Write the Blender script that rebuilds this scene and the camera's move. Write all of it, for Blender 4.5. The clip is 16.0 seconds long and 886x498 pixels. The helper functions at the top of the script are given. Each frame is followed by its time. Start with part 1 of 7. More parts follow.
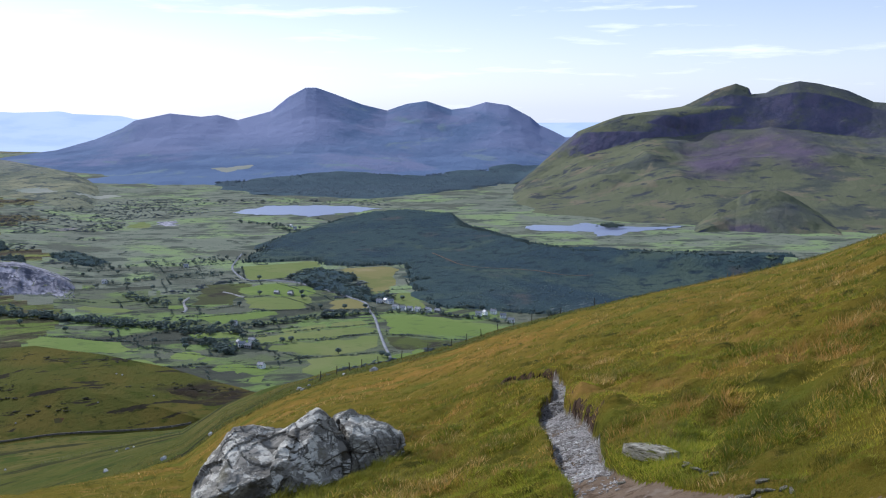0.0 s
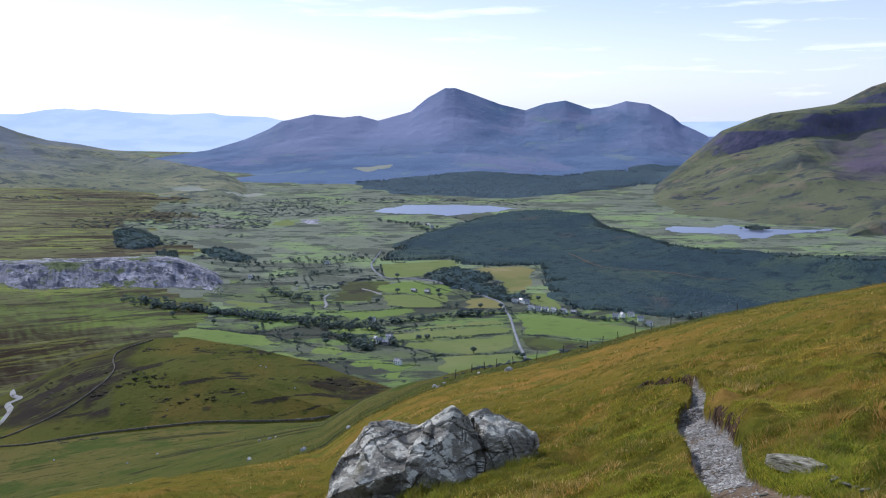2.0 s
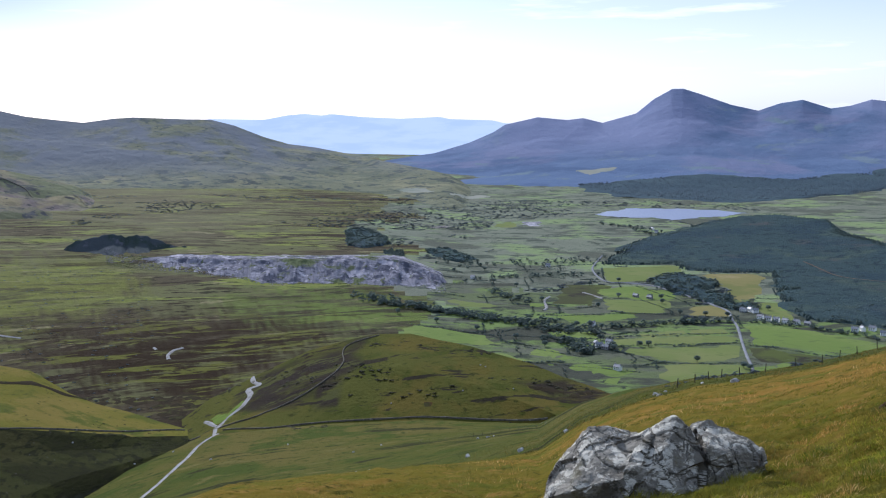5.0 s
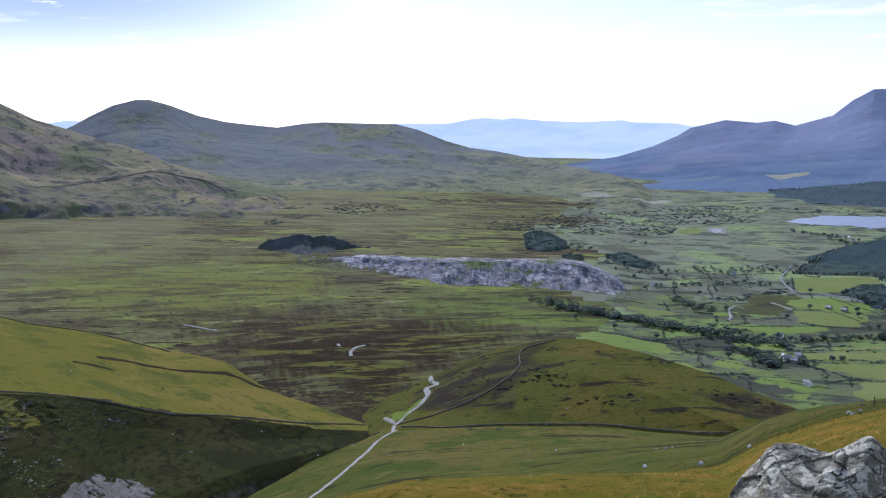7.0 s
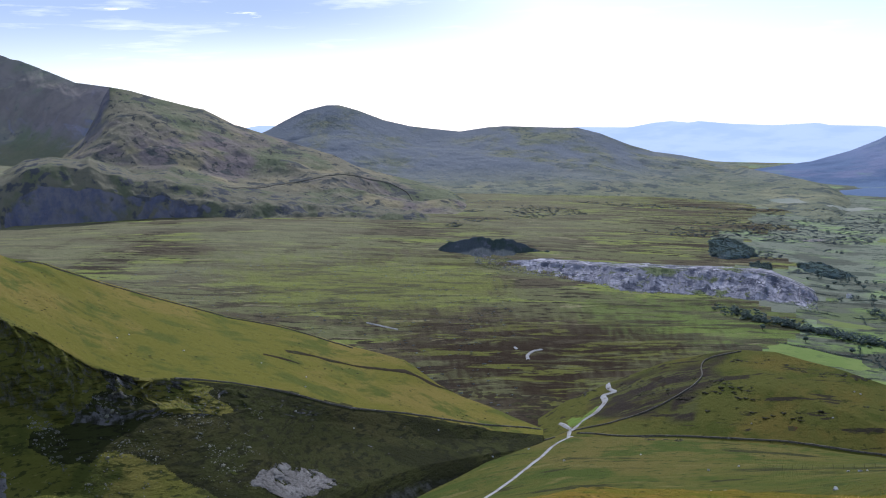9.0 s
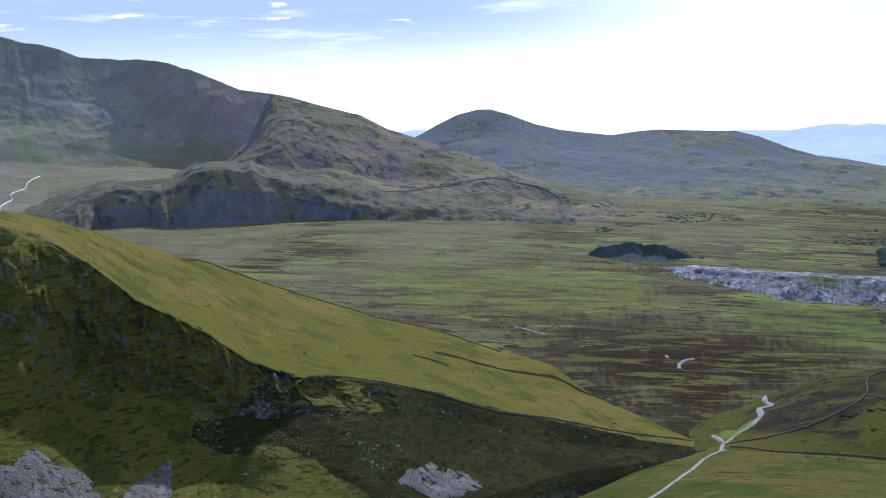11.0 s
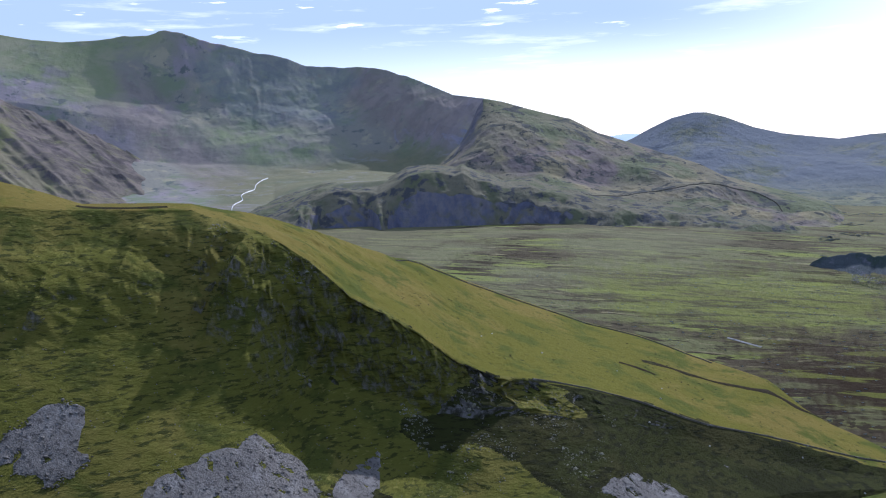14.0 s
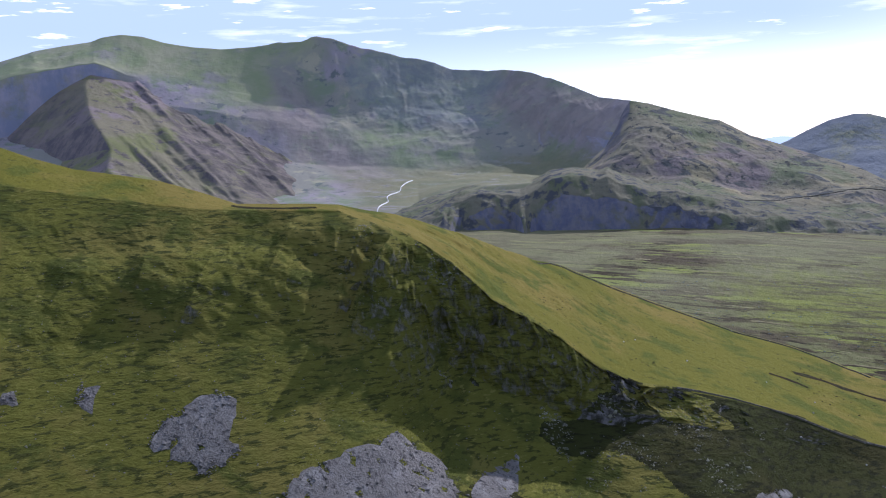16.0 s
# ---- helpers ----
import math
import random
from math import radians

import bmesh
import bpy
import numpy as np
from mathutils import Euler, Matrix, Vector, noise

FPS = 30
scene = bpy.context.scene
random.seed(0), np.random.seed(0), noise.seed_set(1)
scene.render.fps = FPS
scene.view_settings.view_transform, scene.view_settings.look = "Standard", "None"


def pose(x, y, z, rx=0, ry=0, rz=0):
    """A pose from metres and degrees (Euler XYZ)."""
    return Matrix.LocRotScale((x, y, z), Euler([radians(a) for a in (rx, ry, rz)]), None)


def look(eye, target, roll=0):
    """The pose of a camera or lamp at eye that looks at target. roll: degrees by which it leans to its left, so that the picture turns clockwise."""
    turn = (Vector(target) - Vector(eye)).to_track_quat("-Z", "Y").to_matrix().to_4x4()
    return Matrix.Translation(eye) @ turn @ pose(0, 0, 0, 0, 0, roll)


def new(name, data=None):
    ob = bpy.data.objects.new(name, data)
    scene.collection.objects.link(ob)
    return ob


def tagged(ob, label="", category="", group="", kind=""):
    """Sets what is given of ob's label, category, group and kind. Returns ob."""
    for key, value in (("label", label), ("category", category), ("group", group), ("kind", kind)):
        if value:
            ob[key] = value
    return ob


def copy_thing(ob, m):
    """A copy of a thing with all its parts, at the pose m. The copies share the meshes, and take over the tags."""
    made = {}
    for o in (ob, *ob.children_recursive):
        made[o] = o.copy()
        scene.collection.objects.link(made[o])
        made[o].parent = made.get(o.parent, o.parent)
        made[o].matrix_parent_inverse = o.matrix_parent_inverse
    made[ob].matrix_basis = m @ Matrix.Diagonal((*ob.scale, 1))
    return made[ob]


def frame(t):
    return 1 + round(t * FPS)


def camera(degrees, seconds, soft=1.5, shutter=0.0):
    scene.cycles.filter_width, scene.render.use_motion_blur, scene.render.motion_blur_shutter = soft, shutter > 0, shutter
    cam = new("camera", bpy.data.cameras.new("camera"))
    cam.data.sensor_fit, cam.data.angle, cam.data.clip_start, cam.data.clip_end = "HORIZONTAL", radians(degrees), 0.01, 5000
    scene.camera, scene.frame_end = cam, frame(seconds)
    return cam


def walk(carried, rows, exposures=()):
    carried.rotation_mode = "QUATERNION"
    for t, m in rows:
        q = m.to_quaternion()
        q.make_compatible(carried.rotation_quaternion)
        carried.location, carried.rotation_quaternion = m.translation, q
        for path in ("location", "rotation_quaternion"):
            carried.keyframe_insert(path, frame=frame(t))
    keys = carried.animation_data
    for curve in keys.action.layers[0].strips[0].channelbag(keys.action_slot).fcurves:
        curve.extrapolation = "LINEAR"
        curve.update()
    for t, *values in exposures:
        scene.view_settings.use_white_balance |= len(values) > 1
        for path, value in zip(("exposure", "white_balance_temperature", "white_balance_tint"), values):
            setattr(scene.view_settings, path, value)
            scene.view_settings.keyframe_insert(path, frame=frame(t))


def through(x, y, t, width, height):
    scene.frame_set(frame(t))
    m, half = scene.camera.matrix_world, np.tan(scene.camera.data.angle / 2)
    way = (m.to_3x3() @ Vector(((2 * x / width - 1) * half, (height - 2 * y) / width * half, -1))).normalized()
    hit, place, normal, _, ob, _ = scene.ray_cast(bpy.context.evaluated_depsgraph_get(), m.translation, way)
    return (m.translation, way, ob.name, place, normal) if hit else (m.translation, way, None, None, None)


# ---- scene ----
cam = camera(48.86, 16.0, soft=1.1)
EYE = 1.6
# seconds, yaw, pitch and roll in degrees: a slow pan to the left where the camera stands
ROWS = [
    (0.0, -0.00, -8.20, -0.00),
    (0.5, 2.10, -8.25, 0.04),
    (1.0, 3.96, -8.23, 0.16),
    (1.5, 5.60, -8.24, 0.25),
    (2.0, 8.03, -8.18, 0.37),
    (2.5, 10.11, -8.16, 0.44),
    (3.0, 11.58, -8.11, 0.58),
    (3.5, 13.93, -8.09, 0.61),
    (4.0, 16.27, -8.06, 0.77),
    (6.5, 28.81, -7.52, 1.21),
    (7.0, 31.52, -7.44, 1.31),
    (7.5, 34.01, -7.36, 1.36),
    (8.0, 36.83, -7.24, 1.43),
    (8.5, 39.35, -7.13, 1.47),
    (9.0, 42.07, -6.97, 1.49),
    (11.5, 53.15, -6.39, 1.68),
    (12.0, 55.60, -6.27, 1.65),
    (12.5, 57.71, -6.15, 1.72),
    (13.0, 59.99, -6.07, 1.75),
    (13.5, 61.57, -5.96, 1.70),
    (14.0, 63.09, -5.90, 1.72),
    (14.5, 65.34, -5.79, 1.68),
    (15.0, 67.53, -5.69, 1.69),
    (15.5, 69.50, -5.56, 1.64),
    (16.0, 71.49, -5.50, 1.63),
]
ARM = 0.03  # the lens turns this far in front of the pivot
walk(cam, [(t, pose(-ARM * math.sin(radians(yaw)), ARM * math.cos(radians(yaw)) - ARM, EYE, 90 + pitch, roll, yaw)) for t, yaw, pitch, roll in ROWS],
     [(0.0, 0.0, 5750, 13), (9.0, 0.0, 5750, 13), (12.5, 0.10, 5500, 15), (14.0, 0.14, 5500, 16), (16.0, 0.28, 5650, 20)])

# ---- world, sun ----
SUN_BEARING, SUN_HEIGHT = 42.0, 34.2
world = bpy.data.worlds.new("sky")
scene.world = world
world.use_nodes = True
wt = world.node_tree
sky = wt.nodes.new("ShaderNodeTexSky")
sky.sky_type = "NISHITA"
sky.sun_disc = False
sky.sun_elevation, sky.sun_rotation = radians(SUN_HEIGHT), radians(-SUN_BEARING)
sky.altitude, sky.air_density, sky.dust_density, sky.ozone_density = 450, 1.0, 1.6, 1.0
backing = wt.nodes["Background"]
backing.inputs["Strength"].default_value = 0.138
# thin high haze whitens the sky towards the horizon, with a few streaks of cirrus
at = wt.nodes.new("ShaderNodeTexCoord")
split = wt.nodes.new("ShaderNodeSeparateXYZ")
wt.links.new(at.outputs["Generated"], split.inputs[0])
veil = wt.nodes.new("ShaderNodeMapRange")
veil.interpolation_type = "SMOOTHSTEP"
for key, v in (("From Min", 0.16), ("From Max", 0.0), ("To Min", 0.0), ("To Max", 0.9)):
    veil.inputs[key].default_value = v
wt.links.new(split.outputs["Z"], veil.inputs["Value"])
streak_map = wt.nodes.new("ShaderNodeMapping")
streak_map.inputs["Scale"].default_value = (3.0, 3.0, 30.0)
streaks = wt.nodes.new("ShaderNodeTexNoise")
streaks.inputs["Scale"].default_value, streaks.inputs["Detail"].default_value, streaks.inputs["Roughness"].default_value = 2.6, 7, 0.6
wt.links.new(at.outputs["Generated"], streak_map.inputs["Vector"])
wt.links.new(streak_map.outputs["Vector"], streaks.inputs["Vector"])
cirrus = wt.nodes.new("ShaderNodeMapRange")
for key, v in (("From Min", 0.57), ("From Max", 0.72), ("To Min", 0.0), ("To Max", 0.5)):
    cirrus.inputs[key].default_value = v
wt.links.new(streaks.outputs["Fac"], cirrus.inputs["Value"])


# small bright clouds in a band over the high mountain
puff_map = wt.nodes.new("ShaderNodeMapping")
puff_map.inputs["Scale"].default_value = (1.0, 1.0, 9.0)
puffs = wt.nodes.new("ShaderNodeTexNoise")
puffs.inputs["Scale"].default_value, puffs.inputs["Detail"].default_value, puffs.inputs["Roughness"].default_value = 13.0, 6, 0.55
wt.links.new(at.outputs["Generated"], puff_map.inputs["Vector"])
wt.links.new(puff_map.outputs["Vector"], puffs.inputs["Vector"])


def sky_ramp(value, low, high):
    r = wt.nodes.new("ShaderNodeMapRange")
    r.interpolation_type = "SMOOTHSTEP"
    r.inputs["From Min"].default_value, r.inputs["From Max"].default_value = low, high
    wt.links.new(value, r.inputs["Value"])
    return r.outputs["Result"]


def sky_times(a, b):
    x = wt.nodes.new("ShaderNodeMath")
    x.operation = "MULTIPLY"
    wt.links.new(a, x.inputs[0])
    wt.links.new(b, x.inputs[1])
    return x.outputs[0]


cloud = sky_times(sky_times(sky_ramp(puffs.outputs["Fac"], 0.62, 0.67), sky_ramp(split.outputs["Z"], 0.10, 0.13)), sky_times(sky_ramp(split.outputs["Z"], 0.24, 0.17), sky_ramp(split.outputs["X"], -0.60, -0.85)))


def sky_mix(a, tint, fac):
    x = wt.nodes.new("ShaderNodeMix")
    x.data_type = "RGBA"
    wt.links.new(a, x.inputs["A"])
    x.inputs["B"].default_value = (*tint, 1)
    wt.links.new(fac, x.inputs["Factor"])
    return x.outputs["Result"]


# the haze near the skyline thins out towards the high mountain
open_side = sky_ramp(split.outputs["X"], -0.34, -0.80)
lifted = wt.nodes.new("ShaderNodeMath")
lifted.operation = "MAXIMUM"
lifted.inputs[1].default_value = 0.55
wt.links.new(open_side, lifted.inputs[0])
clear = lifted.outputs[0]
thinned = wt.nodes.new("ShaderNodeMath")
thinned.operation = "MULTIPLY_ADD"
thinned.inputs[1].default_value, thinned.inputs[2].default_value = -0.62, 1.0
wt.links.new(clear, thinned.inputs[0])
veiled = sky_times(veil.outputs["Result"], thinned.outputs[0])
# thin haze takes a third of the blue out of the whole sky
grey = wt.nodes.new("ShaderNodeRGBToBW")
wt.links.new(sky.outputs["Color"], grey.inputs[0])
pale = wt.nodes.new("ShaderNodeVectorMath")
pale.operation = "MULTIPLY"
pale.inputs[1].default_value = (0.94, 1.0, 1.16)
wt.links.new(grey.outputs[0], pale.inputs[0])
milky = wt.nodes.new("ShaderNodeMix")
milky.data_type = "RGBA"
milky.inputs["Factor"].default_value = 0.35
wt.links.new(sky.outputs["Color"], milky.inputs["A"])
wt.links.new(pale.outputs[0], milky.inputs["B"])
blue = sky_mix(sky_mix(milky.outputs["Result"], (6.9, 7.5, 8.3), veiled), (3.7, 4.6, 6.2), sky_times(clear, sky_ramp(split.outputs["Z"], 0.01, 0.13)))
hazy = sky_mix(sky_mix(blue, (9.5, 9.6, 9.8), cirrus.outputs["Result"]), (10.0, 10.0, 10.0), cloud)
wt.links.new(hazy, backing.inputs["Color"])

sun_data = bpy.data.lights.new("sun", "SUN")
sun_data.energy, sun_data.angle, sun_data.color = 4.05, radians(0.55), (1.0, 0.97, 0.92)
sun = new("sun", sun_data)
sun_way = Vector((-math.sin(radians(SUN_BEARING)) * math.cos(radians(SUN_HEIGHT)),
                  math.cos(radians(SUN_BEARING)) * math.cos(radians(SUN_HEIGHT)), math.sin(radians(SUN_HEIGHT))))
sun.matrix_world = look(sun_way * 1000, (0, 0, 0))

# ---- materials ----
def material(name, rough=0.9, metal=0.0, specular=0.3):
    m = bpy.data.materials.new(name)
    m.use_nodes = True
    b = m.node_tree.nodes["Principled BSDF"]
    b.inputs["Roughness"].default_value, b.inputs["Metallic"].default_value = rough, metal
    b.inputs["Specular IOR Level"].default_value = specular
    return m, m.node_tree, b


def noise_node(nt, scale, detail=6.0, stretch=(1, 1, 1), rough=0.6, distort=0.0, turn=0.0, offset=0.0):
    at = nt.nodes.new("ShaderNodeTexCoord")
    mp = nt.nodes.new("ShaderNodeMapping")
    if isinstance(stretch, (int, float)):
        mp.vector_type, stretch = "TEXTURE", (stretch, 1, 1)
    mp.inputs["Scale"].default_value = stretch
    mp.inputs["Rotation"].default_value = (0, 0, radians(turn))
    mp.inputs["Location"].default_value = (offset, offset * 0.7, 0)
    tx = nt.nodes.new("ShaderNodeTexNoise")
    tx.inputs["Scale"].default_value, tx.inputs["Detail"].default_value = scale, detail
    tx.inputs["Roughness"].default_value, tx.inputs["Distortion"].default_value = rough, distort
    nt.links.new(at.outputs["Object"], mp.inputs["Vector"])
    nt.links.new(mp.outputs["Vector"], tx.inputs["Vector"])
    return tx.outputs["Fac"]


def ramp(nt, value, low, high):
    r = nt.nodes.new("ShaderNodeMapRange")
    r.interpolation_type = "SMOOTHSTEP"
    r.inputs["From Min"].default_value, r.inputs["From Max"].default_value = low, high
    nt.links.new(value, r.inputs["Value"])
    return r.outputs["Result"]


def blend(nt, a, b, fac):
    x = nt.nodes.new("ShaderNodeMix")
    x.data_type = "RGBA"
    for sock, v in ((x.inputs["A"], a), (x.inputs["B"], b)):
        if isinstance(v, tuple):
            sock.default_value = (*v, 1)
        else:
            nt.links.new(v, sock)
    if isinstance(fac, float):
        x.inputs["Factor"].default_value = fac
    else:
        nt.links.new(fac, x.inputs["Factor"])
    return x.outputs["Result"]


def times(nt, a, b):
    x = nt.nodes.new("ShaderNodeMath")
    x.operation = "MULTIPLY"
    nt.links.new(a, x.inputs[0])
    if isinstance(b, float):
        x.inputs[1].default_value = b
    else:
        nt.links.new(b, x.inputs[1])
    return x.outputs[0]


def steepness(nt, low, high):
    """1 where the surface is steep, by the upward part of its normal."""
    g = nt.nodes.new("ShaderNodeNewGeometry")
    s = nt.nodes.new("ShaderNodeSeparateXYZ")
    nt.links.new(g.outputs["Normal"], s.inputs[0])
    return ramp(nt, s.outputs["Z"], high, low)


def bumped(nt, bsdf, height, strength, distance):
    b = nt.nodes.new("ShaderNodeBump")
    b.inputs["Strength"].default_value, b.inputs["Distance"].default_value = strength, distance
    nt.links.new(height, b.inputs["Height"])
    nt.links.new(b.outputs["Normal"], bsdf.inputs["Normal"])


def land_material(name, base, layers, rock=None, bump=None, rough=0.95, upper=None, zones=()):
    """base colour; layers of (colour, noise scale, low, high, stretch, turn); rock: (colour, other colour, low, high,
    scale) on steep faces;
    bump: (scale, strength, metres, stretch); upper: (colour, from height, to height, noise scale) of what takes over
    higher up, painted haze on far hills included;
    zones: (attribute, colour, other colour, noise scale, strength, stretch) of named ground cover."""
    m, nt, b = material(name, rough, specular=0.15 if rough < 0.9 else 0.02)
    col = base
    for k, (tint, scale, low, high, stretch, turn) in enumerate(layers):
        col = blend(nt, col, tint, ramp(nt, noise_node(nt, scale, 8, stretch, 0.62, 0.3, turn, 37.0 * k), low, high))
    if upper:
        tint, z0, z1, scale = upper[:4]
        g = nt.nodes.new("ShaderNodeNewGeometry")
        sep = nt.nodes.new("ShaderNodeSeparateXYZ")
        nt.links.new(g.outputs["Position"], sep.inputs[0])
        col = blend(nt, col, tint, times(nt, ramp(nt, sep.outputs["Z"], z0, z1), times(nt, ramp(nt, noise_node(nt, scale, 8, (1, 1, 1), 0.65, 0.4, 0, 91.0), 0.34, 0.54), upper[4] if len(upper) > 4 else 1.0)))
    for k, (attr, tint, other, scale, much, stretch, *cut) in enumerate(zones):
        lie = 42 if isinstance(stretch, float) else 0
        a = nt.nodes.new("ShaderNodeAttribute")
        a.attribute_name = attr
        mixed = blend(nt, tint, other, ramp(nt, noise_node(nt, scale, 8, stretch, 0.66, 0.4, lie, 13.0 * k + 5), *(cut or (0.40, 0.62))))
        patchy = times(nt, ramp(nt, noise_node(nt, scale * 1.7, 8, stretch, 0.66, 0.4, lie, 7.0 * k + 3), 0.30, 0.50), much)
        col = blend(nt, col, mixed, times(nt, a.outputs["Fac"], patchy))
    if rock:
        tint, other, low, high, scale, much = (*rock, 0.3)[:6]
        stone = blend(nt, tint, other, ramp(nt, noise_node(nt, scale, 8, (1, 1, 0.5), 0.7), 0.4, 0.62))
        wobble = ramp(nt, noise_node(nt, scale * 0.5, 8, (1, 1, 1), 0.7, 0, 0, 11.0), much, much + 0.2)
        col = blend(nt, col, stone, times(nt, steepness(nt, low, high), wobble))
    if isinstance(col, tuple):
        b.inputs["Base Color"].default_value = (*col, 1)
    else:
        nt.links.new(col, b.inputs["Base Color"])
    if bump:
        bumped(nt, b, noise_node(nt, bump[0], 10, bump[3] if len(bump) > 3 else (1, 1, 1), 0.7), bump[1], bump[2])
    return m


FLAT = (1, 1, 1)
MAT = {}
MAT["hill_grass"] = land_material("hill_grass", (0.136, 0.105, 0.013), [
    ((0.230, 0.129, 0.025), 0.05, 0.45, 0.62, FLAT, 0), ((0.103, 0.104, 0.012), 0.25, 0.5, 0.66, FLAT, 0),
    ((0.240, 0.142, 0.034), 1.1, 0.52, 0.70, FLAT, 0), ((0.050, 0.048, 0.007), 0.8, 0.58, 0.68, FLAT, 0), ((0.037, 0.037, 0.007), 3.0, 0.56, 0.70, FLAT, 0)], bump=(5.0, 1.0, 0.12))
MAT["slope_grass"] = land_material("slope_grass", (0.082, 0.088, 0.018), [
    ((0.117, 0.099, 0.027), 0.012, 0.44, 0.62, FLAT, 0), ((0.059, 0.077, 0.015), 0.03, 0.5, 0.62, FLAT, 0),
    ((0.134, 0.116, 0.036), 0.09, 0.56, 0.68, 1.8, 20), ((0.036, 0.038, 0.015), 0.045, 0.57, 0.63, 2.5, 20), ((0.040, 0.051, 0.012), 0.25, 0.54, 0.66, FLAT, 0)],
    bump=(0.5, 0.9, 1.4))
MAT["spur_grass"] = land_material("spur_grass", (0.088, 0.088, 0.019), [
    ((0.122, 0.096, 0.022), 0.015, 0.45, 0.62, FLAT, 0), ((0.063, 0.071, 0.013), 0.04, 0.5, 0.62, FLAT, 0), ((0.035, 0.029, 0.019), 0.12, 0.58, 0.61, 4.0, 18), ((0.045, 0.047, 0.011), 0.25, 0.56, 0.68, FLAT, 0)],
    zones=[("peat", (0.035, 0.027, 0.021), (0.076, 0.076, 0.026), 0.06, 1.0, 4.0, 0.54, 0.58)], bump=(0.4, 0.9, 1.4))
MAT["moor"] = land_material("moor", (0.133, 0.130, 0.059), [
    ((0.087, 0.071, 0.043), 0.010, 0.49, 0.54, 3.0, 42), ((0.196, 0.215, 0.057), 0.022, 0.55, 0.59, 4.0, 45),
    ((0.047, 0.035, 0.023), 0.028, 0.545, 0.575, 5.0, 40), ((0.229, 0.200, 0.109), 0.05, 0.61, 0.65, 4.0, 44), ((0.034, 0.028, 0.019), 0.09, 0.57, 0.60, 3.0, 38)],
    bump=(0.08, 0.9, 5.0), upper=((0.192, 0.180, 0.102), -222, -190, 0.003, 0.6),
    zones=[("lush", (0.177, 0.189, 0.044), (0.091, 0.089, 0.037), 0.035, 0.75, 4.0, 0.50, 0.56), ("green", (0.137, 0.182, 0.041), (0.063, 0.064, 0.033), 0.035, 0.85, 4.0, 0.50, 0.56),
           ("peat", (0.031, 0.020, 0.011), (0.114, 0.114, 0.025), 0.040, 1.0, 4.0, 0.55, 0.585)])
# far pasture: paler and bluer than pasture_near, for haze put into the colour
MAT["pasture"] = land_material("pasture", (0.178, 0.191, 0.138), [
    ((0.208, 0.262, 0.119), 0.007, 0.47, 0.56, FLAT, 0), ((0.160, 0.168, 0.124), 0.010, 0.48, 0.60, 1.6, 0),
    ((0.082, 0.094, 0.070), 0.022, 0.54, 0.60, 1.8, 10), ((0.105, 0.111, 0.082), 0.006, 0.54, 0.62, FLAT, 0), ((0.073, 0.083, 0.061), 0.06, 0.58, 0.63, 1.5, 10)], bump=(0.08, 0.9, 4.0))
MAT["pasture_near"] = land_material("pasture_near", (0.121, 0.143, 0.069), [
    ((0.155, 0.209, 0.069), 0.010, 0.47, 0.55, 1.8, 10), ((0.117, 0.123, 0.086), 0.014, 0.50, 0.58, 2.0, 8),
    ((0.055, 0.064, 0.047), 0.030, 0.54, 0.59, 2.4, 10), ((0.067, 0.070, 0.052), 0.010, 0.55, 0.61, 1.6, 20), ((0.046, 0.053, 0.039), 0.09, 0.57, 0.62, 1.8, 10)], bump=(0.10, 0.9, 3.0))
# heather under haze: the air's blue is put into these colours, paler higher up
MAT["hazed_heather"] = land_material("hazed_heather", (0.119, 0.164, 0.258), [
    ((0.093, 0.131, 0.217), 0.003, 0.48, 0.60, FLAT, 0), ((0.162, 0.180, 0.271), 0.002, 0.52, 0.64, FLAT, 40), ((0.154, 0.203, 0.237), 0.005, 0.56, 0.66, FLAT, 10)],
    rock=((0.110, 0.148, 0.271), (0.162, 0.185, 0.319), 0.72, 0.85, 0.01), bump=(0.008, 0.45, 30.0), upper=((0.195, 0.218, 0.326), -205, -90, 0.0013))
# crags: dark rock, with shade of the hollow face put into its colour
MAT["mountain_side"] = land_material("mountain_side", (0.131, 0.135, 0.080), [
    ((0.083, 0.090, 0.072), 0.006, 0.48, 0.58, FLAT, 0), ((0.171, 0.147, 0.098), 0.010, 0.54, 0.64, FLAT, 0), ((0.063, 0.067, 0.070), 0.020, 0.56, 0.63, (1, 1.6, 1), 30)],
    rock=((0.083, 0.084, 0.129), (0.117, 0.104, 0.155), 0.66, 0.82, 0.02), bump=(0.02, 0.8, 12.0),
    zones=[("crags", (0.092, 0.092, 0.106), (0.120, 0.126, 0.094), 0.008, 0.8, (1, 1, 0.5)), ("scree", (0.116, 0.089, 0.128), (0.087, 0.076, 0.098), 0.008, 0.9, (1, 1, 0.5))])
MAT["heath_hill"] = land_material("heath_hill", (0.210, 0.186, 0.128), [
    ((0.191, 0.155, 0.146), 0.003, 0.48, 0.60, FLAT, 0), ((0.275, 0.233, 0.140), 0.006, 0.5, 0.62, FLAT, 0), ((0.159, 0.168, 0.098), 0.004, 0.5, 0.62, FLAT, 30),
    ((0.092, 0.094, 0.087), 0.012, 0.54, 0.61, FLAT, 0), ((0.076, 0.075, 0.069), 0.035, 0.57, 0.64, FLAT, 0)],
    rock=((0.127, 0.123, 0.150), (0.210, 0.184, 0.189), 0.64, 0.82, 0.02), bump=(0.02, 1.0, 12.0))
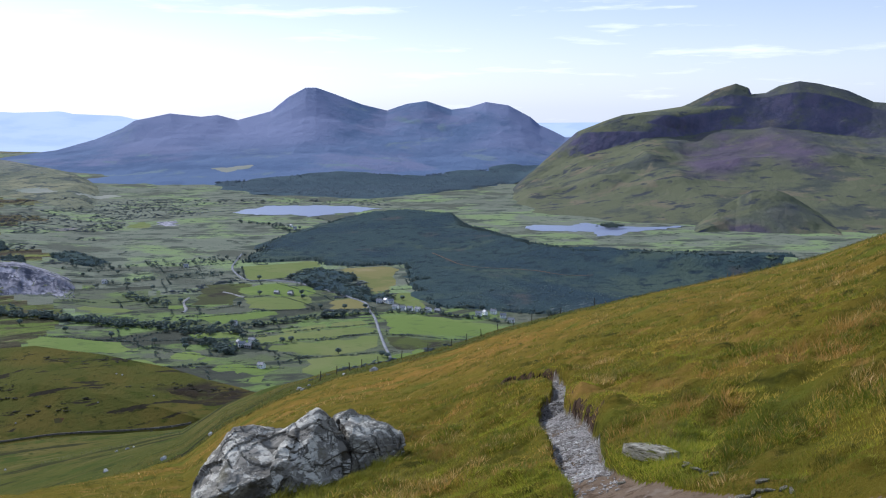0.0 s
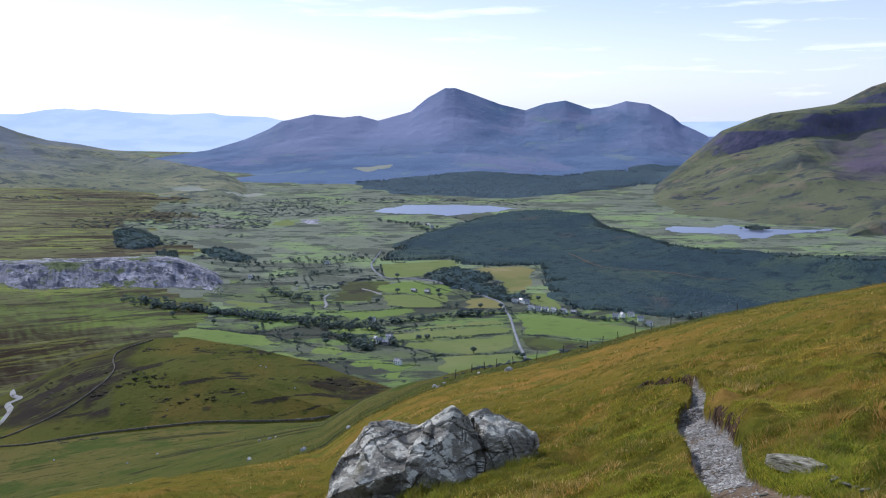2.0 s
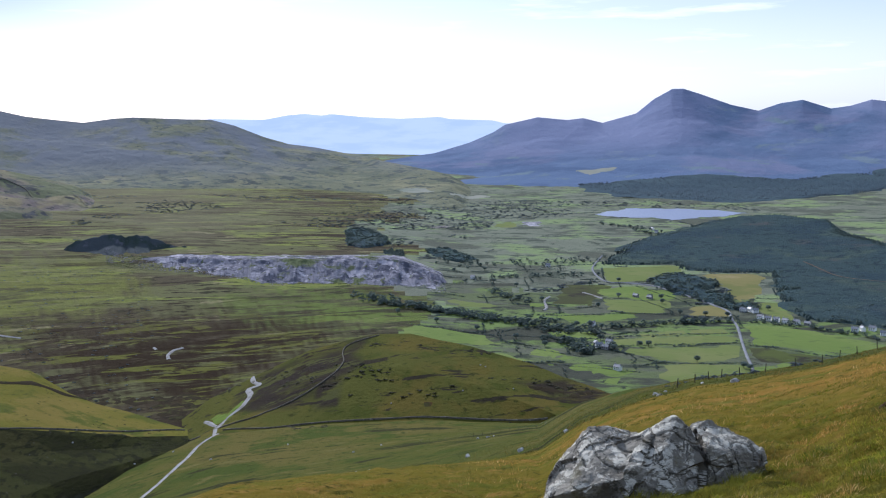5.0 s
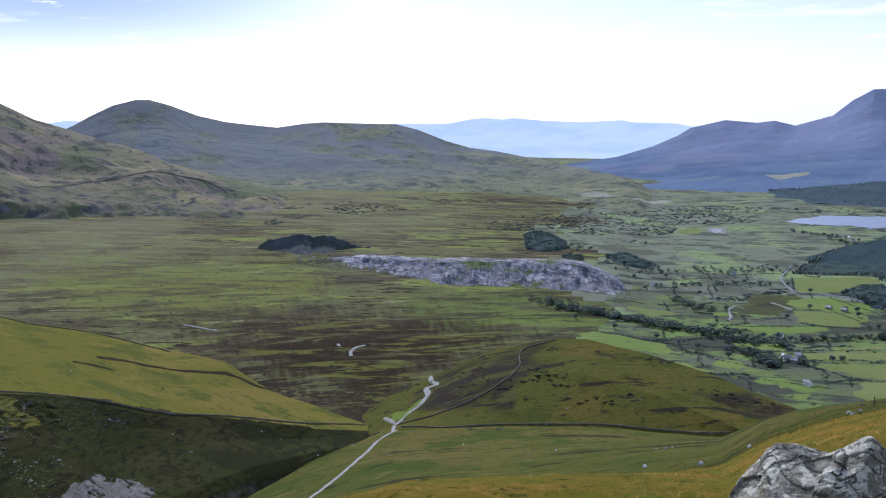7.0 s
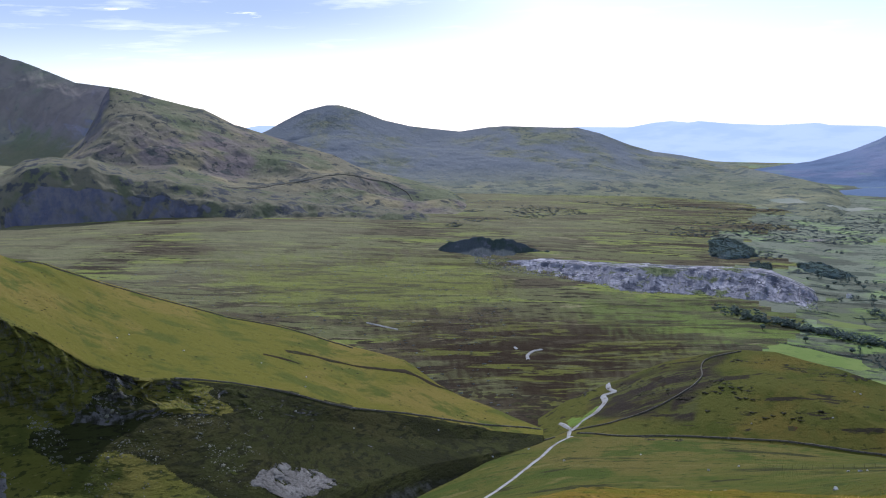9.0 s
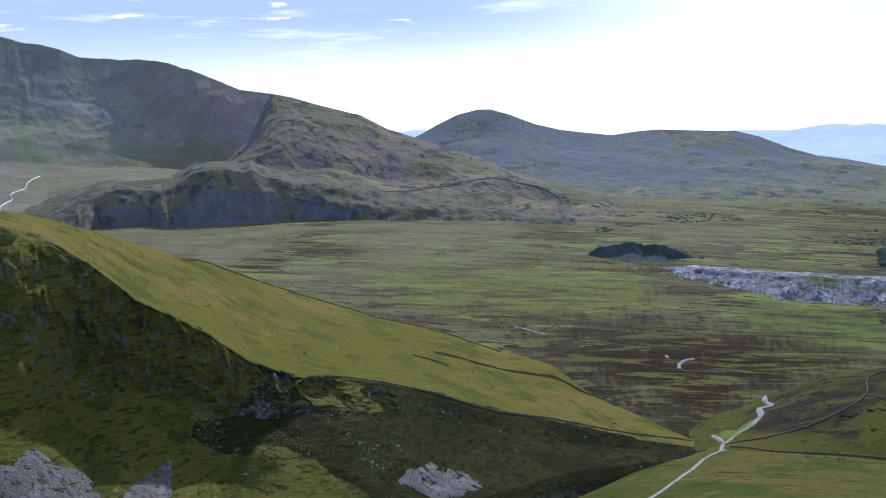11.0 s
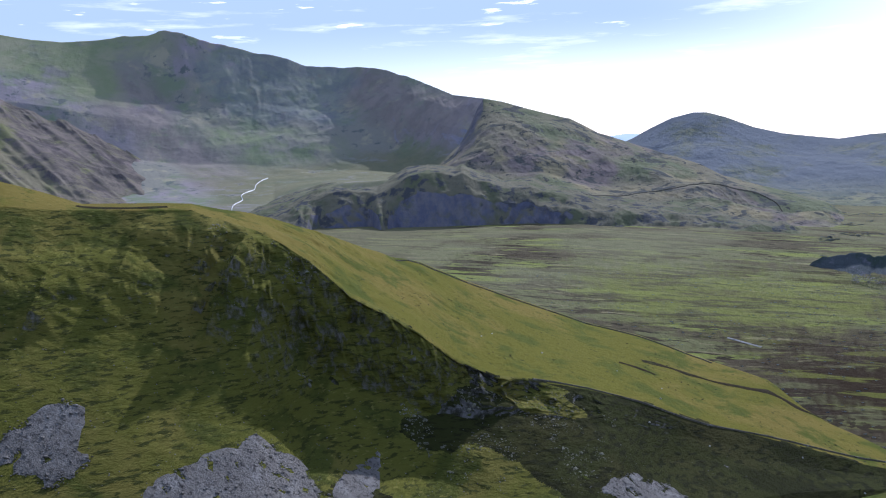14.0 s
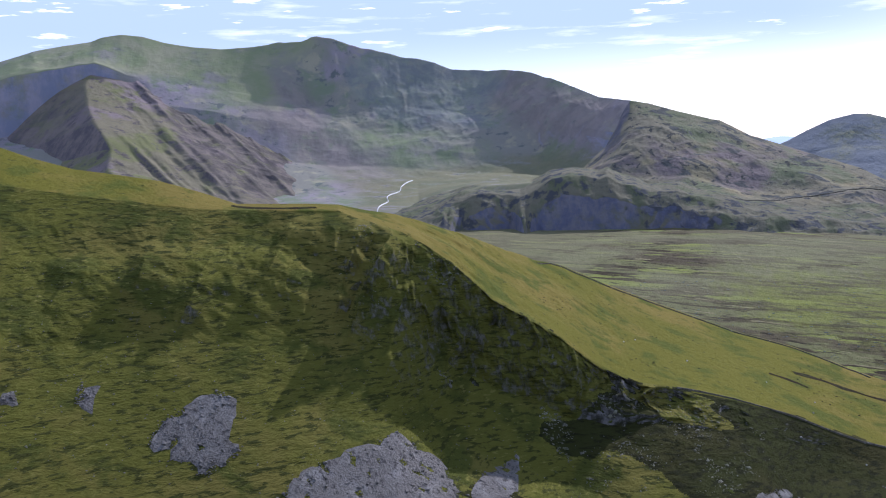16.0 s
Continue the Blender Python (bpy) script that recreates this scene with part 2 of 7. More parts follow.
# olive foot; the blue-grey above is haze put into the colour
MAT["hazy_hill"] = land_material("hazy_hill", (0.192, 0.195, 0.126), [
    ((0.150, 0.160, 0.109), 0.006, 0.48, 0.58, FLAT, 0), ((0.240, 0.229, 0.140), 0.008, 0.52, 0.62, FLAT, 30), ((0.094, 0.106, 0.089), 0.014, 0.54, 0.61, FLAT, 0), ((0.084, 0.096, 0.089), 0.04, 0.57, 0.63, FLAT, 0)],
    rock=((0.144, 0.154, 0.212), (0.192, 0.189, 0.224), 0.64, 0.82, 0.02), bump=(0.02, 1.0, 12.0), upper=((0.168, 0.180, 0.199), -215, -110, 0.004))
# steep rock and headwall paled towards blue: haze put into the colour
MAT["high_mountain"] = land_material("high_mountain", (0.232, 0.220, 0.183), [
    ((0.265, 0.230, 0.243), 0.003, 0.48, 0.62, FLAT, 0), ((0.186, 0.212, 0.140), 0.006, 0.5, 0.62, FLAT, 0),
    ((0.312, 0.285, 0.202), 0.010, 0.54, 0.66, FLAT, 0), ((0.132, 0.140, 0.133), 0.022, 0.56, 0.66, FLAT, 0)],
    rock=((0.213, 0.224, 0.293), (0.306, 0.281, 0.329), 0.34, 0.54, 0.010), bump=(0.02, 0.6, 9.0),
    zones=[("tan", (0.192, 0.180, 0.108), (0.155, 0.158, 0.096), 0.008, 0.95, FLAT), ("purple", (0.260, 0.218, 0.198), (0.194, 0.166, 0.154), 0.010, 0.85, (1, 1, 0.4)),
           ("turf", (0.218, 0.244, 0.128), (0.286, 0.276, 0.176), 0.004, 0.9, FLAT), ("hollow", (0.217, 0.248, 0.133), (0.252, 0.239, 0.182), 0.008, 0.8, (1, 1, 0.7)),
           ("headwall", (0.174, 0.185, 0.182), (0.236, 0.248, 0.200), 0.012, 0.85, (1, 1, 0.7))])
MAT["scree_ridge"] = land_material("scree_ridge", (0.195, 0.172, 0.114), [
    ((0.215, 0.172, 0.169), 0.004, 0.48, 0.60, FLAT, 0), ((0.172, 0.172, 0.083), 0.006, 0.5, 0.6, FLAT, 0), ((0.115, 0.098, 0.093), 0.02, 0.54, 0.64, (1, 1, 0.4), 0)],
    rock=((0.115, 0.102, 0.108), (0.205, 0.167, 0.155), 0.62, 0.86, 0.012), bump=(0.03, 1.0, 9.0),
    zones=[("crags", (0.080, 0.071, 0.071), (0.181, 0.149, 0.136), 0.012, 0.85, (1, 1, 0.35))])
MAT["crag"] = land_material("crag", (0.127, 0.116, 0.019), [
    ((0.173, 0.134, 0.032), 0.015, 0.45, 0.62, FLAT, 0), ((0.084, 0.093, 0.017), 0.05, 0.5, 0.62, FLAT, 0), ((0.063, 0.066, 0.017), 0.25, 0.58, 0.70, (1, 1, 3), 0)],
    rock=((0.146, 0.141, 0.130), (0.058, 0.062, 0.035), 0.50, 0.68, 0.15), bump=(0.25, 0.8, 1.5))
# rough ground of the ridge's foot, darkened in colour to stand for shade
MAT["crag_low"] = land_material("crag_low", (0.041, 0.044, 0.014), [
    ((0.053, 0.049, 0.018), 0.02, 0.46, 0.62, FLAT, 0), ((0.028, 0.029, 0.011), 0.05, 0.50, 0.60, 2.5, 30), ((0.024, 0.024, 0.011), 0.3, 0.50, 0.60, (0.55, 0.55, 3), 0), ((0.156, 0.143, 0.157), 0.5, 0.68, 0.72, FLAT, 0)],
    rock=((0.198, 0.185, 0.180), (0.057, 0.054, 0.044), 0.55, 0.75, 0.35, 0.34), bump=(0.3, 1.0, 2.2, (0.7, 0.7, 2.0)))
MAT["crag_side"] = land_material("crag_side", (0.131, 0.127, 0.026), [
    ((0.167, 0.143, 0.036), 0.02, 0.46, 0.62, FLAT, 0), ((0.086, 0.093, 0.021), 0.05, 0.50, 0.62, FLAT, 0), ((0.056, 0.059, 0.017), 0.3, 0.52, 0.60, (0.55, 0.55, 3), 0), ((0.202, 0.183, 0.047), 0.4, 0.58, 0.68, (0.6, 0.6, 3), 0)],
    rock=((0.202, 0.187, 0.163), (0.071, 0.071, 0.038), 0.33, 0.52, 0.40, 0.44), bump=(0.3, 1.0, 2.2, (0.6, 0.6, 2.5)))


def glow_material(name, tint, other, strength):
    """Far distance that glows: its pale haze colour is put in as emission, not lit by the sun."""
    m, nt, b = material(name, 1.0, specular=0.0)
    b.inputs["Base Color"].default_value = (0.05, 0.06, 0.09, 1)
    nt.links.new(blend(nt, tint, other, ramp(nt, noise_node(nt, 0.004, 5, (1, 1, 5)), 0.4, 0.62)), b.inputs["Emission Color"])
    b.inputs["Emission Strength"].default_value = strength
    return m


MAT["glow_hills"] = glow_material("glow_hills", (0.60, 0.73, 0.97), (0.52, 0.66, 0.94), 0.95)


MAT["slate_waste"] = land_material("slate_waste", (0.273, 0.259, 0.289), [((0.450, 0.423, 0.462), 0.03, 0.52, 0.60, FLAT, 0), ((0.117, 0.117, 0.145), 0.05, 0.50, 0.58, (1, 1, 0.5), 0), ((0.546, 0.519, 0.564), 0.15, 0.58, 0.68, FLAT, 0),
    ((0.144, 0.164, 0.080), 0.016, 0.54, 0.60, FLAT, 0), ((0.137, 0.150, 0.080), 0.08, 0.58, 0.64, FLAT, 0)], bump=(0.25, 1.0, 3.0))
MAT["dark_slate"] = land_material("dark_slate", (0.075, 0.085, 0.09), [((0.05, 0.066, 0.055), 0.02, 0.45, 0.6, FLAT, 0), ((0.12, 0.12, 0.135), 0.06, 0.56, 0.66, FLAT, 0)], bump=(0.2, 1.0, 2.5))
MAT["scree"] = land_material("scree", (0.189, 0.172, 0.158), [((0.252, 0.235, 0.220), 0.12, 0.48, 0.62, FLAT, 0), ((0.092, 0.084, 0.079), 0.5, 0.5, 0.66, FLAT, 0), ((0.319, 0.302, 0.290), 1.3, 0.60, 0.70, FLAT, 0)], bump=(1.0, 1.0, 1.2))
MAT["outcrop"] = land_material("outcrop", (0.168, 0.158, 0.123), [((0.267, 0.253, 0.196), 0.3, 0.50, 0.62, FLAT, 0), ((0.079, 0.077, 0.051), 0.5, 0.5, 0.62, FLAT, 0), ((0.075, 0.085, 0.017), 0.2, 0.54, 0.62, FLAT, 0)], bump=(1.0, 1.0, 0.6))
MAT["meadow"] = land_material("meadow", (0.141, 0.190, 0.051), [((0.167, 0.208, 0.062), 0.012, 0.45, 0.6, FLAT, 0), ((0.110, 0.147, 0.047), 0.05, 0.54, 0.66, (1, 2, 1), 10)], bump=(0.347, 0.462, 0.875))
MAT["meadow_pale"] = land_material("meadow_pale", (0.150, 0.178, 0.058), [((0.170, 0.185, 0.068), 0.012, 0.45, 0.6, FLAT, 0), ((0.120, 0.150, 0.049), 0.05, 0.54, 0.66, (1, 2, 1), 10)], bump=(0.300, 0.400, 0.729))
MAT["hay"] = land_material("hay", (0.20, 0.175, 0.07), [((0.15, 0.155, 0.055), 0.012, 0.45, 0.6, FLAT, 0), ((0.25, 0.205, 0.10), 0.02, 0.55, 0.66, FLAT, 0)], bump=(0.3, 0.4, 0.6))
MAT["hay_far"] = land_material("hay_far", (0.27, 0.27, 0.22), [((0.21, 0.23, 0.18), 0.008, 0.45, 0.6, FLAT, 0)])
MAT["rushes"] = land_material("rushes", (0.065, 0.068, 0.032), [((0.085, 0.10, 0.032), 0.02, 0.48, 0.6, FLAT, 0), ((0.045, 0.042, 0.03), 0.04, 0.55, 0.66, FLAT, 0)], bump=(0.3, 0.6, 1.0))
MAT["bright_turf"] = land_material("bright_turf", (0.13, 0.18, 0.035), [((0.10, 0.135, 0.03), 0.2, 0.5, 0.64, FLAT, 0)], bump=(0.5, 0.4, 0.3))
MAT["heath"] = land_material("heath", (0.035, 0.026, 0.015), [((0.05, 0.05, 0.018), 0.08, 0.52, 0.62, FLAT, 0), ((0.022, 0.02, 0.011), 0.3, 0.5, 0.64, FLAT, 0)], bump=(0.8, 0.8, 0.7))
MAT["bracken"] = land_material("bracken", (0.09, 0.04, 0.02), [((0.055, 0.05, 0.02), 0.2, 0.48, 0.6, FLAT, 0)], bump=(0.8, 0.8, 0.6))
MAT["track"] = land_material("track", (0.30, 0.29, 0.28), [((0.22, 0.20, 0.18), 0.2, 0.48, 0.62, FLAT, 0), ((0.38, 0.37, 0.36), 0.6, 0.58, 0.7, FLAT, 0)], bump=(2.0, 0.6, 0.15))
MAT["tarmac"] = land_material("tarmac", (0.24, 0.24, 0.25), [((0.19, 0.19, 0.20), 0.1, 0.48, 0.62, FLAT, 0)])
MAT["stream"] = land_material("stream", (0.50, 0.51, 0.53), [((0.28, 0.29, 0.29), 0.02, 0.45, 0.58, FLAT, 0)], rough=0.4)
MAT["wall_stone"] = land_material("wall_stone", (0.156, 0.138, 0.109), [((0.312, 0.288, 0.241), 0.4, 0.56, 0.68, FLAT, 0), ((0.078, 0.071, 0.057), 1.2, 0.50, 0.62, FLAT, 0)], bump=(1.5, 1.0, 0.3))


def water_material():
    m, nt, b = material("lake_water", 0.35, specular=0.5)
    # the pale blue base holds the sky's reflection as colour
    b.inputs["Base Color"].default_value = (0.20, 0.225, 0.32, 1)
    bumped(nt, b, noise_node(nt, 0.25, 6, (1, 2.5, 1), 0.6), 0.5, 0.5)
    return m


def foliage_material(name, dark, light, scale, through=0.4):
    """Leaves of mixed tone that let part of the light through."""
    m, nt, b = material(name, 0.8, specular=0.2)
    g = nt.nodes.new("ShaderNodeNewGeometry")
    col = blend(nt, dark, light, g.outputs["Random Per Island"])
    col = blend(nt, col, tuple(v * 0.6 for v in dark), ramp(nt, noise_node(nt, scale, 5), 0.5, 0.68))
    nt.links.new(col, b.inputs["Base Color"])
    t = nt.nodes.new("ShaderNodeBsdfTranslucent")
    nt.links.new(col, t.inputs["Color"])
    mix = nt.nodes.new("ShaderNodeMixShader")
    mix.inputs[0].default_value = through
    nt.links.new(b.outputs[0], mix.inputs[1])
    nt.links.new(t.outputs[0], mix.inputs[2])
    nt.links.new(mix.outputs[0], nt.nodes["Material Output"].inputs["Surface"])
    return m


MAT["water"] = water_material()
# conifer, leaf and scrub carry the valley haze in their pale bluish colours
MAT["conifer"] = foliage_material("conifer", (0.053, 0.084, 0.075), (0.069, 0.103, 0.092), 0.004)
MAT["leaf"] = foliage_material("leaf", (0.180, 0.235, 0.219), (0.248, 0.298, 0.244), 0.03, 0.6)
MAT["scrub"] = foliage_material("scrub", (0.144, 0.182, 0.215), (0.187, 0.225, 0.240), 0.03, 0.6)
MAT["bark"] = land_material("bark", (0.07, 0.055, 0.04), [((0.10, 0.09, 0.075), 3.0, 0.5, 0.65, (1, 1, 0.3), 0)], bump=(8.0, 0.8, 0.05))
MAT["whitewash"] = land_material("whitewash", (0.90, 0.89, 0.87), [((0.82, 0.81, 0.77), 0.8, 0.5, 0.7, (1, 1, 0.4), 0)])
MAT["house_stone"] = land_material("house_stone", (0.33, 0.31, 0.29), [((0.24, 0.23, 0.22), 0.8, 0.45, 0.65, FLAT, 0)])
MAT["roof_slate"] = land_material("roof_slate", (0.25, 0.25, 0.27), [((0.33, 0.33, 0.35), 0.8, 0.5, 0.66, FLAT, 0)], rough=0.45)
MAT["window"] = land_material("window", (0.03, 0.035, 0.045), [], rough=0.2)


MAT["path_gravel"] = land_material("path_gravel", (0.200, 0.179, 0.158), [((0.378, 0.358, 0.326), 18, 0.52, 0.62, FLAT, 0), ((0.084, 0.073, 0.058), 26, 0.48, 0.60, FLAT, 0), ((0.168, 0.118, 0.074), 1.5, 0.50, 0.64, FLAT, 0)], bump=(24, 1.0, 0.04))
MAT["slab_stone"] = land_material("slab_stone", (0.432, 0.390, 0.299), [((0.624, 0.576, 0.471), 8, 0.5, 0.62, FLAT, 0), ((0.156, 0.138, 0.098), 6, 0.50, 0.62, FLAT, 0), ((0.180, 0.186, 0.046), 4, 0.54, 0.64, FLAT, 0)], bump=(14, 1.0, 0.08))
MAT["trodden_earth"] = land_material("trodden_earth", (0.162, 0.115, 0.077), [((0.216, 0.167, 0.124), 3.0, 0.52, 0.64, FLAT, 0), ((0.090, 0.059, 0.037), 5, 0.50, 0.62, FLAT, 0), ((0.270, 0.248, 0.223), 25, 0.62, 0.70, FLAT, 0)], bump=(18, 1.0, 0.03))
MAT["soil"] = land_material("soil", (0.075, 0.046, 0.028), [((0.119, 0.073, 0.046), 2.0, 0.54, 0.66, FLAT, 0), ((0.020, 0.013, 0.008), 5, 0.46, 0.60, FLAT, 0), ((0.189, 0.154, 0.144), 25, 0.64, 0.72, FLAT, 0)], bump=(18, 1.0, 0.04))


def boulder_material(name, lichen=0.5):
    m, nt, b = material(name, 0.9, specular=0.2)
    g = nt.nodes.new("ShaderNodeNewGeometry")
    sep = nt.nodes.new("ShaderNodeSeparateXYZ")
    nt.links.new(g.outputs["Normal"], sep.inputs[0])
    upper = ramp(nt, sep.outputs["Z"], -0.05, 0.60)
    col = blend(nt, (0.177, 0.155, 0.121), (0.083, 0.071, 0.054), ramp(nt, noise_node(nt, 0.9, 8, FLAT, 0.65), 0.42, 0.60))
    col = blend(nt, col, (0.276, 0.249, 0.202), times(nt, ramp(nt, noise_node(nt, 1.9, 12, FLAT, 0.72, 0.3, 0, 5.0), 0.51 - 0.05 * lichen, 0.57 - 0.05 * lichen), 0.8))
    # faces that look up are painted lighter, as sunlight would leave them
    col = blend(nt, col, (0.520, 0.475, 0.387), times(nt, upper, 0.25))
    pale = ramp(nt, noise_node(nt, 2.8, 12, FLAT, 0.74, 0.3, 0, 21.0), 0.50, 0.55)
    # pale lichen, limited to upward faces to keep the front dark like shade
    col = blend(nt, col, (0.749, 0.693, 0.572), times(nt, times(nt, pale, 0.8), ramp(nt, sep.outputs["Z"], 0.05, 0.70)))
    col = blend(nt, col, (0.156, 0.129, 0.053), times(nt, ramp(nt, noise_node(nt, 1.6, 6, FLAT, 0.6, 0, 0, 51.0), 0.58, 0.68), 0.5))
    col = blend(nt, col, (0.031, 0.027, 0.021), times(nt, ramp(nt, noise_node(nt, 3.6, 12, (1, 1, 0.6), 0.75, 0.6, 0, 71.0), 0.56, 0.62), 0.85))
    nt.links.new(col, b.inputs["Base Color"])
    bumped(nt, b, noise_node(nt, 8, 12, FLAT, 0.75), 1.0, 0.05)
    return m


def grass_material(name, shades, patches, shady=None):
    """shades: (share, colour) over the single blades; patches: (colour, noise scale, low, high, strength) over whole stretches; shady: a colour that takes over down the slope, away from the path, and another towards the brow."""
    m, nt, b = material(name, 0.7, specular=0.25)
    g = nt.nodes.new("ShaderNodeNewGeometry")
    r = nt.nodes.new("ShaderNodeValToRGB")
    e = r.color_ramp.elements
    e[0].position, e[0].color = shades[0][0], (*shades[0][1], 1)
    e[1].position, e[1].color = shades[-1][0], (*shades[-1][1], 1)
    for where, tint in shades[1:-1]:
        e.new(where).color = (*tint, 1)
    nt.links.new(g.outputs["Random Per Island"], r.inputs["Fac"])
    col = r.outputs["Color"]
    for k, (tint, scale, low, high, strength) in enumerate(patches):
        col = blend(nt, col, tint, times(nt, ramp(nt, noise_node(nt, scale, 4, FLAT, 0.6, 0, 0, 31.0 * k), low, high), strength))
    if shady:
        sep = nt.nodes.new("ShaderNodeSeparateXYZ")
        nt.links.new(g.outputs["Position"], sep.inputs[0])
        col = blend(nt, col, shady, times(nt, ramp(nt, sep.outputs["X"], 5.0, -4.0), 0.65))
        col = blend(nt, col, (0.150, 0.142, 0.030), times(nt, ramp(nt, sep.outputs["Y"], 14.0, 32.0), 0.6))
    nt.links.new(col, b.inputs["Base Color"])
    t = nt.nodes.new("ShaderNodeBsdfTranslucent")
    nt.links.new(col, t.inputs["Color"])
    mix = nt.nodes.new("ShaderNodeMixShader")
    mix.inputs[0].default_value = 0.45
    out = nt.nodes["Material Output"]
    nt.links.new(b.outputs[0], mix.inputs[1])
    nt.links.new(t.outputs[0], mix.inputs[2])
    nt.links.new(mix.outputs[0], out.inputs["Surface"])
    return m


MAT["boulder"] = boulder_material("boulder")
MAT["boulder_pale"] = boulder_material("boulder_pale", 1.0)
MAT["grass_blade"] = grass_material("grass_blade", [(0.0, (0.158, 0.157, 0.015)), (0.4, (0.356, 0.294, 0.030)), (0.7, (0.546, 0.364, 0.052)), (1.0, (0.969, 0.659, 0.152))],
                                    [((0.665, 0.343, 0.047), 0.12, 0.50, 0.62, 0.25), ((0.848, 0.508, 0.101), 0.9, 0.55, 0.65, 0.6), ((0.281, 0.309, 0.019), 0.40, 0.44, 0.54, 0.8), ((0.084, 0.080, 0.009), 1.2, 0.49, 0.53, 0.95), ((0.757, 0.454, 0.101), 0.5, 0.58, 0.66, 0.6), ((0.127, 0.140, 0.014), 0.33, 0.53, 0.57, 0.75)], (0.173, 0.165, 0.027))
MAT["grass_far"] = grass_material("grass_far", [(0.0, (0.088, 0.092, 0.016)), (0.5, (0.168, 0.143, 0.029)), (1.0, (0.300, 0.221, 0.063))],
                                [((0.265, 0.156, 0.037), 0.06, 0.47, 0.61, 0.5), ((0.106, 0.129, 0.017), 0.12, 0.48, 0.58, 0.7), ((0.044, 0.048, 0.011), 0.4, 0.55, 0.61, 0.85)])
MAT["straw_blade"] = grass_material("straw_blade", [(0.0, (0.180, 0.154, 0.022)), (0.45, (0.362, 0.249, 0.050)), (0.75, (0.542, 0.333, 0.100)), (1.0, (0.800, 0.571, 0.249))],
                                    [((0.116, 0.132, 0.018), 0.7, 0.48, 0.6, 0.7), ((0.465, 0.226, 0.050), 0.2, 0.5, 0.62, 0.5)])
MAT["turf_blade"] = grass_material("turf_blade", [(0.0, (0.188, 0.213, 0.015)), (0.6, (0.329, 0.346, 0.024)), (1.0, (0.564, 0.439, 0.066))], [((0.110, 0.133, 0.013), 1.6, 0.52, 0.62, 0.8), ((0.627, 0.332, 0.066), 0.8, 0.56, 0.66, 0.5), ((0.250, 0.190, 0.035), 0.45, 0.50, 0.56, 0.7)])
MAT["rush_blade"] = grass_material("rush_blade", [(0.0, (0.083, 0.106, 0.010)), (0.6, (0.165, 0.188, 0.014)), (0.85, (0.303, 0.237, 0.024)), (1.0, (0.618, 0.400, 0.108))], [((0.138, 0.088, 0.024), 0.6, 0.52, 0.64, 0.5)])
MAT["slate_chip"] = land_material("slate_chip", (0.330, 0.297, 0.265), [((0.540, 0.518, 0.466), 7, 0.52, 0.62, FLAT, 0), ((0.130, 0.108, 0.090), 5, 0.50, 0.62, FLAT, 0)], bump=(40, 0.6, 0.01), rough=0.75)
MAT["weathered_wood"] = land_material("weathered_wood", (0.09, 0.075, 0.06), [((0.14, 0.125, 0.11), 6, 0.48, 0.64, (1, 1, 0.2), 0)], bump=(20, 0.8, 0.01))
MAT["pale_stone"] = land_material("pale_stone", (0.42, 0.41, 0.39), [((0.28, 0.27, 0.25), 3, 0.48, 0.62, FLAT, 0)], bump=(6, 0.8, 0.05))

# blue in the far conifers and both canopies is haze put into the colour
MAT["hazed_conifer"] = foliage_material("hazed_conifer", (0.078, 0.105, 0.128), (0.088, 0.115, 0.138), 0.006)
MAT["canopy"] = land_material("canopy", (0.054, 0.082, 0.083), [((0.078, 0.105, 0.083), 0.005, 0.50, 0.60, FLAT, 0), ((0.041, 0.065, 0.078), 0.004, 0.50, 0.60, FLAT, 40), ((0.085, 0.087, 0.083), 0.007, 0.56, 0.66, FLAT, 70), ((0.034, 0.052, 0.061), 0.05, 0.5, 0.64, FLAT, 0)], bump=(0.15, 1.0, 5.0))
MAT["hazed_canopy"] = land_material("hazed_canopy", (0.058, 0.084, 0.100), [((0.070, 0.100, 0.112), 0.004, 0.48, 0.62, FLAT, 0)], bump=(0.1, 1.0, 3.0))
MAT["wire"] = material("wire", 0.5, 0.9)[0]
MAT["wire"].node_tree.nodes["Principled BSDF"].inputs["Base Color"].default_value = (0.25, 0.25, 0.25, 1)
# the steep rock's blue is hazy shade put into its colour
MAT["cliff_rock"] = land_material("cliff_rock", (0.170, 0.156, 0.109), [((0.131, 0.136, 0.081), 0.012, 0.48, 0.60, FLAT, 0), ((0.079, 0.081, 0.086), 0.03, 0.52, 0.60, FLAT, 0)],
    rock=((0.131, 0.136, 0.194), (0.205, 0.192, 0.212), 0.36, 0.60, 0.03), bump=(0.05, 1.0, 8.0))
MAT["heather_tuft"] = foliage_material("heather_tuft", (0.030, 0.027, 0.013), (0.055, 0.052, 0.02), 0.2)


# ---- shaping the land ----
def lattice(ix, iy, seed):
    h = (ix.astype(np.int64) * 374761393 + iy.astype(np.int64) * 668265263 + seed * 144269504) & 0xFFFFFFFF
    h = ((h ^ (h >> 13)) * 1274126177) & 0xFFFFFFFF
    return ((h ^ (h >> 16)) & 0xFFFF) / 32767.5 - 1.0


def value_noise(x, y, seed=0):
    ix, iy = np.floor(x), np.floor(y)
    fx, fy = x - ix, y - iy
    fx, fy = fx * fx * fx * (fx * (fx * 6 - 15) + 10), fy * fy * fy * (fy * (fy * 6 - 15) + 10)
    a, b = lattice(ix, iy, seed), lattice(ix + 1, iy, seed)
    c, d = lattice(ix, iy + 1, seed), lattice(ix + 1, iy + 1, seed)
    return (a * (1 - fx) + b * fx) * (1 - fy) + (c * (1 - fx) + d * fx) * fy


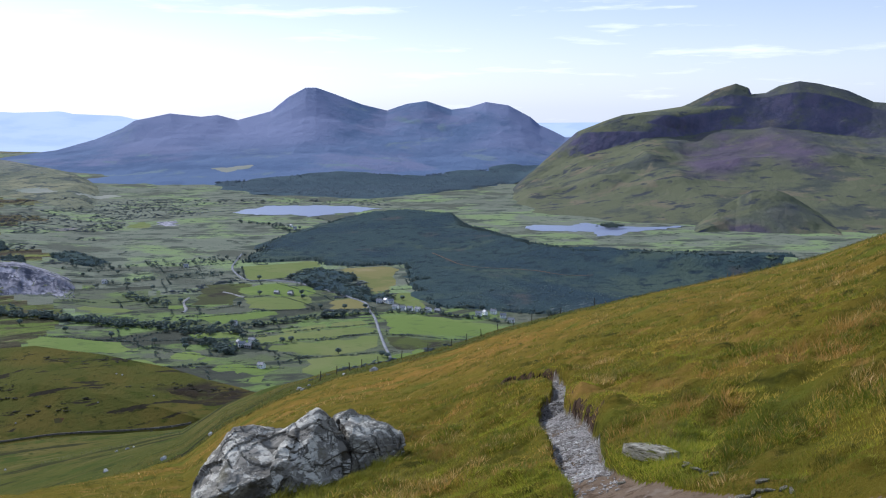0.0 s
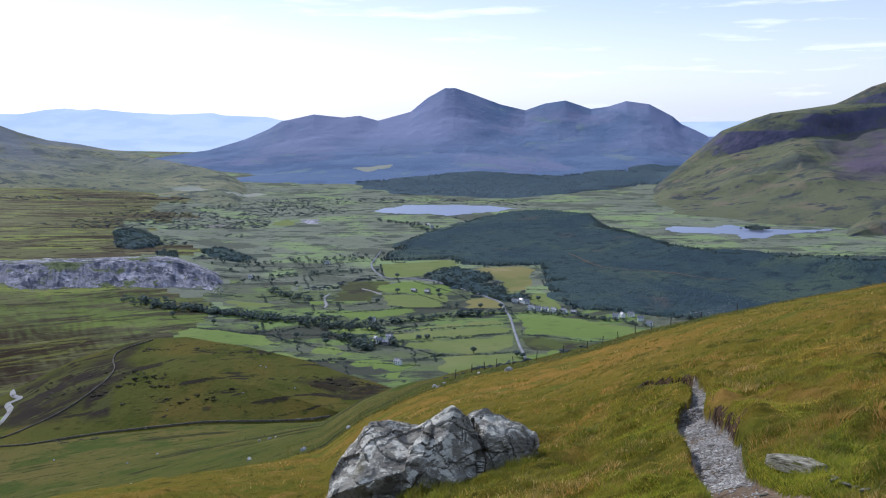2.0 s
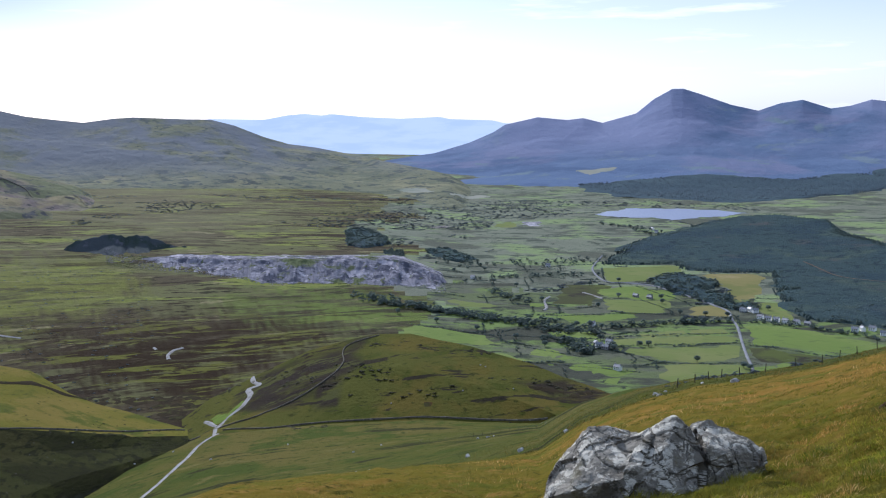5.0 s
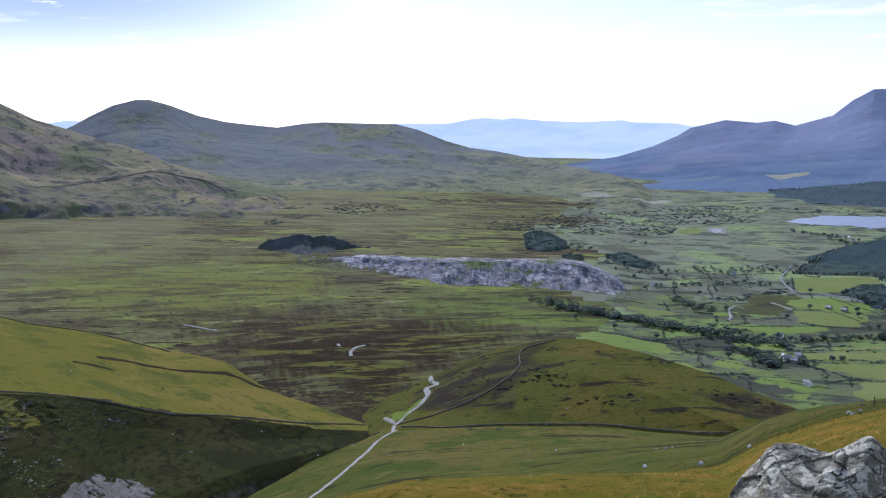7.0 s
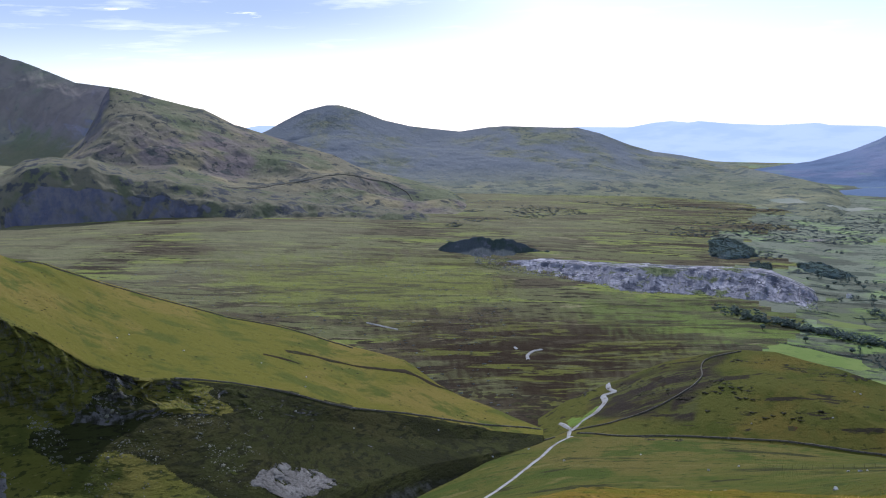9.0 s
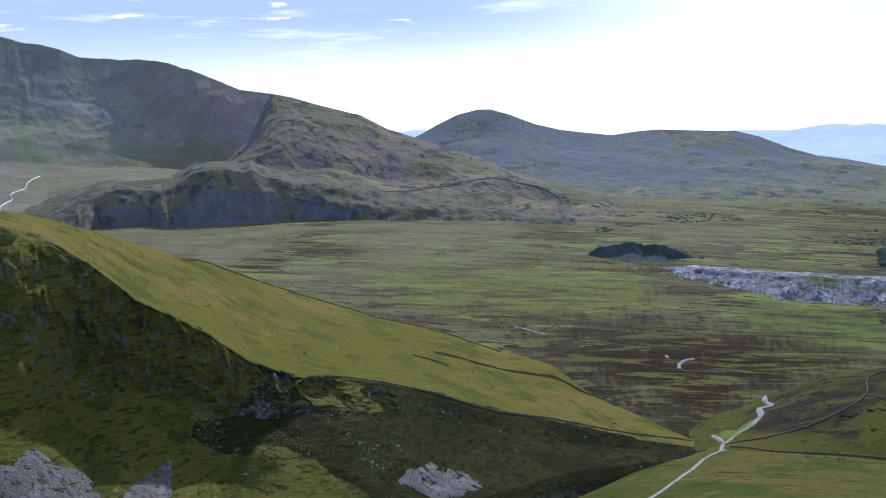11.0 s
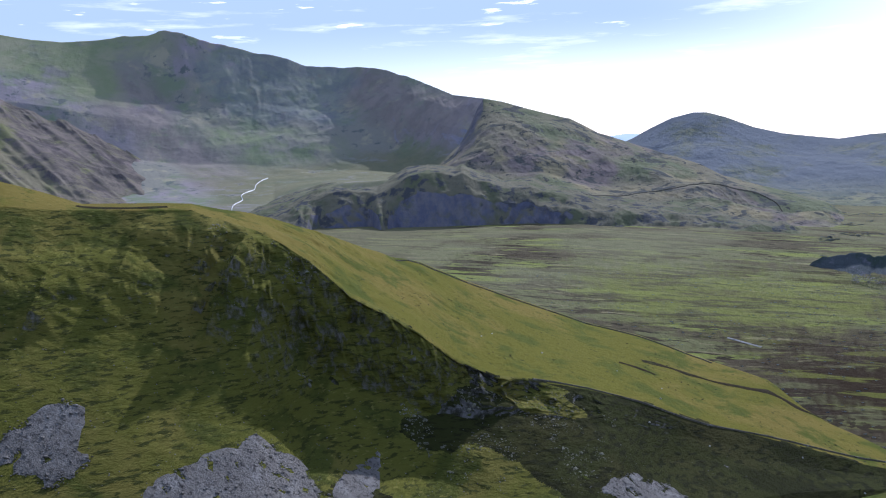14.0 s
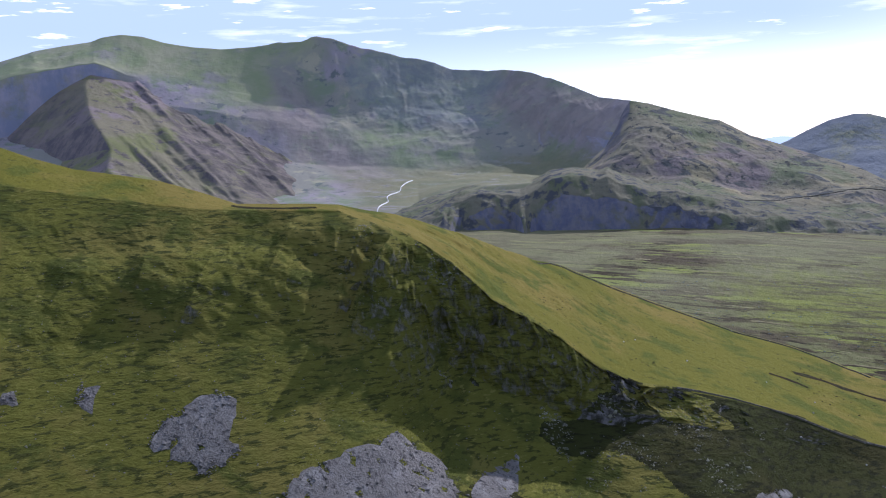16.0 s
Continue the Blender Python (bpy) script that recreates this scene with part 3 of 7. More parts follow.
def fbm(x, y, size, octaves=5, seed=0, ridged=False):
    total, amp, s = 0.0, 1.0, 0.0
    for k in range(octaves):
        v = value_noise(x / size + 17.3 * k, y / size - 9.1 * k, seed + k)
        total = total + amp * (1 - 2 * np.abs(v) if ridged else v)
        s, amp, size = s + amp, amp * 0.5, size * 0.5
    return total / s


def place(bearing, distance, z):
    """World place of a bearing (degrees to the left of the first view), a distance and a height."""
    a = np.radians(bearing)
    return np.stack([-np.sin(a) * distance, np.cos(a) * distance, z + 0 * a], -1)


def grid_mesh(name, p, mats, zone=None, closed=False):
    """A mesh from a grid of places p[u, v]."""
    nu, nv = p.shape[:2]
    me = bpy.data.meshes.new(name)
    u, v = np.meshgrid(np.arange(nu if closed else nu - 1), np.arange(nv - 1), indexing="ij")
    w = (u + 1) % nu
    quads = np.stack([u * nv + v, w * nv + v, w * nv + v + 1, u * nv + v + 1], -1).reshape(-1, 4)
    me.vertices.add(nu * nv)
    me.vertices.foreach_set("co", p.reshape(-1).astype(np.float32))
    me.loops.add(quads.size)
    me.loops.foreach_set("vertex_index", quads.reshape(-1).astype(np.int32))
    me.polygons.add(len(quads))
    me.polygons.foreach_set("loop_start", np.arange(0, quads.size, 4, dtype=np.int32))
    me.polygons.foreach_set("use_smooth", np.ones(len(quads), dtype=bool))
    for m in mats:
        me.materials.append(m)
    if zone is not None:
        me.polygons.foreach_set("material_index", zone[:nu if closed else nu - 1, :nv - 1].reshape(-1).astype(np.int32))
    me.update(calc_edges=True)
    me.validate()
    return me


SURFACES = []


def upward(me):
    """Turns a land mesh so that its faces look up."""
    if sum(me.polygons[k].normal.z for k in range(0, len(me.polygons), max(1, len(me.polygons) // 400))) < 0:
        me.flip_normals()


def outline_share(pts, u, v, soft):
    """1 inside an outline, falling to 0 over a soft margin round it."""
    best, hit = np.full(u.shape, 1e9), np.zeros(u.shape, dtype=bool)
    for (x0, y0), (x1, y1) in zip(pts, pts[1:] + pts[:1]):
        dx, dy = x1 - x0, y1 - y0
        t = np.clip(((u - x0) * dx + (v - y0) * dy) / (dx * dx + dy * dy + 1e-9), 0, 1)
        best = np.minimum(best, np.hypot(u - x0 - t * dx, v - y0 - t * dy))
        if y0 != y1:
            hit ^= ((y0 > v) != (y1 > v)) & (u < (x1 - x0) * (v - y0) / (y1 - y0) + x0)
    k = np.clip(0.5 + np.where(hit, best, -best) / (2 * soft), 0, 1)
    return k * k * (3 - 2 * k)


def covered(me, p, cover):
    """Ground cover as attributes of the mesh: (name, softness in degrees, ragged degrees, outline of (bearing, thousandths of slope of sight))."""
    if not cover:
        return
    x, y, z = p[..., 0], p[..., 1], p[..., 2]
    bearing, rise = np.degrees(np.arctan2(-x, y)), np.degrees(np.arctan2(z - EYE, np.hypot(x, y)))
    size = 0.05 * np.hypot(x, y)
    wide = float(np.median(size))
    wu, wv = fbm(x + z, y - z, wide, 5, 201), fbm(x - z, y + z, wide, 5, 231)
    made = {}
    for name, soft, ragged, pts in cover:
        u = outline_share([(a, math.degrees(math.atan(v / 1000))) for a, v in pts], bearing + ragged * wu, rise + 0.6 * ragged * wv, soft)
        made[name] = np.maximum(made[name], u) if name in made else u
    for name, v in made.items():
        me.attributes.new(name, "FLOAT", "POINT").data.foreach_set("value", v.reshape(-1).astype(np.float32))


def land(name, mat, rails, rough, nu, steps, size, label, category="mountain", kind="", by_bearing=True, ridged=0.5, seed=1, octaves=6, taper=(0, 0, 0), ribs=None, where=None, below=None, shape=None, cover=()):
    """A hill drawn over rails, front foot first: each a list of (bearing, distance, height). rough: metres of relief at each rail;
    steps: rows between the rails; size: metres of the largest relief; taper: degrees at both ends that sink to a height;
    ribs: (metres between, metres deep, first rail, last rail) of gullies that run down the slope;
    where: (bearing, share) of the relief from end to end; below: (rail, material) of the part in front of that rail;
    shape: metres towards the viewpoint by bearing, slope of sight and place; cover: named stretches of ground cover, see covered()."""
    rows, amps = [], []
    lo, hi = max(r[0][0] for r in rails), min(r[-1][0] for r in rails)
    for r in rails:
        a = np.array(r, dtype=float)
        if by_bearing:
            u = np.linspace(lo, hi, nu)
            rows.append(np.stack([u, np.interp(u, a[:, 0], a[:, 1]), np.interp(u, a[:, 0], a[:, 2])], -1))
        else:
            k, u = np.linspace(0, 1, len(a)), np.linspace(0, 1, nu)
            rows.append(np.stack([np.interp(u, k, a[:, j]) for j in range(3)], -1))
    cols = []
    for i in range(len(rows) - 1):
        n = steps[i]
        for s in range(n + (i == len(rows) - 2)):
            f = s / n
            cols.append(rows[i] * (1 - f) + rows[i + 1] * f)
            amps.append(rough[i] * (1 - f) + rough[i + 1] * f)
    q = np.stack(cols, 1)
    p = place(q[..., 0], q[..., 1], q[..., 2])
    x, y = p[..., 0], p[..., 1]
    relief = (1 - ridged) * fbm(x, y, size, octaves, seed) + ridged * (fbm(x, y, size * 1.3, octaves, seed + 50, True) - 0.35)
    share = np.interp(q[:, 0, 0], *zip(*where))[:, None] if where else np.ones((nu, 1))
    p[..., 2] += relief * np.array(amps)[None, :] * share
    if ribs:
        gap, deep, first, last = ribs
        along = np.cumsum(np.hypot(*np.diff(p[:, sum(steps[:first]) + 1, :2], axis=0, prepend=p[:1, sum(steps[:first]) + 1, :2]).T))
        k = np.arange(p.shape[1], dtype=float)
        a, b = sum(steps[:first]), sum(steps[:last])
        face = np.clip((k - a) / max(1, 0.25 * (b - a)), 0, 1) * np.clip((b - k) / max(1, 0.25 * (b - a)), 0, 1)
        su, sv = np.broadcast_to(along[:, None], x.shape), np.broadcast_to(k[None, :], x.shape)
        cut = fbm(su + 0.6 * gap * fbm(su, sv * gap / 30, gap, 3, seed + 5), sv * gap / 60, gap, 4, seed + 70, True) - 0.3
        cut = cut * share ** 3
        away = np.stack([np.sin(np.radians(q[..., 0])), -np.cos(np.radians(q[..., 0]))], -1)
        p[..., :2] += away * (cut * deep * face[None, :])[..., None]
        p[..., 2] += cut * deep * 0.35 * face[None, :]
    if shape:
        out = shape(q[..., 0], (p[..., 2] - EYE) / q[..., 1], p)
        away = np.stack([np.sin(np.radians(q[..., 0])), -np.cos(np.radians(q[..., 0]))], -1)
        p[..., :2] += away * out[..., None]
        p[..., 2] += 0.45 * out
    if taper[0] + taper[1] > 0:
        bearing = q[:, 0, 0]
        k = np.clip((bearing - lo) / max(taper[0], 0.01), 0, 1) * np.clip((hi - bearing) / max(taper[1], 0.01), 0, 1)
        k = (k * k * (3 - 2 * k))[:, None]
        p[..., 2] = np.where(p[..., 2] > taper[2], p[..., 2] * k + taper[2] * (1 - k), p[..., 2])
    zone = None
    if below:
        line = sum(steps[:below[0]]) + 4 * fbm(x[:, :1], y[:, :1], 14, 3, seed + 9)
        zone = (np.arange(p.shape[1])[None, :] < line).astype(int)
    me = grid_mesh(name, p, [mat, below[1]] if below else [mat], zone)
    covered(me, p, cover)
    upward(me)
    ob = tagged(new(name, me), label, category, kind=kind)
    SURFACES.append(ob)
    return ob


# ---- the ground, one sheet from the feet to the horizon ----
# bearing, slope to the brow of the hillside, distance of the brow, depth of the hollow before it
BROW = np.array([(-180, -0.02, 60, 0), (-60, 0.10, 60, 0), (-40, -0.02, 60, 0), (-24.6, -0.117, 80, 0), (-21.3, -0.142, 85, 0), (-16.9, -0.166, 95, 0),
                 (-12.2, -0.187, 110, 0), (-7.3, -0.210, 130, 0), (-3.3, -0.230, 150, 0), (-0.5, -0.247, 170, 0), (3.2, -0.263, 190, 0),
                 (6.3, -0.271, 215, 0.2), (9.6, -0.284, 255, 0.6), (13.0, -0.303, 330, 1.5), (15.5, -0.325, 390, 3), (19, -0.324, 405, 6.5), (22.9, -0.321, 412, 11), (28, -0.320, 418, 15),
                 (34.8, -0.322, 426, 17), (40, -0.345, 410, 17), (46, -0.40, 350, 14), (52, -0.45, 300, 8), (58, -0.485, 270, 4),
                 (66, -0.475, 265, 2), (75, -0.45, 265, 2), (100, -0.43, 265, 2), (130, -0.25, 200, 0), (150, -0.08, 100, 0), (180, -0.02, 60, 0)])
VALLEY = -240.0


def valley_floor(b, r):
    rise = np.interp(b, (20, 36, 55, 100), (0, 42, 74, 74))
    f = np.clip((r - 650) / (2100 - 650), 0, 1)
    far = np.clip((r - 3000) / 1900, 0, 1)
    return VALLEY + rise * f * f * (3 - 2 * f) + 60 * far


def ground_height(b, r):
    m, brow, hollow = (np.interp(b, BROW[:, 0], BROW[:, k]) for k in (1, 2, 3))
    k = np.clip(r / brow, 0, 1)
    step, late = np.clip((r - 1) / 6, 0, 1), np.clip((r - 18) / 80, 0, 1)
    near = EYE + m * np.minimum(r, brow) - (EYE + 0.5 * step * step * (3 - 2 * step)) * (1 - k) ** 4 - hollow * 4 * k * (1 - k) * late * late * (3 - 2 * late)
    past = np.maximum(r - brow, 0)
    near = near + (m - 0.16 * np.clip(past / 60, 0, 1)) * past
    low = valley_floor(b, r)
    s = 12.0
    return low + np.logaddexp(0, np.clip((near - low) / s, -60, 60)) * s


# the two lakes of the valley
WATER = -237.0
LAKES = [[(-485, 2258), (-467, 2330), (-432, 2404), (-314, 2412), (-229, 2402), (-153, 2345), (-190, 2262), (-239, 2231), (-300, 2158), (-339, 2203), (-402, 2197), (-442, 2205)],
         [(164, 1957), (188, 2004), (263, 1995), (298, 2042), (333, 1998), (396, 1966), (497, 1990), (449, 1938), (373, 1895), (340, 1838), (293, 1824), (296, 1886), (240, 1900), (186, 1910)]]

# the worn footpath beside the camera: x, y, half its width
PATH = [(2.9, 3.2, 0.3), (2.3, 4.8, 0.3), (1.85, 6.0, 0.3), (1.55, 6.9, 0.29), (1.42, 7.9, 0.25), (1.39, 9.2, 0.20), (1.42, 9.8, 0.23), (1.51, 10.7, 0.225), (1.55, 11.5, 0.245), (1.55, 12.1, 0.27), (1.56, 13.3, 0.20),
        (1.68, 14.3, 0.145), (1.98, 15.85, 0.115), (2.09, 16.85, 0.125), (2.04, 18.2, 0.11), (1.85, 18.8, 0.13), (1.6, 19.2, 0.13), (1.25, 19.45, 0.12)]


def path_offset(x, y):
    """How far a place lies from the path's middle, in half widths, to the right positive."""
    best, side = np.full(x.shape, 99.0), np.zeros(x.shape)
    for (x0, y0, w0), (x1, y1, w1) in zip(PATH, PATH[1:]):
        dx, dy = x1 - x0, y1 - y0
        t = np.clip(((x - x0) * dx + (y - y0) * dy) / (dx * dx + dy * dy), 0, 1)
        ex, ey = x - x0 - t * dx, y - y0 - t * dy
        d = np.hypot(ex, ey) / (w0 + t * (w1 - w0))
        side = np.where(d < best, np.sign(ex * dy - ey * dx), side)
        best = np.minimum(best, d)
    return best * side


def ground_relief(bb, rr):
    """Height of the ground with all its unevenness; also the offset from the path."""
    z = ground_height(bb, rr)
    a = np.radians(bb)
    x, y = -np.sin(a) * rr, np.cos(a) * rr
    off = np.full(x.shape, 99.0)
    near = (rr < 24) & (y > 2)
    off[near] = path_offset(x[near], y[near])
    tuft = np.clip(rr / 3, 0, 1) * np.clip(1 - rr / 400, 0, 1) * np.where(rr < 14, np.clip((np.abs(off) - 0.9) / 1.2, 0.22, 1), 1)
    z = z + tuft * (0.13 * fbm(x, y, 0.9, 4, 3) + 0.10 * fbm(x, y, 0.34, 2, 63) * np.clip(2 - rr / 20, 0, 1) + 0.12 * fbm(x, y, 2.3, 3, 13) * np.clip((rr - 5) / 10, 0, 1) + 0.16 * fbm(x, y, 5, 3, 8) * np.clip((rr - 5) / 10, 0, 1))
    mid = np.clip((rr - 60) / 200, 0, 1)
    z = z + mid * (0.9 * fbm(x, y, 40, 5, 21) + 2.2 * np.clip((rr - 500) / 500, 0, 1) * fbm(x, y, 160, 5, 31))
    for shore in LAKES:
        bed = np.clip(2 * outline_share(shore, x, y, 110.0), 0, 1)
        z = z * (1 - bed) + (WATER - 0.25) * bed
    wob = off * (1 + 0.22 * fbm(x, y, 0.5, 3, 77))
    depth = np.clip((1.32 - np.abs(wob)) / 0.35, 0, 1)
    bank = np.clip((wob - 1.0) / 0.9, 0, 1) * np.clip((4.2 - wob) / 2.4, 0, 1)
    lip = np.clip(1 - np.abs(wob + 1.6) / 0.6, 0, 1) * (wob < 0)
    fade = np.clip((rr - 7.2) / 2.5, 0.12, 1)
    z = z - fade * 0.20 * depth * depth * (3 - 2 * depth) + fade * (0.13 * bank * np.clip((rr - 9.4) / 1.5, 0, 1) + 0.05 * lip * np.clip((16 - rr) / 3, 0, 1))
    return x, y, z, wob


def build_ground():
    b = np.concatenate([np.arange(-180, -40, 4.0), np.arange(-40, -11.5, 0.22), np.arange(-11.5, -2.5, 0.06), np.arange(-2.5, 108, 0.22), np.arange(108, 180, 4.0)])
    r = np.concatenate([[0.0005, 0.2], np.geomspace(0.5, 5.0, 40)[:-1], np.geomspace(5, 26, 290)[:-1], np.geomspace(26, 4950, 210)])
    bb, rr = np.meshgrid(b, r, indexing="ij")
    x, y, z, off = ground_relief(bb, rr)
    p = np.stack([x, y, z], -1)
    brow = np.interp(bb, BROW[:, 0], BROW[:, 2])
    edge = rr * (1 + 0.12 * fbm(x, y, 90, 4, 41))
    bent = bb + 9 * fbm(x, y, 220, 6, 44)
    zone = np.where(edge < 60, 0, np.where(edge < brow * 1.15 + 30, 1, np.where(bent > 25, 2, np.where(edge * (1 + 0.15 * fbm(x, y, 160, 4, 46)) < 1300, 6, 3))))
    zone = np.where((np.abs(off) < 1.08) & (rr < 24), np.where((rr + 0.8 * fbm(x, y, 0.6, 3, 5) < 9.2), 7, np.where(rr > 18.4, 5, 4)), zone)
    zone = np.where((off > 1.08) & (off < 1.42 + 0.6 * fbm(x, y, 0.22, 3, 19)) & (rr > 9.4) & (rr < 24) & ((np.abs(rr + 1.2 * fbm(x, y, 0.7, 3, 15) - 12.2) < 1.1) | (rr > 18.2)), 5, zone)
    me = grid_mesh("ground", p, [MAT["hill_grass"], MAT["slope_grass"], MAT["moor"], MAT["pasture"], MAT["path_gravel"], MAT["soil"], MAT["pasture_near"], MAT["trodden_earth"]], zone, closed=True)
    covered(me, p, [("peat", 1.6, 2.4, [(47.2, -214), (43.2, -240), (41.9, -265), (38.5, -291), (35.9, -312), (33.8, -278), (31.5, -257), (27.0, -231), (28.6, -211), (35.1, -201), (41.8, -202)]), ("lush", 1.2, 2.0, [(55.6, -129), (49.7, -132), (39.7, -140), (38.4, -170), (45.2, -191), (52.5, -173)]),
                    ("green", 1.2, 2.0, [(34.4, -183), (28.6, -176), (21.8, -190), (17.5, -208), (17.4, -263), (22.4, -236), (28.6, -217), (33.5, -201)])])
    upward(me)
    ob = tagged(new("ground", me), "grassy hillside falling to a wide valley of moor and pasture", "ground", kind="structure")
    SURFACES.append(ob)
    return ob


ground = build_ground()


def dropped(rail, distance, z):
    """A rail below another: the same bearings at another distance and height."""
    return [(a, distance, z) for a, _, _ in rail]


def lowered(rail, more, fall):
    return [(a, d + more, z - fall) for a, d, z in rail]



def softened(rail, degrees=2.5):
    """The rail with its small peaks and notches smoothed away."""
    a = np.array(rail, dtype=float)
    u = np.linspace(a[0, 0], a[-1, 0], 60)
    z, d = np.interp(u, a[:, 0], a[:, 2]), np.interp(u, a[:, 0], a[:, 1])
    w = np.exp(-0.5 * ((u[:, None] - u[None, :]) / degrees) ** 2)
    w = w / w.sum(1, keepdims=True)
    return list(zip(u, w @ d, w @ z))


def partway(rail, nearer, base, share, degrees=2.5):
    """A softened rail on the slope below a crest: so much nearer, and at this share of its height over the base."""
    return [(a, d - nearer, base + share * (z - base)) for a, d, z in softened(rail, degrees)]


BLUE_MOUNTAIN = [(-13.5, 4400, -164), (-10.6, 4400, -99), (-9.8, 4400, -86), (-8.7, 4400, -117), (-7.1, 4400, -125), (-6.4, 4400, -97), (-5.6, 4400, -70), (-5.1, 4400, -37),
         (-3.8, 4400, 15), (-2.5, 4400, 30), (-1.5, 4400, 7), (-0.5, 4400, -3), (0.95, 4400, 35), (2.1, 4400, 22), (3.25, 4400, -8), (4.7, 4400, 20), (6.3, 4400, 67),
         (7.3, 4400, 94), (7.9, 4400, 94), (8.9, 4400, 52), (9.9, 4400, -10), (11.8, 4400, -49), (12.9, 4400, -27), (13.8, 4400, -34), (15.5, 4400, -19), (17.4, 4400, -50),
         (18.1, 4400, -83), (19.5, 4400, -128), (21.5, 4300, -167), (24.4, 4100, -186), (26.3, 4000, -220)]
STEEP_MOUNTAIN = [(-32.7, 3200, -56), (-27.7, 3200, 5), (-24.2, 3200, 19), (-23.6, 3200, 22), (-22.3, 3200, 56), (-20.8, 3200, 77), (-19.8, 3200, 85), (-18.8, 3200, 71), (-18.1, 3200, 49),
        (-17.35, 3200, 45), (-17.2, 3200, 64), (-16.5, 3200, 78), (-15.4, 3200, 58), (-14.0, 3200, 16), (-12.6, 3200, -15), (-11.3, 3200, -40), (-9.5, 3200, -72), (-7.8, 3200, -109), (-6.6, 3200, -156), (-5.3, 3100, -205), (-3.9, 2950, -236), (-2.6, 2700, -252)]
CONE_HILL = [(18.0, 3000, -213), (20.3, 3200, -201), (22.5, 3400, -182), (24.5, 3600, -165), (26.4, 3900, -149), (28.4, 3900, -120), (30.0, 3900, -104), (31.35, 3900, -75), (33.0, 3900, -28),
        (34.3, 3900, -4), (35.6, 3900, -1), (38.5, 3900, 10), (39.5, 3900, 7), (41.1, 3900, -6), (42.4, 3900, 5), (44.0, 3900, 20), (45.5, 3900, 46), (47.0, 3900, 87),
        (48.05, 3900, 109), (48.8, 3900, 110), (50.0, 3900, 92), (51.2, 3900, 54), (52.1, 3900, 20), (53.3, 3900, -15), (56.1, 3900, -115)]
FAR = [(-16, 4850, -60), (-3, 4850, -70), (12.4, 4850, -86), (14.7, 4850, -55), (16.2, 4850, -44), (17.35, 4850, -50), (18.1, 4850, -33), (20.6, 4850, -23), (21.2, 4850, -11), (22.2, 4850, -14), (23.5, 4850, -17),
       (25.75, 4850, -5), (27.5, 4850, 12), (28.0, 4850, 5), (29.0, 4850, 15), (30.0, 4850, 9), (31.3, 4850, -10), (34.3, 4850, -2), (35.6, 4850, -13), (38.9, 4850, -29),
       (44.0, 4850, -26), (49.5, 4850, 3), (51.8, 4850, 42), (52.5, 4850, 46), (53.3, 4850, 37), (56.0, 4850, 19)]
HIGH_MOUNTAIN = [(54.9, 3900, 2), (58.0, 3900, 106), (60.65, 3900, 193), (62.4, 3900, 210), (64.3, 3900, 268), (66.3, 3900, 314), (67.4, 3900, 332), (68.9, 3900, 329), (70.8, 3900, 342),
           (72.1, 3900, 369), (74.1, 3900, 399), (76.0, 3900, 426), (77.6, 3900, 465), (78.6, 3900, 479), (78.9, 3900, 477), (79.4, 3900, 462), (80.8, 3900, 454), (81.3, 3900, 446),
           (82.4, 3900, 438), (84.0, 3900, 432), (85.5, 3900, 439), (87.0, 3900, 456), (88.2, 3900, 479), (89.3, 3900, 486), (90.3, 3900, 475), (90.9, 3900, 458), (92.4, 3900, 441),
           (93.8, 3900, 419), (95.5, 3900, 381), (98.8, 3900, 299), (102.1, 3900, 221)]
NOSE = [(40.3, 2700, -187), (43.2, 2700, -144), (45.7, 2700, -113), (47.2, 2700, -92), (48.4, 2720, -61), (50.3, 2800, -33), (51.9, 2880, -6), (53.7, 2900, 27), (54.1, 2900, 33), (54.9, 2900, 56),
        (55.7, 2900, 78), (56.1, 2900, 82), (58.0, 2900, 108), (59.55, 2900, 133), (60.65, 2900, 144), (61.05, 2890, 112), (61.45, 2870, 66), (62.1, 2830, 10), (63.6, 2700, -55), (66, 2500, -130)]
CRAG_CREST = [(36.5, 453, -141), (38.2, 461, -138), (39.5, 468, -135), (41.5, 477, -131), (42.8, 486, -127), (44.7, 502, -118), (47.8, 527, -115), (48.9, 536, -113.5), (51.9, 545, -105),
              (54.9, 545, -98), (58.1, 539, -86), (61.2, 529, -74), (64.5, 515, -59), (66.1, 501, -54), (69.4, 471, -41), (72.4, 444, -30), (74.4, 426, -23.6), (76, 418, -21), (77.7, 416, -18),
              (79.5, 413, -17), (83.5, 418, -16.3), (85.6, 423, -10.8), (87.8, 427, -5.6), (90.2, 431, -2.3), (92.2, 435, 0.1), (94.2, 438, 5), (95.8, 443, 10), (103, 470, 22)]
CRAG_LIP = [(36.5, 429, -136.5), (39.6, 422, -132), (42.6, 416, -125.5), (44.8, 411, -120.6), (48, 404, -114.4), (51.5, 396, -104), (54.9, 386, -96), (58.1, 377, -90.5), (60.3, 372, -87.4),
            (62.6, 374, -81), (64.9, 375, -70.5), (68.9, 382, -56), (70.3, 386, -47), (71.1, 388, -42), (73.8, 394, -31), (76.4, 396, -24), (77.7, 397, -19.7), (79.5, 397, -19), (84.1, 395, -17.4),
            (86.3, 390, -15.8), (90.2, 393, -12), (95.9, 396, -5), (103, 400, 0.5)]
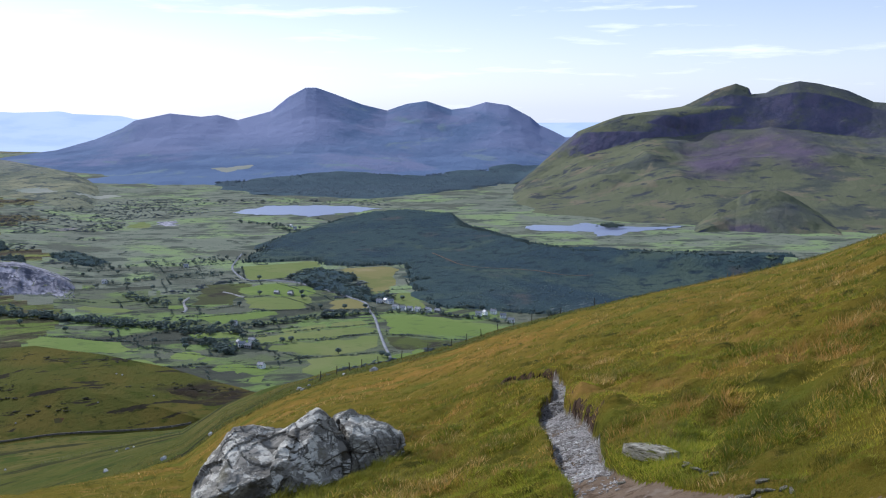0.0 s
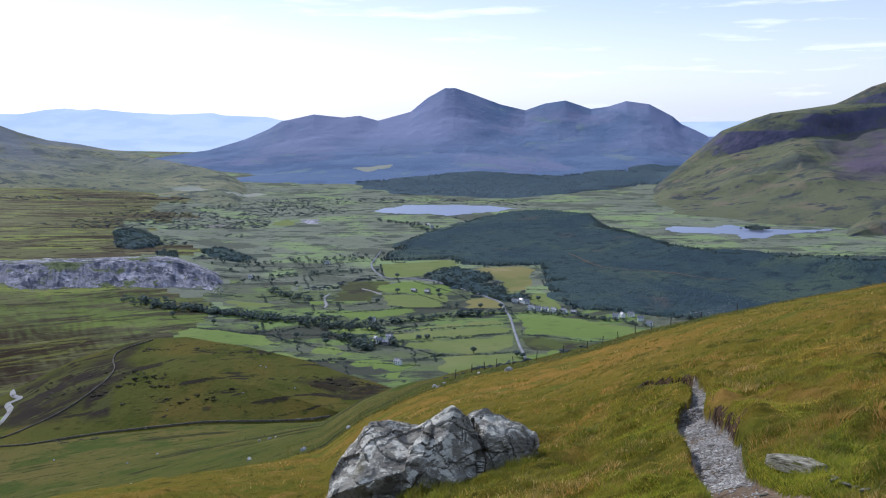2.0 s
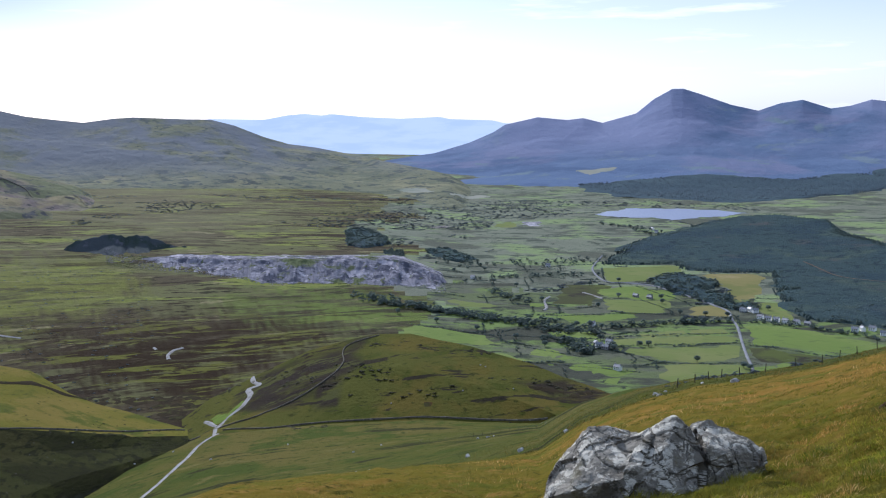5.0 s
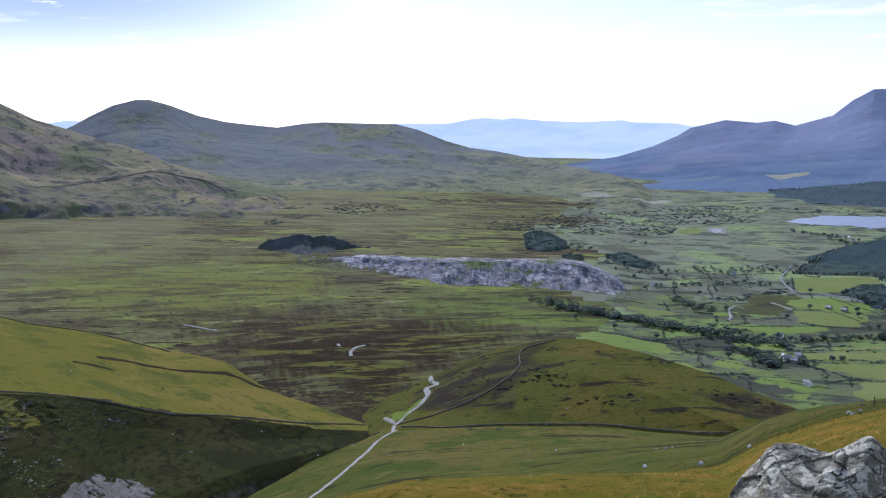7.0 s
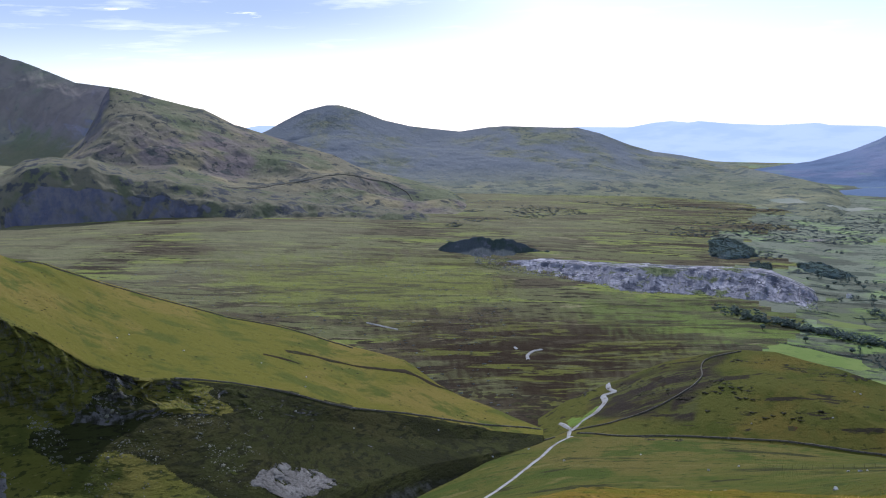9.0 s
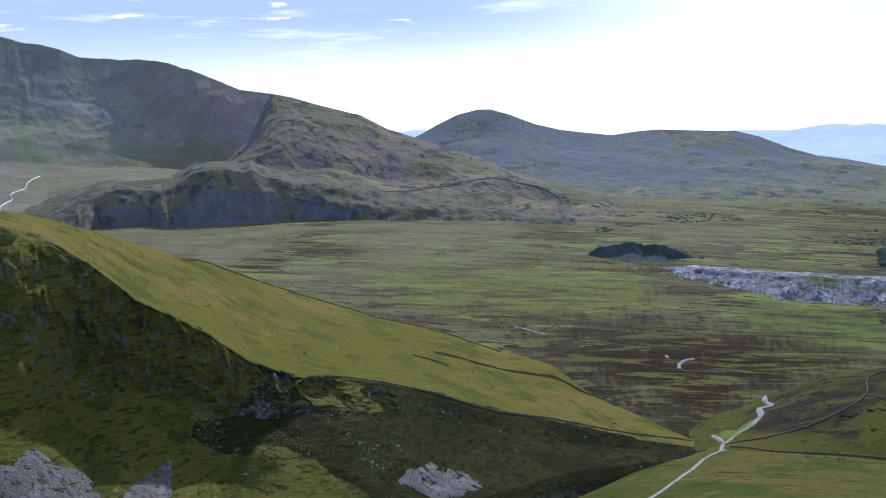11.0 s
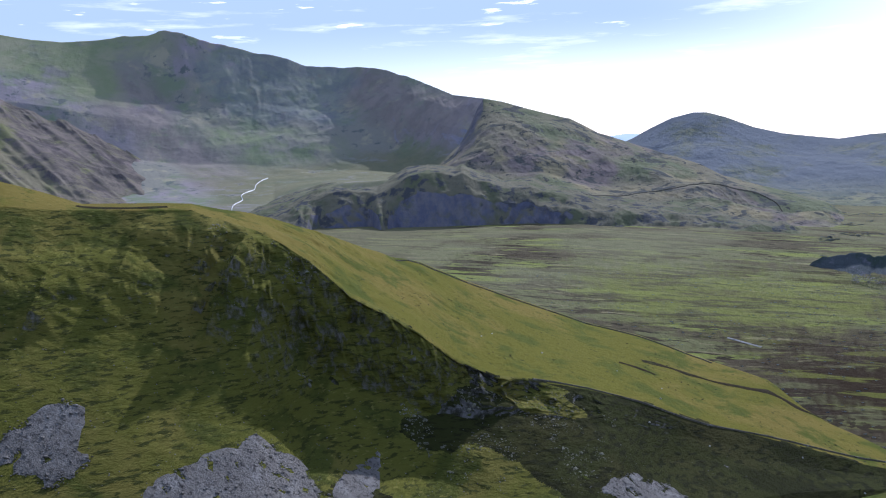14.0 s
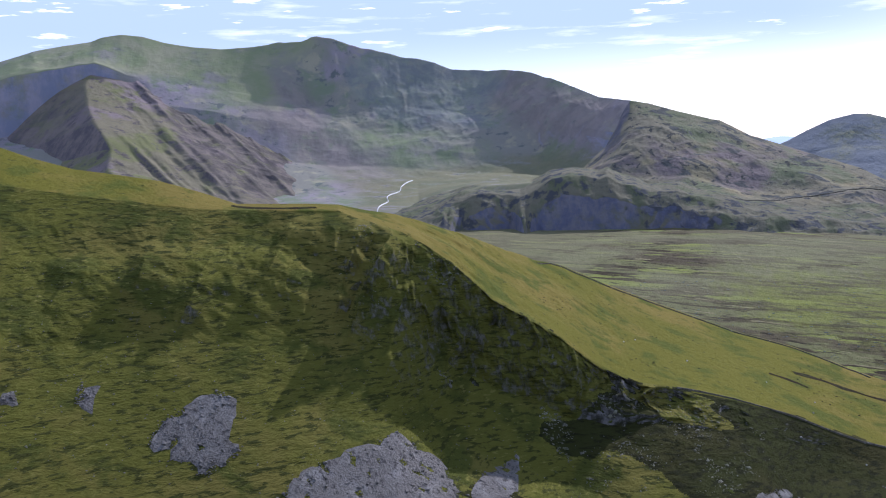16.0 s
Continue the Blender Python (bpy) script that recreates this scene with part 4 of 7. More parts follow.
CRAG_BASE = [(36.5, 424, -137), (40.9, 412, -132.6), (44.9, 396, -125), (50, 372, -119.5), (53.4, 354, -119), (58.1, 338, -122), (61, 337, -122), (64.7, 336, -115), (71.4, 322, -95), (74.8, 318, -87),
             (78.8, 318, -82.5), (83, 324, -69), (87.7, 330, -59.5), (92.2, 332, -56), (96.5, 331, -51.5), (103, 330, -40)]
CRAG_BASE, CRAG_LIP = ([(a, d * k, EYE + (z - EYE) * k) for a, d, z in rail for k in (float(np.interp(a, (50, 54, 62.5, 67, 72.5, 76), (1, n, n, f, f, 1))),)] for rail, n, f in ((CRAG_BASE, 0.94, 1.045), (CRAG_LIP, 1, 0.985)))
CRAG_FOOT = [(36.5, 417, -138), (39.6, 397, -134), (43.3, 374, -130), (48.3, 336, -125), (54.5, 289, -123), (58.1, 282, -127), (64.8, 275, -122), (71.6, 275, -113), (79.1, 275, -106),
             (88.2, 275, -99), (97.1, 275, -91), (103.6, 275, -83)]
SPUR = [(9.3, 430, -134), (11.1, 442, -128), (12.3, 450, -126.5), (14.15, 462, -125), (16, 474, -122), (18, 486, -120), (19.6, 496, -118), (21.55, 508, -117), (23.2, 518, -115.6), (25.2, 530, -118),
        (27.2, 528, -121), (29.25, 526, -125), (31.3, 525, -132.6), (35.1, 521, -147), (36.8, 520, -157)]
SPUR_FOOT = [(9.2, 400, -132), (11.6, 403, -128), (15, 407, -132), (19.6, 412, -132.5), (22.9, 415, -133), (28, 421, -135), (32, 425, -137), (36.9, 430, -140)]


def spread(a, b, distance, z):
    return [(a, distance, z), (b, distance, z)]


blue_mountain = land("mountain", MAT["hazed_heather"], [spread(-13.5, 26.3, 2850, -262), partway(BLUE_MOUNTAIN, 700, -240, 0.27), partway(BLUE_MOUNTAIN, 260, -235, 0.66, 0.8), BLUE_MOUNTAIN, dropped(BLUE_MOUNTAIN, 4840, -300)],
             (0, 26, 28, 3, 0), 460, (36, 40, 40, 4), 420, "distant heather mountain with three summits, haze-blue in its colours", "mountain", "structure", seed=3)
STEEP_MOUNTAIN_CLIFF = [(a, d, -240 + (z + 240) * np.interp(a, (-33, -25, -21.5, -17, -14.5, -12, -5), (0.95, 0.90, 0.84, 0.84, 0.86, 0.84, 0.80))) for a, d, z in partway(STEEP_MOUNTAIN, 140, -240, 0.70, 1.2)]
def steep_mountain_shoulder(bearing, slope, p):
    """The near shoulder stands out before the hollow face behind it."""
    edge = np.interp(slope, (-0.082, -0.054, -0.026, -0.004, 0.015), (-14.5, -12.9, -13.2, -15.3, -17.8)) + 0.6 * fbm(p[..., 0], p[..., 2], 160, 4, 501)
    k = np.clip((bearing - edge) / 3.0 + 0.5, 0, 1)
    return 85 * k * k * (3 - 2 * k) * np.clip((slope + 0.085) / 0.05, 0, 1) * np.clip((0.002 - slope) / 0.02, 0, 1)


# the crags outline follows the shaded hollow face and its dark rock
steep_mountain = land("mountain", MAT["mountain_side"], [spread(-32.7, -2.6, 1950, -262), partway(STEEP_MOUNTAIN, 560, -245, 0.38), STEEP_MOUNTAIN_CLIFF, partway(STEEP_MOUNTAIN, 45, -240, 0.92, 0.7), STEEP_MOUNTAIN, dropped(STEEP_MOUNTAIN, 4200, -300)],
            (0, 30, 34, 10, 2, 0), 460, (60, 50, 40, 14, 4), 300, "steep green mountain with purple scree and dark cliffs", "mountain", "structure", seed=9, taper=(0.5, 2.6, -265), shape=steep_mountain_shoulder,
            cover=[("crags", 0.5, 1.0, [(-13.2, -24), (-16.2, -1), (-17.7, 12), (-18.2, 28), (-19.9, 44), (-25.0, 22), (-25.2, -45), (-21.9, -36), (-19.5, -23), (-17.4, -23), (-15.3, -35), (-13.5, -40)]), ("scree", 0.6, 1.2, [(-13.7, -49), (-15.3, -29), (-16.5, -26), (-19.2, -20), (-20.4, -25), (-22.2, -62), (-20.8, -58), (-18.7, -42), (-17.5, -45), (-15.7, -68), (-14.0, -63)])])
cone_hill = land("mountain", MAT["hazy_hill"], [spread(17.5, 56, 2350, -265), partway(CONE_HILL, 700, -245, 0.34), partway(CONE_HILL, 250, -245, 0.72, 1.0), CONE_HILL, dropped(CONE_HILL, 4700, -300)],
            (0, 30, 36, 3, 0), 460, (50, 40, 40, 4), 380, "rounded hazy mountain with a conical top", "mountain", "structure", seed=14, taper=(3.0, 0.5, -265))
# the far hills glow in the colour of haze
far_hills = land("backdrop", MAT["glow_hills"], [dropped(FAR, 4480, -202), dropped(FAR, 4700, -150), FAR], (0, 0, 0), 300, (8, 20), 500, "faint blue line of far hills across a plain", "hills", "structure")
def swung(rail, bearings, distances):
    """A crest carried to other distances, with the same outline against the sky."""
    out = []
    for a, d, z in rail:
        n = float(np.interp(a, bearings, distances))
        out.append((a, n, EYE + (z - EYE) * n / d))
    return out


ridge_turns = np.arange(54.9, 102.1, 0.16)
plain = np.array(HIGH_MOUNTAIN)
jag = 7 * fbm(ridge_turns, 0 * ridge_turns, 0.9, 4, 611) * np.interp(ridge_turns, (62, 66, 80, 82), (0.2, 1, 1, 0.15))
HIGH_MOUNTAIN = [(float(a), 3900.0, float(np.interp(a, plain[:, 0], plain[:, 2]) + j)) for a, j in zip(ridge_turns, jag)]
HIGH_MOUNTAIN = swung(HIGH_MOUNTAIN, (54.9, 60.6, 64, 69, 102), (3050, 3150, 3560, 3900, 3900))
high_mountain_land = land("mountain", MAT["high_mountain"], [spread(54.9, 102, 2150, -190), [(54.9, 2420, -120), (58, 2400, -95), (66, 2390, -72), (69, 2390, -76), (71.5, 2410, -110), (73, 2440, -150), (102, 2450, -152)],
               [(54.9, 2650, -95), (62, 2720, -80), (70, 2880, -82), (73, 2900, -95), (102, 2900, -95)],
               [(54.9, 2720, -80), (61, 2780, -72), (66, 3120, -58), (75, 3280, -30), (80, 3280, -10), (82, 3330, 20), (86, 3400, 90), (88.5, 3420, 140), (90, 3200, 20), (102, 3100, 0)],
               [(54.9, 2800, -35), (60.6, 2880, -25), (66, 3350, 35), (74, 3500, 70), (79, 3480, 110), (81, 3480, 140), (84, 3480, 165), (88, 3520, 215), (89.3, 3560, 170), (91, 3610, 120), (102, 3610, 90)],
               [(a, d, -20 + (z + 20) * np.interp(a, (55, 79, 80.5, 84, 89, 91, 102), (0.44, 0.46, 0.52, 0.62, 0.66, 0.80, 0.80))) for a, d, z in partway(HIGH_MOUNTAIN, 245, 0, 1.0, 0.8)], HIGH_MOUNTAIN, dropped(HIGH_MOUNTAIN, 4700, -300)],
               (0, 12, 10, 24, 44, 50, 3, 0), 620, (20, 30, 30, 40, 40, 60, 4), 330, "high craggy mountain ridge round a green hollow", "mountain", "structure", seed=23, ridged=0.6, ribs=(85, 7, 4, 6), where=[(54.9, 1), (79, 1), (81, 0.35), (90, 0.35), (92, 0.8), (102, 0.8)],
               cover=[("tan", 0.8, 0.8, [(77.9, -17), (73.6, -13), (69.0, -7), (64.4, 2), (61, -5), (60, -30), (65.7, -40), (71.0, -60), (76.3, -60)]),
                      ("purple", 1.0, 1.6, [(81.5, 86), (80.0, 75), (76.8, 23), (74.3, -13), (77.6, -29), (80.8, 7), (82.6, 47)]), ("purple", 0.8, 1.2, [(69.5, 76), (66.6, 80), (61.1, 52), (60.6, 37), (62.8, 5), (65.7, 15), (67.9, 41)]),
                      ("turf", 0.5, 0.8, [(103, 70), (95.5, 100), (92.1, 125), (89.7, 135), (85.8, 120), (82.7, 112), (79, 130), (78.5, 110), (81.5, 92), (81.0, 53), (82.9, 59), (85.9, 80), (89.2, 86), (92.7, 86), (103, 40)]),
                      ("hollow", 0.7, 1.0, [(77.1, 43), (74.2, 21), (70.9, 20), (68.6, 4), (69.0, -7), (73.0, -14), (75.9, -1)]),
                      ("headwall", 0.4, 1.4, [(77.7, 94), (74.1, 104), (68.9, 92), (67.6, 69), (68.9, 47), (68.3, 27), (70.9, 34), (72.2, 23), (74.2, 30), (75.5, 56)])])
nose = land("mountain", MAT["heath_hill"], [[(40.3, 1950, -235), (50, 1950, -215), (66, 1950, -200)], partway(NOSE, 420, -190, 0.40, 1.2), partway(NOSE, 250, -190, 0.70, 1.0), partway(NOSE, 90, -190, 0.90, 0.7), NOSE, lowered(NOSE, 420, 220)],
            (0, 30, 42, 14, 2, 0), 420, (50, 40, 40, 16, 10), 190, "broad mountain shoulder of grass and dark crags", "mountain", "structure", seed=31, ridged=0.55, taper=(1.5, 2.0, -195))
# a rocky ridge that comes down from the far plateau towards the valley
PLATEAU_LEFT = [(94.4, 3850, 337), (95.4, 3800, 214), (96.0, 3700, 112), (95.25, 3500, 50), (94.2, 3300, -6), (94.25, 3000, -60), (93.2, 2500, -150)]
PLATEAU_RIDGE = [(90.6, 3780, 372), (91.3, 3550, 270), (91.25, 3350, 187), (90.95, 3150, 125), (90.2, 2950, 49), (90.4, 2800, -11), (89.0, 2450, -100)]
PLATEAU_RIGHT = [(84.2, 3700, 215), (82.2, 3450, 90), (80.4, 3300, 10), (78.8, 3150, -65), (77.9, 2950, -125), (77.6, 2750, -170), (77.7, 2450, -220)]
PLATEAU_BROW = [(0.55 * a + 0.45 * b, 0.55 * d + 0.45 * e, 0.55 * z + 0.45 * w + 26) for (a, d, z), (b, e, w) in zip(PLATEAU_RIDGE, PLATEAU_RIGHT)]
def arm_ribs(bearing, slope, p):
    """Rocky ribs that run down the ridge's flank."""
    run = (bearing - 52 * slope) * 60
    deep = np.clip((bearing - 77) / 3, 0, 1) * np.clip((90.5 - bearing) / 3, 0, 1)
    return deep * 20 * (fbm(run + 14 * fbm(p[..., 0], p[..., 2], 90, 3, 401), slope * 900, 70, 4, 411, True) - 0.3)


arm = land("mountain", MAT["scree_ridge"], [PLATEAU_LEFT, PLATEAU_RIDGE, PLATEAU_BROW, PLATEAU_RIGHT], (10, 8, 14, 8), 300, (30, 40, 60), 170, "rocky purple ridge falling from the high plateau", "mountain", "structure",
           by_bearing=False, seed=37, ridged=0.6, shape=arm_ribs, cover=[("crags", 0.7, 1.6, [(87.5, 76), (83.2, 53), (80.2, -10), (77.7, -46), (83.5, -37), (86.2, -1), (87.0, 38)])])
# the broken step of dark crags between the moor and the hanging hollow
CLIFF_TOP = [(43, 2180, -190), (47, 2180, -168), (51, 2180, -145), (54, 2180, -126), (55.8, 2180, -108), (56.9, 2180, -104), (58.0, 2180, -89), (59.6, 2180, -90), (61.2, 2180, -68), (62.0, 2180, -52), (62.5, 2180, -61), (64.1, 2180, -54),
             (65.2, 2180, -60), (66.0, 2180, -76), (67.0, 2200, -96), (67.6, 2220, -96), (69.4, 2220, -92), (70.5, 2220, -100), (72, 2230, -122), (75, 2240, -160), (77, 2250, -190)]
CLIFF_FOOT = [(43, 1950, -215), (54, 1960, -200), (56, 2040, -195), (57, 2090, -190), (66, 2090, -190), (66.8, 2000, -190), (67.4, 2140, -185), (70.6, 2140, -185), (71.5, 2010, -195), (77, 1950, -215)]
CLIFF_MID = [(a, 2128 if 57 < a < 66.3 else 2175 if 67.3 < a < 70.6 else 2090, -165 + (0.62 if 57 < a < 70.6 else 0.45) * (z + 165)) for a, d, z in CLIFF_TOP]
cliff = land("cliff", MAT["cliff_rock"], [CLIFF_FOOT, CLIFF_MID, CLIFF_TOP, [(a, 2330, z + 8) for a, d, z in CLIFF_TOP], [(a, 2620, z + 14) for a, d, z in CLIFF_TOP]],
             (4, 24, 14, 10, 10), 420, (26, 22, 16, 16), 80, "dark broken crags at the mountain's foot", "cliff", "structure", seed=52, ridged=0.6, ribs=(60, 9, 0, 2))


def between(low, high, across, up):
    """A rail between two others, at shares of the way across and up that depend on the bearing."""
    a, b = np.array(low, dtype=float), np.array(high, dtype=float)
    u = np.linspace(max(a[0, 0], b[0, 0]), min(a[-1, 0], b[-1, 0]), 260)
    f, g = np.interp(u, *zip(*across)), np.interp(u, *zip(*up))
    d0, d1, z0, z1 = np.interp(u, a[:, 0], a[:, 1]), np.interp(u, b[:, 0], b[:, 1]), np.interp(u, a[:, 0], a[:, 2]), np.interp(u, b[:, 0], b[:, 2])
    return list(zip(u, d0 + f * (d1 - d0), z0 + g * (z1 - z0)))


# the face: a steep broken step right under the lip, then an apron; farther along a hummocky grass slope
turns = np.arange(36, 103.1, 0.25)
rugged = fbm(turns, 0 * turns + 3, 5.0, 4, 17)
half = np.interp(turns, (36, 50, 58, 62, 72, 75, 80, 103), (0.20, 0.14, 0.15, 0.13, 0.13, 0.24, 0.25, 0.25))
stand = np.interp(turns, (36, 50, 56, 60, 72, 75, 82, 103), (0.60, 0.70, 0.76, 0.83, 0.85, 0.62, 0.55, 0.50)) + 0.05 * rugged * np.interp(turns, (45, 55), (0, 1))
stand = np.clip(stand, half + 0.05, 0.985 - half)
rise = np.interp(turns, (36, 50, 56, 60, 64, 71, 74, 78, 103), (0.40, 0.40, 0.40, 0.46, 0.60, 0.66, 0.50, 0.48, 0.50)) + 0.06 * fbm(turns, 0 * turns + 9, 3.5, 3, 23) * np.interp(turns, (45, 55), (0, 1))
start = (1 - rise) * (stand - half) / (1 - 2 * half)
FACE_LOW = between(CRAG_BASE, CRAG_LIP, list(zip(turns, stand - half)), list(zip(turns, start)))
FACE_HIGH = between(CRAG_BASE, CRAG_LIP, list(zip(turns, stand + half)), list(zip(turns, start + rise)))


def crag_ribs(bearing, slope, p):
    """Gullies that run down the slope aslant, each with a steep wall on one side, and hollows in the upper grass."""
    x, y, z = p[..., 0], p[..., 1], p[..., 2]
    along = bearing + 29 * (slope + 0.04) + 1.9 * fbm(x + z, y - z, 30, 5, 301)
    total = np.zeros(along.shape)
    for at, deep, wide, top, low in ((75.0, 6.5, 3.2, -0.062, -0.165), (72.6, 9.0, 3.6, -0.075, -0.20), (78.4, 5.0, 4.0, -0.055, -0.17), (84.0, 4.0, 5.0, -0.085, -0.185),
                                     (87.6, 3.6, 4.5, -0.075, -0.165), (91.6, 3.6, 5.0, -0.085, -0.17), (69.8, 5.0, 3.0, -0.12, -0.25), (66.6, 4.0, 2.6, -0.15, -0.27), (63.4, 3.5, 2.2, -0.20, -0.29),
                                     (60.4, 1.8, 2.0, -0.205, -0.32), (57.6, 1.4, 1.8, -0.245, -0.33), (55.0, 1.4, 1.6, -0.255, -0.335), (52.6, 1.4, 1.6, -0.265, -0.34), (50.4, 1.2, 1.6, -0.255, -0.34)):
        k = at - along
        saw = np.where(k < 0, np.clip(1 + k / 1.0, 0, 1) ** 1.5, np.exp(-k / wide))
        span = np.clip((top - slope) / 0.02, 0, 1) * np.clip((slope - low) / 0.045, 0, 1)
        total = total + deep * saw * span * (0.75 + 0.6 * fbm(x, y + z, 16, 3, 311))
    lumps = np.clip((-0.05 - slope) / 0.03, 0, 1) * np.clip((slope + 0.30) / 0.06, 0, 1) * np.clip((bearing - 58) / 6, 0, 1)
    return total + lumps * (1.5 * fbm(x + 0.5 * z, y - z, 16, 4, 321) + 0.45 * fbm(x, y + z, 4.5, 3, 331)) * np.clip((slope + 0.24) / 0.08, 0.25, 1)


crag = land("crag_ridge", MAT["crag"], [[(a, d - 60, z - 38) for a, d, z in CRAG_FOOT], CRAG_FOOT, CRAG_BASE, FACE_LOW, FACE_HIGH, CRAG_LIP, CRAG_CREST, lowered(CRAG_CREST, 150, 60)],
            (0, 0.8, 1.6, 3.0, 2.0, 0.8, 0.5, 2), 1100, (8, 60, 50, 80, 24, 50, 12), 36, "green grassy ridge with a dark broken crag", "hillside", "structure", seed=41, ridged=0.6, ribs=(9, 4.2, 3, 5), below=(5, MAT["crag_side"]),
            where=[(36, 0.08), (46, 0.18), (50, 0.45), (54, 0.7), (58, 1.0), (64, 1.1), (70, 1.0), (77, 0.8), (80, 0.6), (103, 0.5)], shape=crag_ribs)
# the foot of the ridge nearer the path: stones and heather, with shade put into the colour
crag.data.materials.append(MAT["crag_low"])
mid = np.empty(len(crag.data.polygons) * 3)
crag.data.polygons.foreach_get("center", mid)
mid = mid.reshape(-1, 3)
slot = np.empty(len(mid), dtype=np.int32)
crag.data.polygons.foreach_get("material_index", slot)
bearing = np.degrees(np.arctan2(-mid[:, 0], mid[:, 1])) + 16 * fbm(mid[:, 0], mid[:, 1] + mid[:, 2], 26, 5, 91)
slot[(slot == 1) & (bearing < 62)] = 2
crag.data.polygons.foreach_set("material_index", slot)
spur = land("spur", MAT["spur_grass"], [[(a, d - 25, z - 14) for a, d, z in SPUR_FOOT], SPUR_FOOT, partway(SPUR, 55, -140, 0.8, 0.8), SPUR, lowered(SPUR, 260, 90)],
            (0, 0.3, 2.5, 0.8, 3), 360, (4, 30, 40, 40), 60, "rounded grassy spur crossed by stone walls", "hillside", "structure", seed=47,
            cover=[("peat", 0.5, 1.0, [(33.8, -293), (31.5, -258), (27.3, -239), (25.4, -222), (27.5, -269), (30.2, -301), (32.5, -305)]), ("peat", 0.25, 0.35, [(28.9, -276), (27.4, -275), (27.8, -302), (29.2, -303)]), ("peat", 0.25, 0.35, [(17.0, -282), (13.9, -277), (11.5, -292), (12.5, -301), (15.3, -292)])])

FOREST_RIDGE = [(-23.4, 1300, -191), (-19.9, 1400, -199), (-13.7, 1450, -210), (-10.5, 1500, -216), (-7.2, 1550, -222), (-5.2, 1600, -222), (-1.5, 1850, -223), (-0.5, 2000, -219), (2.1, 2050, -216), (4.1, 2050, -221), (6.1, 2000, -230),
                (8.4, 1850, -233), (10.4, 1700, -234), (12.5, 1500, -240)]
forest_hill = land("forest_hill", MAT["pasture"], [spread(-23.4, 12.5, 1150, -262), [(a, 0.55 * d + 600, -244 + 0.35 * (z + 244)) for a, d, z in FOREST_RIDGE], FOREST_RIDGE, [(a, d + 260, -266) for a, d, z in FOREST_RIDGE]],
                   (0, 4, 1.5, 0), 200, (20, 20, 20), 200, "low wooded hill on the valley floor", "hill", "structure", seed=61, taper=(0.5, 2, -262))
KNOLL = [(-22.5, 2100, -245), (-21.3, 2150, -215), (-20.2, 2150, -190), (-19.6, 2150, -177), (-18.9, 2150, -168), (-17.6, 2150, -168), (-16.8, 2150, -185), (-15.8, 2100, -205), (-14.5, 2050, -240)]
knoll = land("knoll", MAT["mountain_side"], [spread(-22.5, -14.5, 1950, -262), [(a, d - 90, -240 + 0.45 * (z + 240)) for a, d, z in KNOLL], KNOLL, [(a, d + 200, -262) for a, d, z in KNOLL]],
             (0, 14, 5, 0), 120, (20, 24, 10), 90, "rocky heather knoll at the mountain's foot", "hill", "structure", seed=63, ridged=0.6,
             cover=[("crags", 0.3, 2.0, [(-17.5, -93), (-18.8, -91), (-20.0, -102), (-21.3, -125), (-19.9, -118), (-18.2, -110)]), ("scree", 0.3, 2.0, [(-18.2, -112), (-19.9, -120), (-21.0, -130), (-20.6, -137), (-18.0, -139), (-17.7, -125)])])
# bearing, slope of sight to the top and to the foot of the heap
TIP = [(20.4, -0.182, -0.184), (21.5, -0.166, -0.182), (22.6, -0.157, -0.179), (23.5, -0.150, -0.177), (24.5, -0.1475, -0.1758), (28.6, -0.146, -0.1716), (31.8, -0.144, -0.1686), (33.4, -0.1425, -0.1604), (35.7, -0.139, -0.1532), (39.1, -0.1358, -0.1441), (40.8, -0.133, -0.136)]
reach = np.arange(900.0, 2000.0, 2.0)


def foot_at(bearing, slope):
    """Where a line of sight meets the valley floor."""
    return float(reach[np.argmax(valley_floor(np.full(reach.shape, bearing), reach) > EYE + slope * reach)])


TIP_FOOT = [(a, foot_at(a, f), EYE + f * foot_at(a, f) - 1.0) for a, t, f in TIP]
TIP_TOP = [(a, d + 60 + 700 * (t - f), EYE + t * (d + 60 + 700 * (t - f))) for (a, t, f), (_, d, _) in zip(TIP, TIP_FOOT)]
spoil_tip = land("spoil_tip", MAT["slate_waste"], [[(a, d - 12, z - 6) for a, d, z in TIP_FOOT], TIP_FOOT, [(a, d - 9, z - 4) for a, d, z in TIP_TOP], TIP_TOP, [(a, d + 70, z - 3) for a, d, z in TIP_TOP], [(a, d + 150, -252) for a, d, z in TIP_TOP]],
                  (0, 2, 4, 2.2, 2, 0), 560, (6, 26, 8, 12, 8), 30, "long grey heap of quarried slate waste", "spoil tip", "structure", seed=67, ridged=0.6, ribs=(24, 8, 1, 3))
PIT = [(35.3, 1640, -212), (35.8, 1640, -205), (37.8, 1640, -192), (39.5, 1640, -181), (41.1, 1640, -185), (42.2, 1640, -189), (43.5, 1640, -200)]
notch = np.arange(35.3, 43.6, 0.2)
step = np.round(1.6 * fbm(notch, 0 * notch, 0.8, 2, 73)) * 4.0 + 2.5 * fbm(notch, 0 * notch, 0.5, 2, 74)
PIT = [(float(a), 1640, float(np.interp(a, [q[0] for q in PIT], [q[2] for q in PIT]) + j)) for a, j in zip(notch, step)]
pit = land("quarry_face", MAT["dark_slate"], [[(a, d - 90, z - 32) for a, d, z in PIT], [(a, d - 20, z - 16) for a, d, z in PIT], PIT, [(a, d + 120, z - 30) for a, d, z in PIT]],
           (0, 4, 2, 0), 90, (12, 14, 6), 40, "dark face of an old slate quarry", "quarry", "structure", seed=71, ridged=0.7, taper=(0.8, 1.2, -230))
# ---- laying things on the land ----
from mathutils.bvhtree import BVHTree


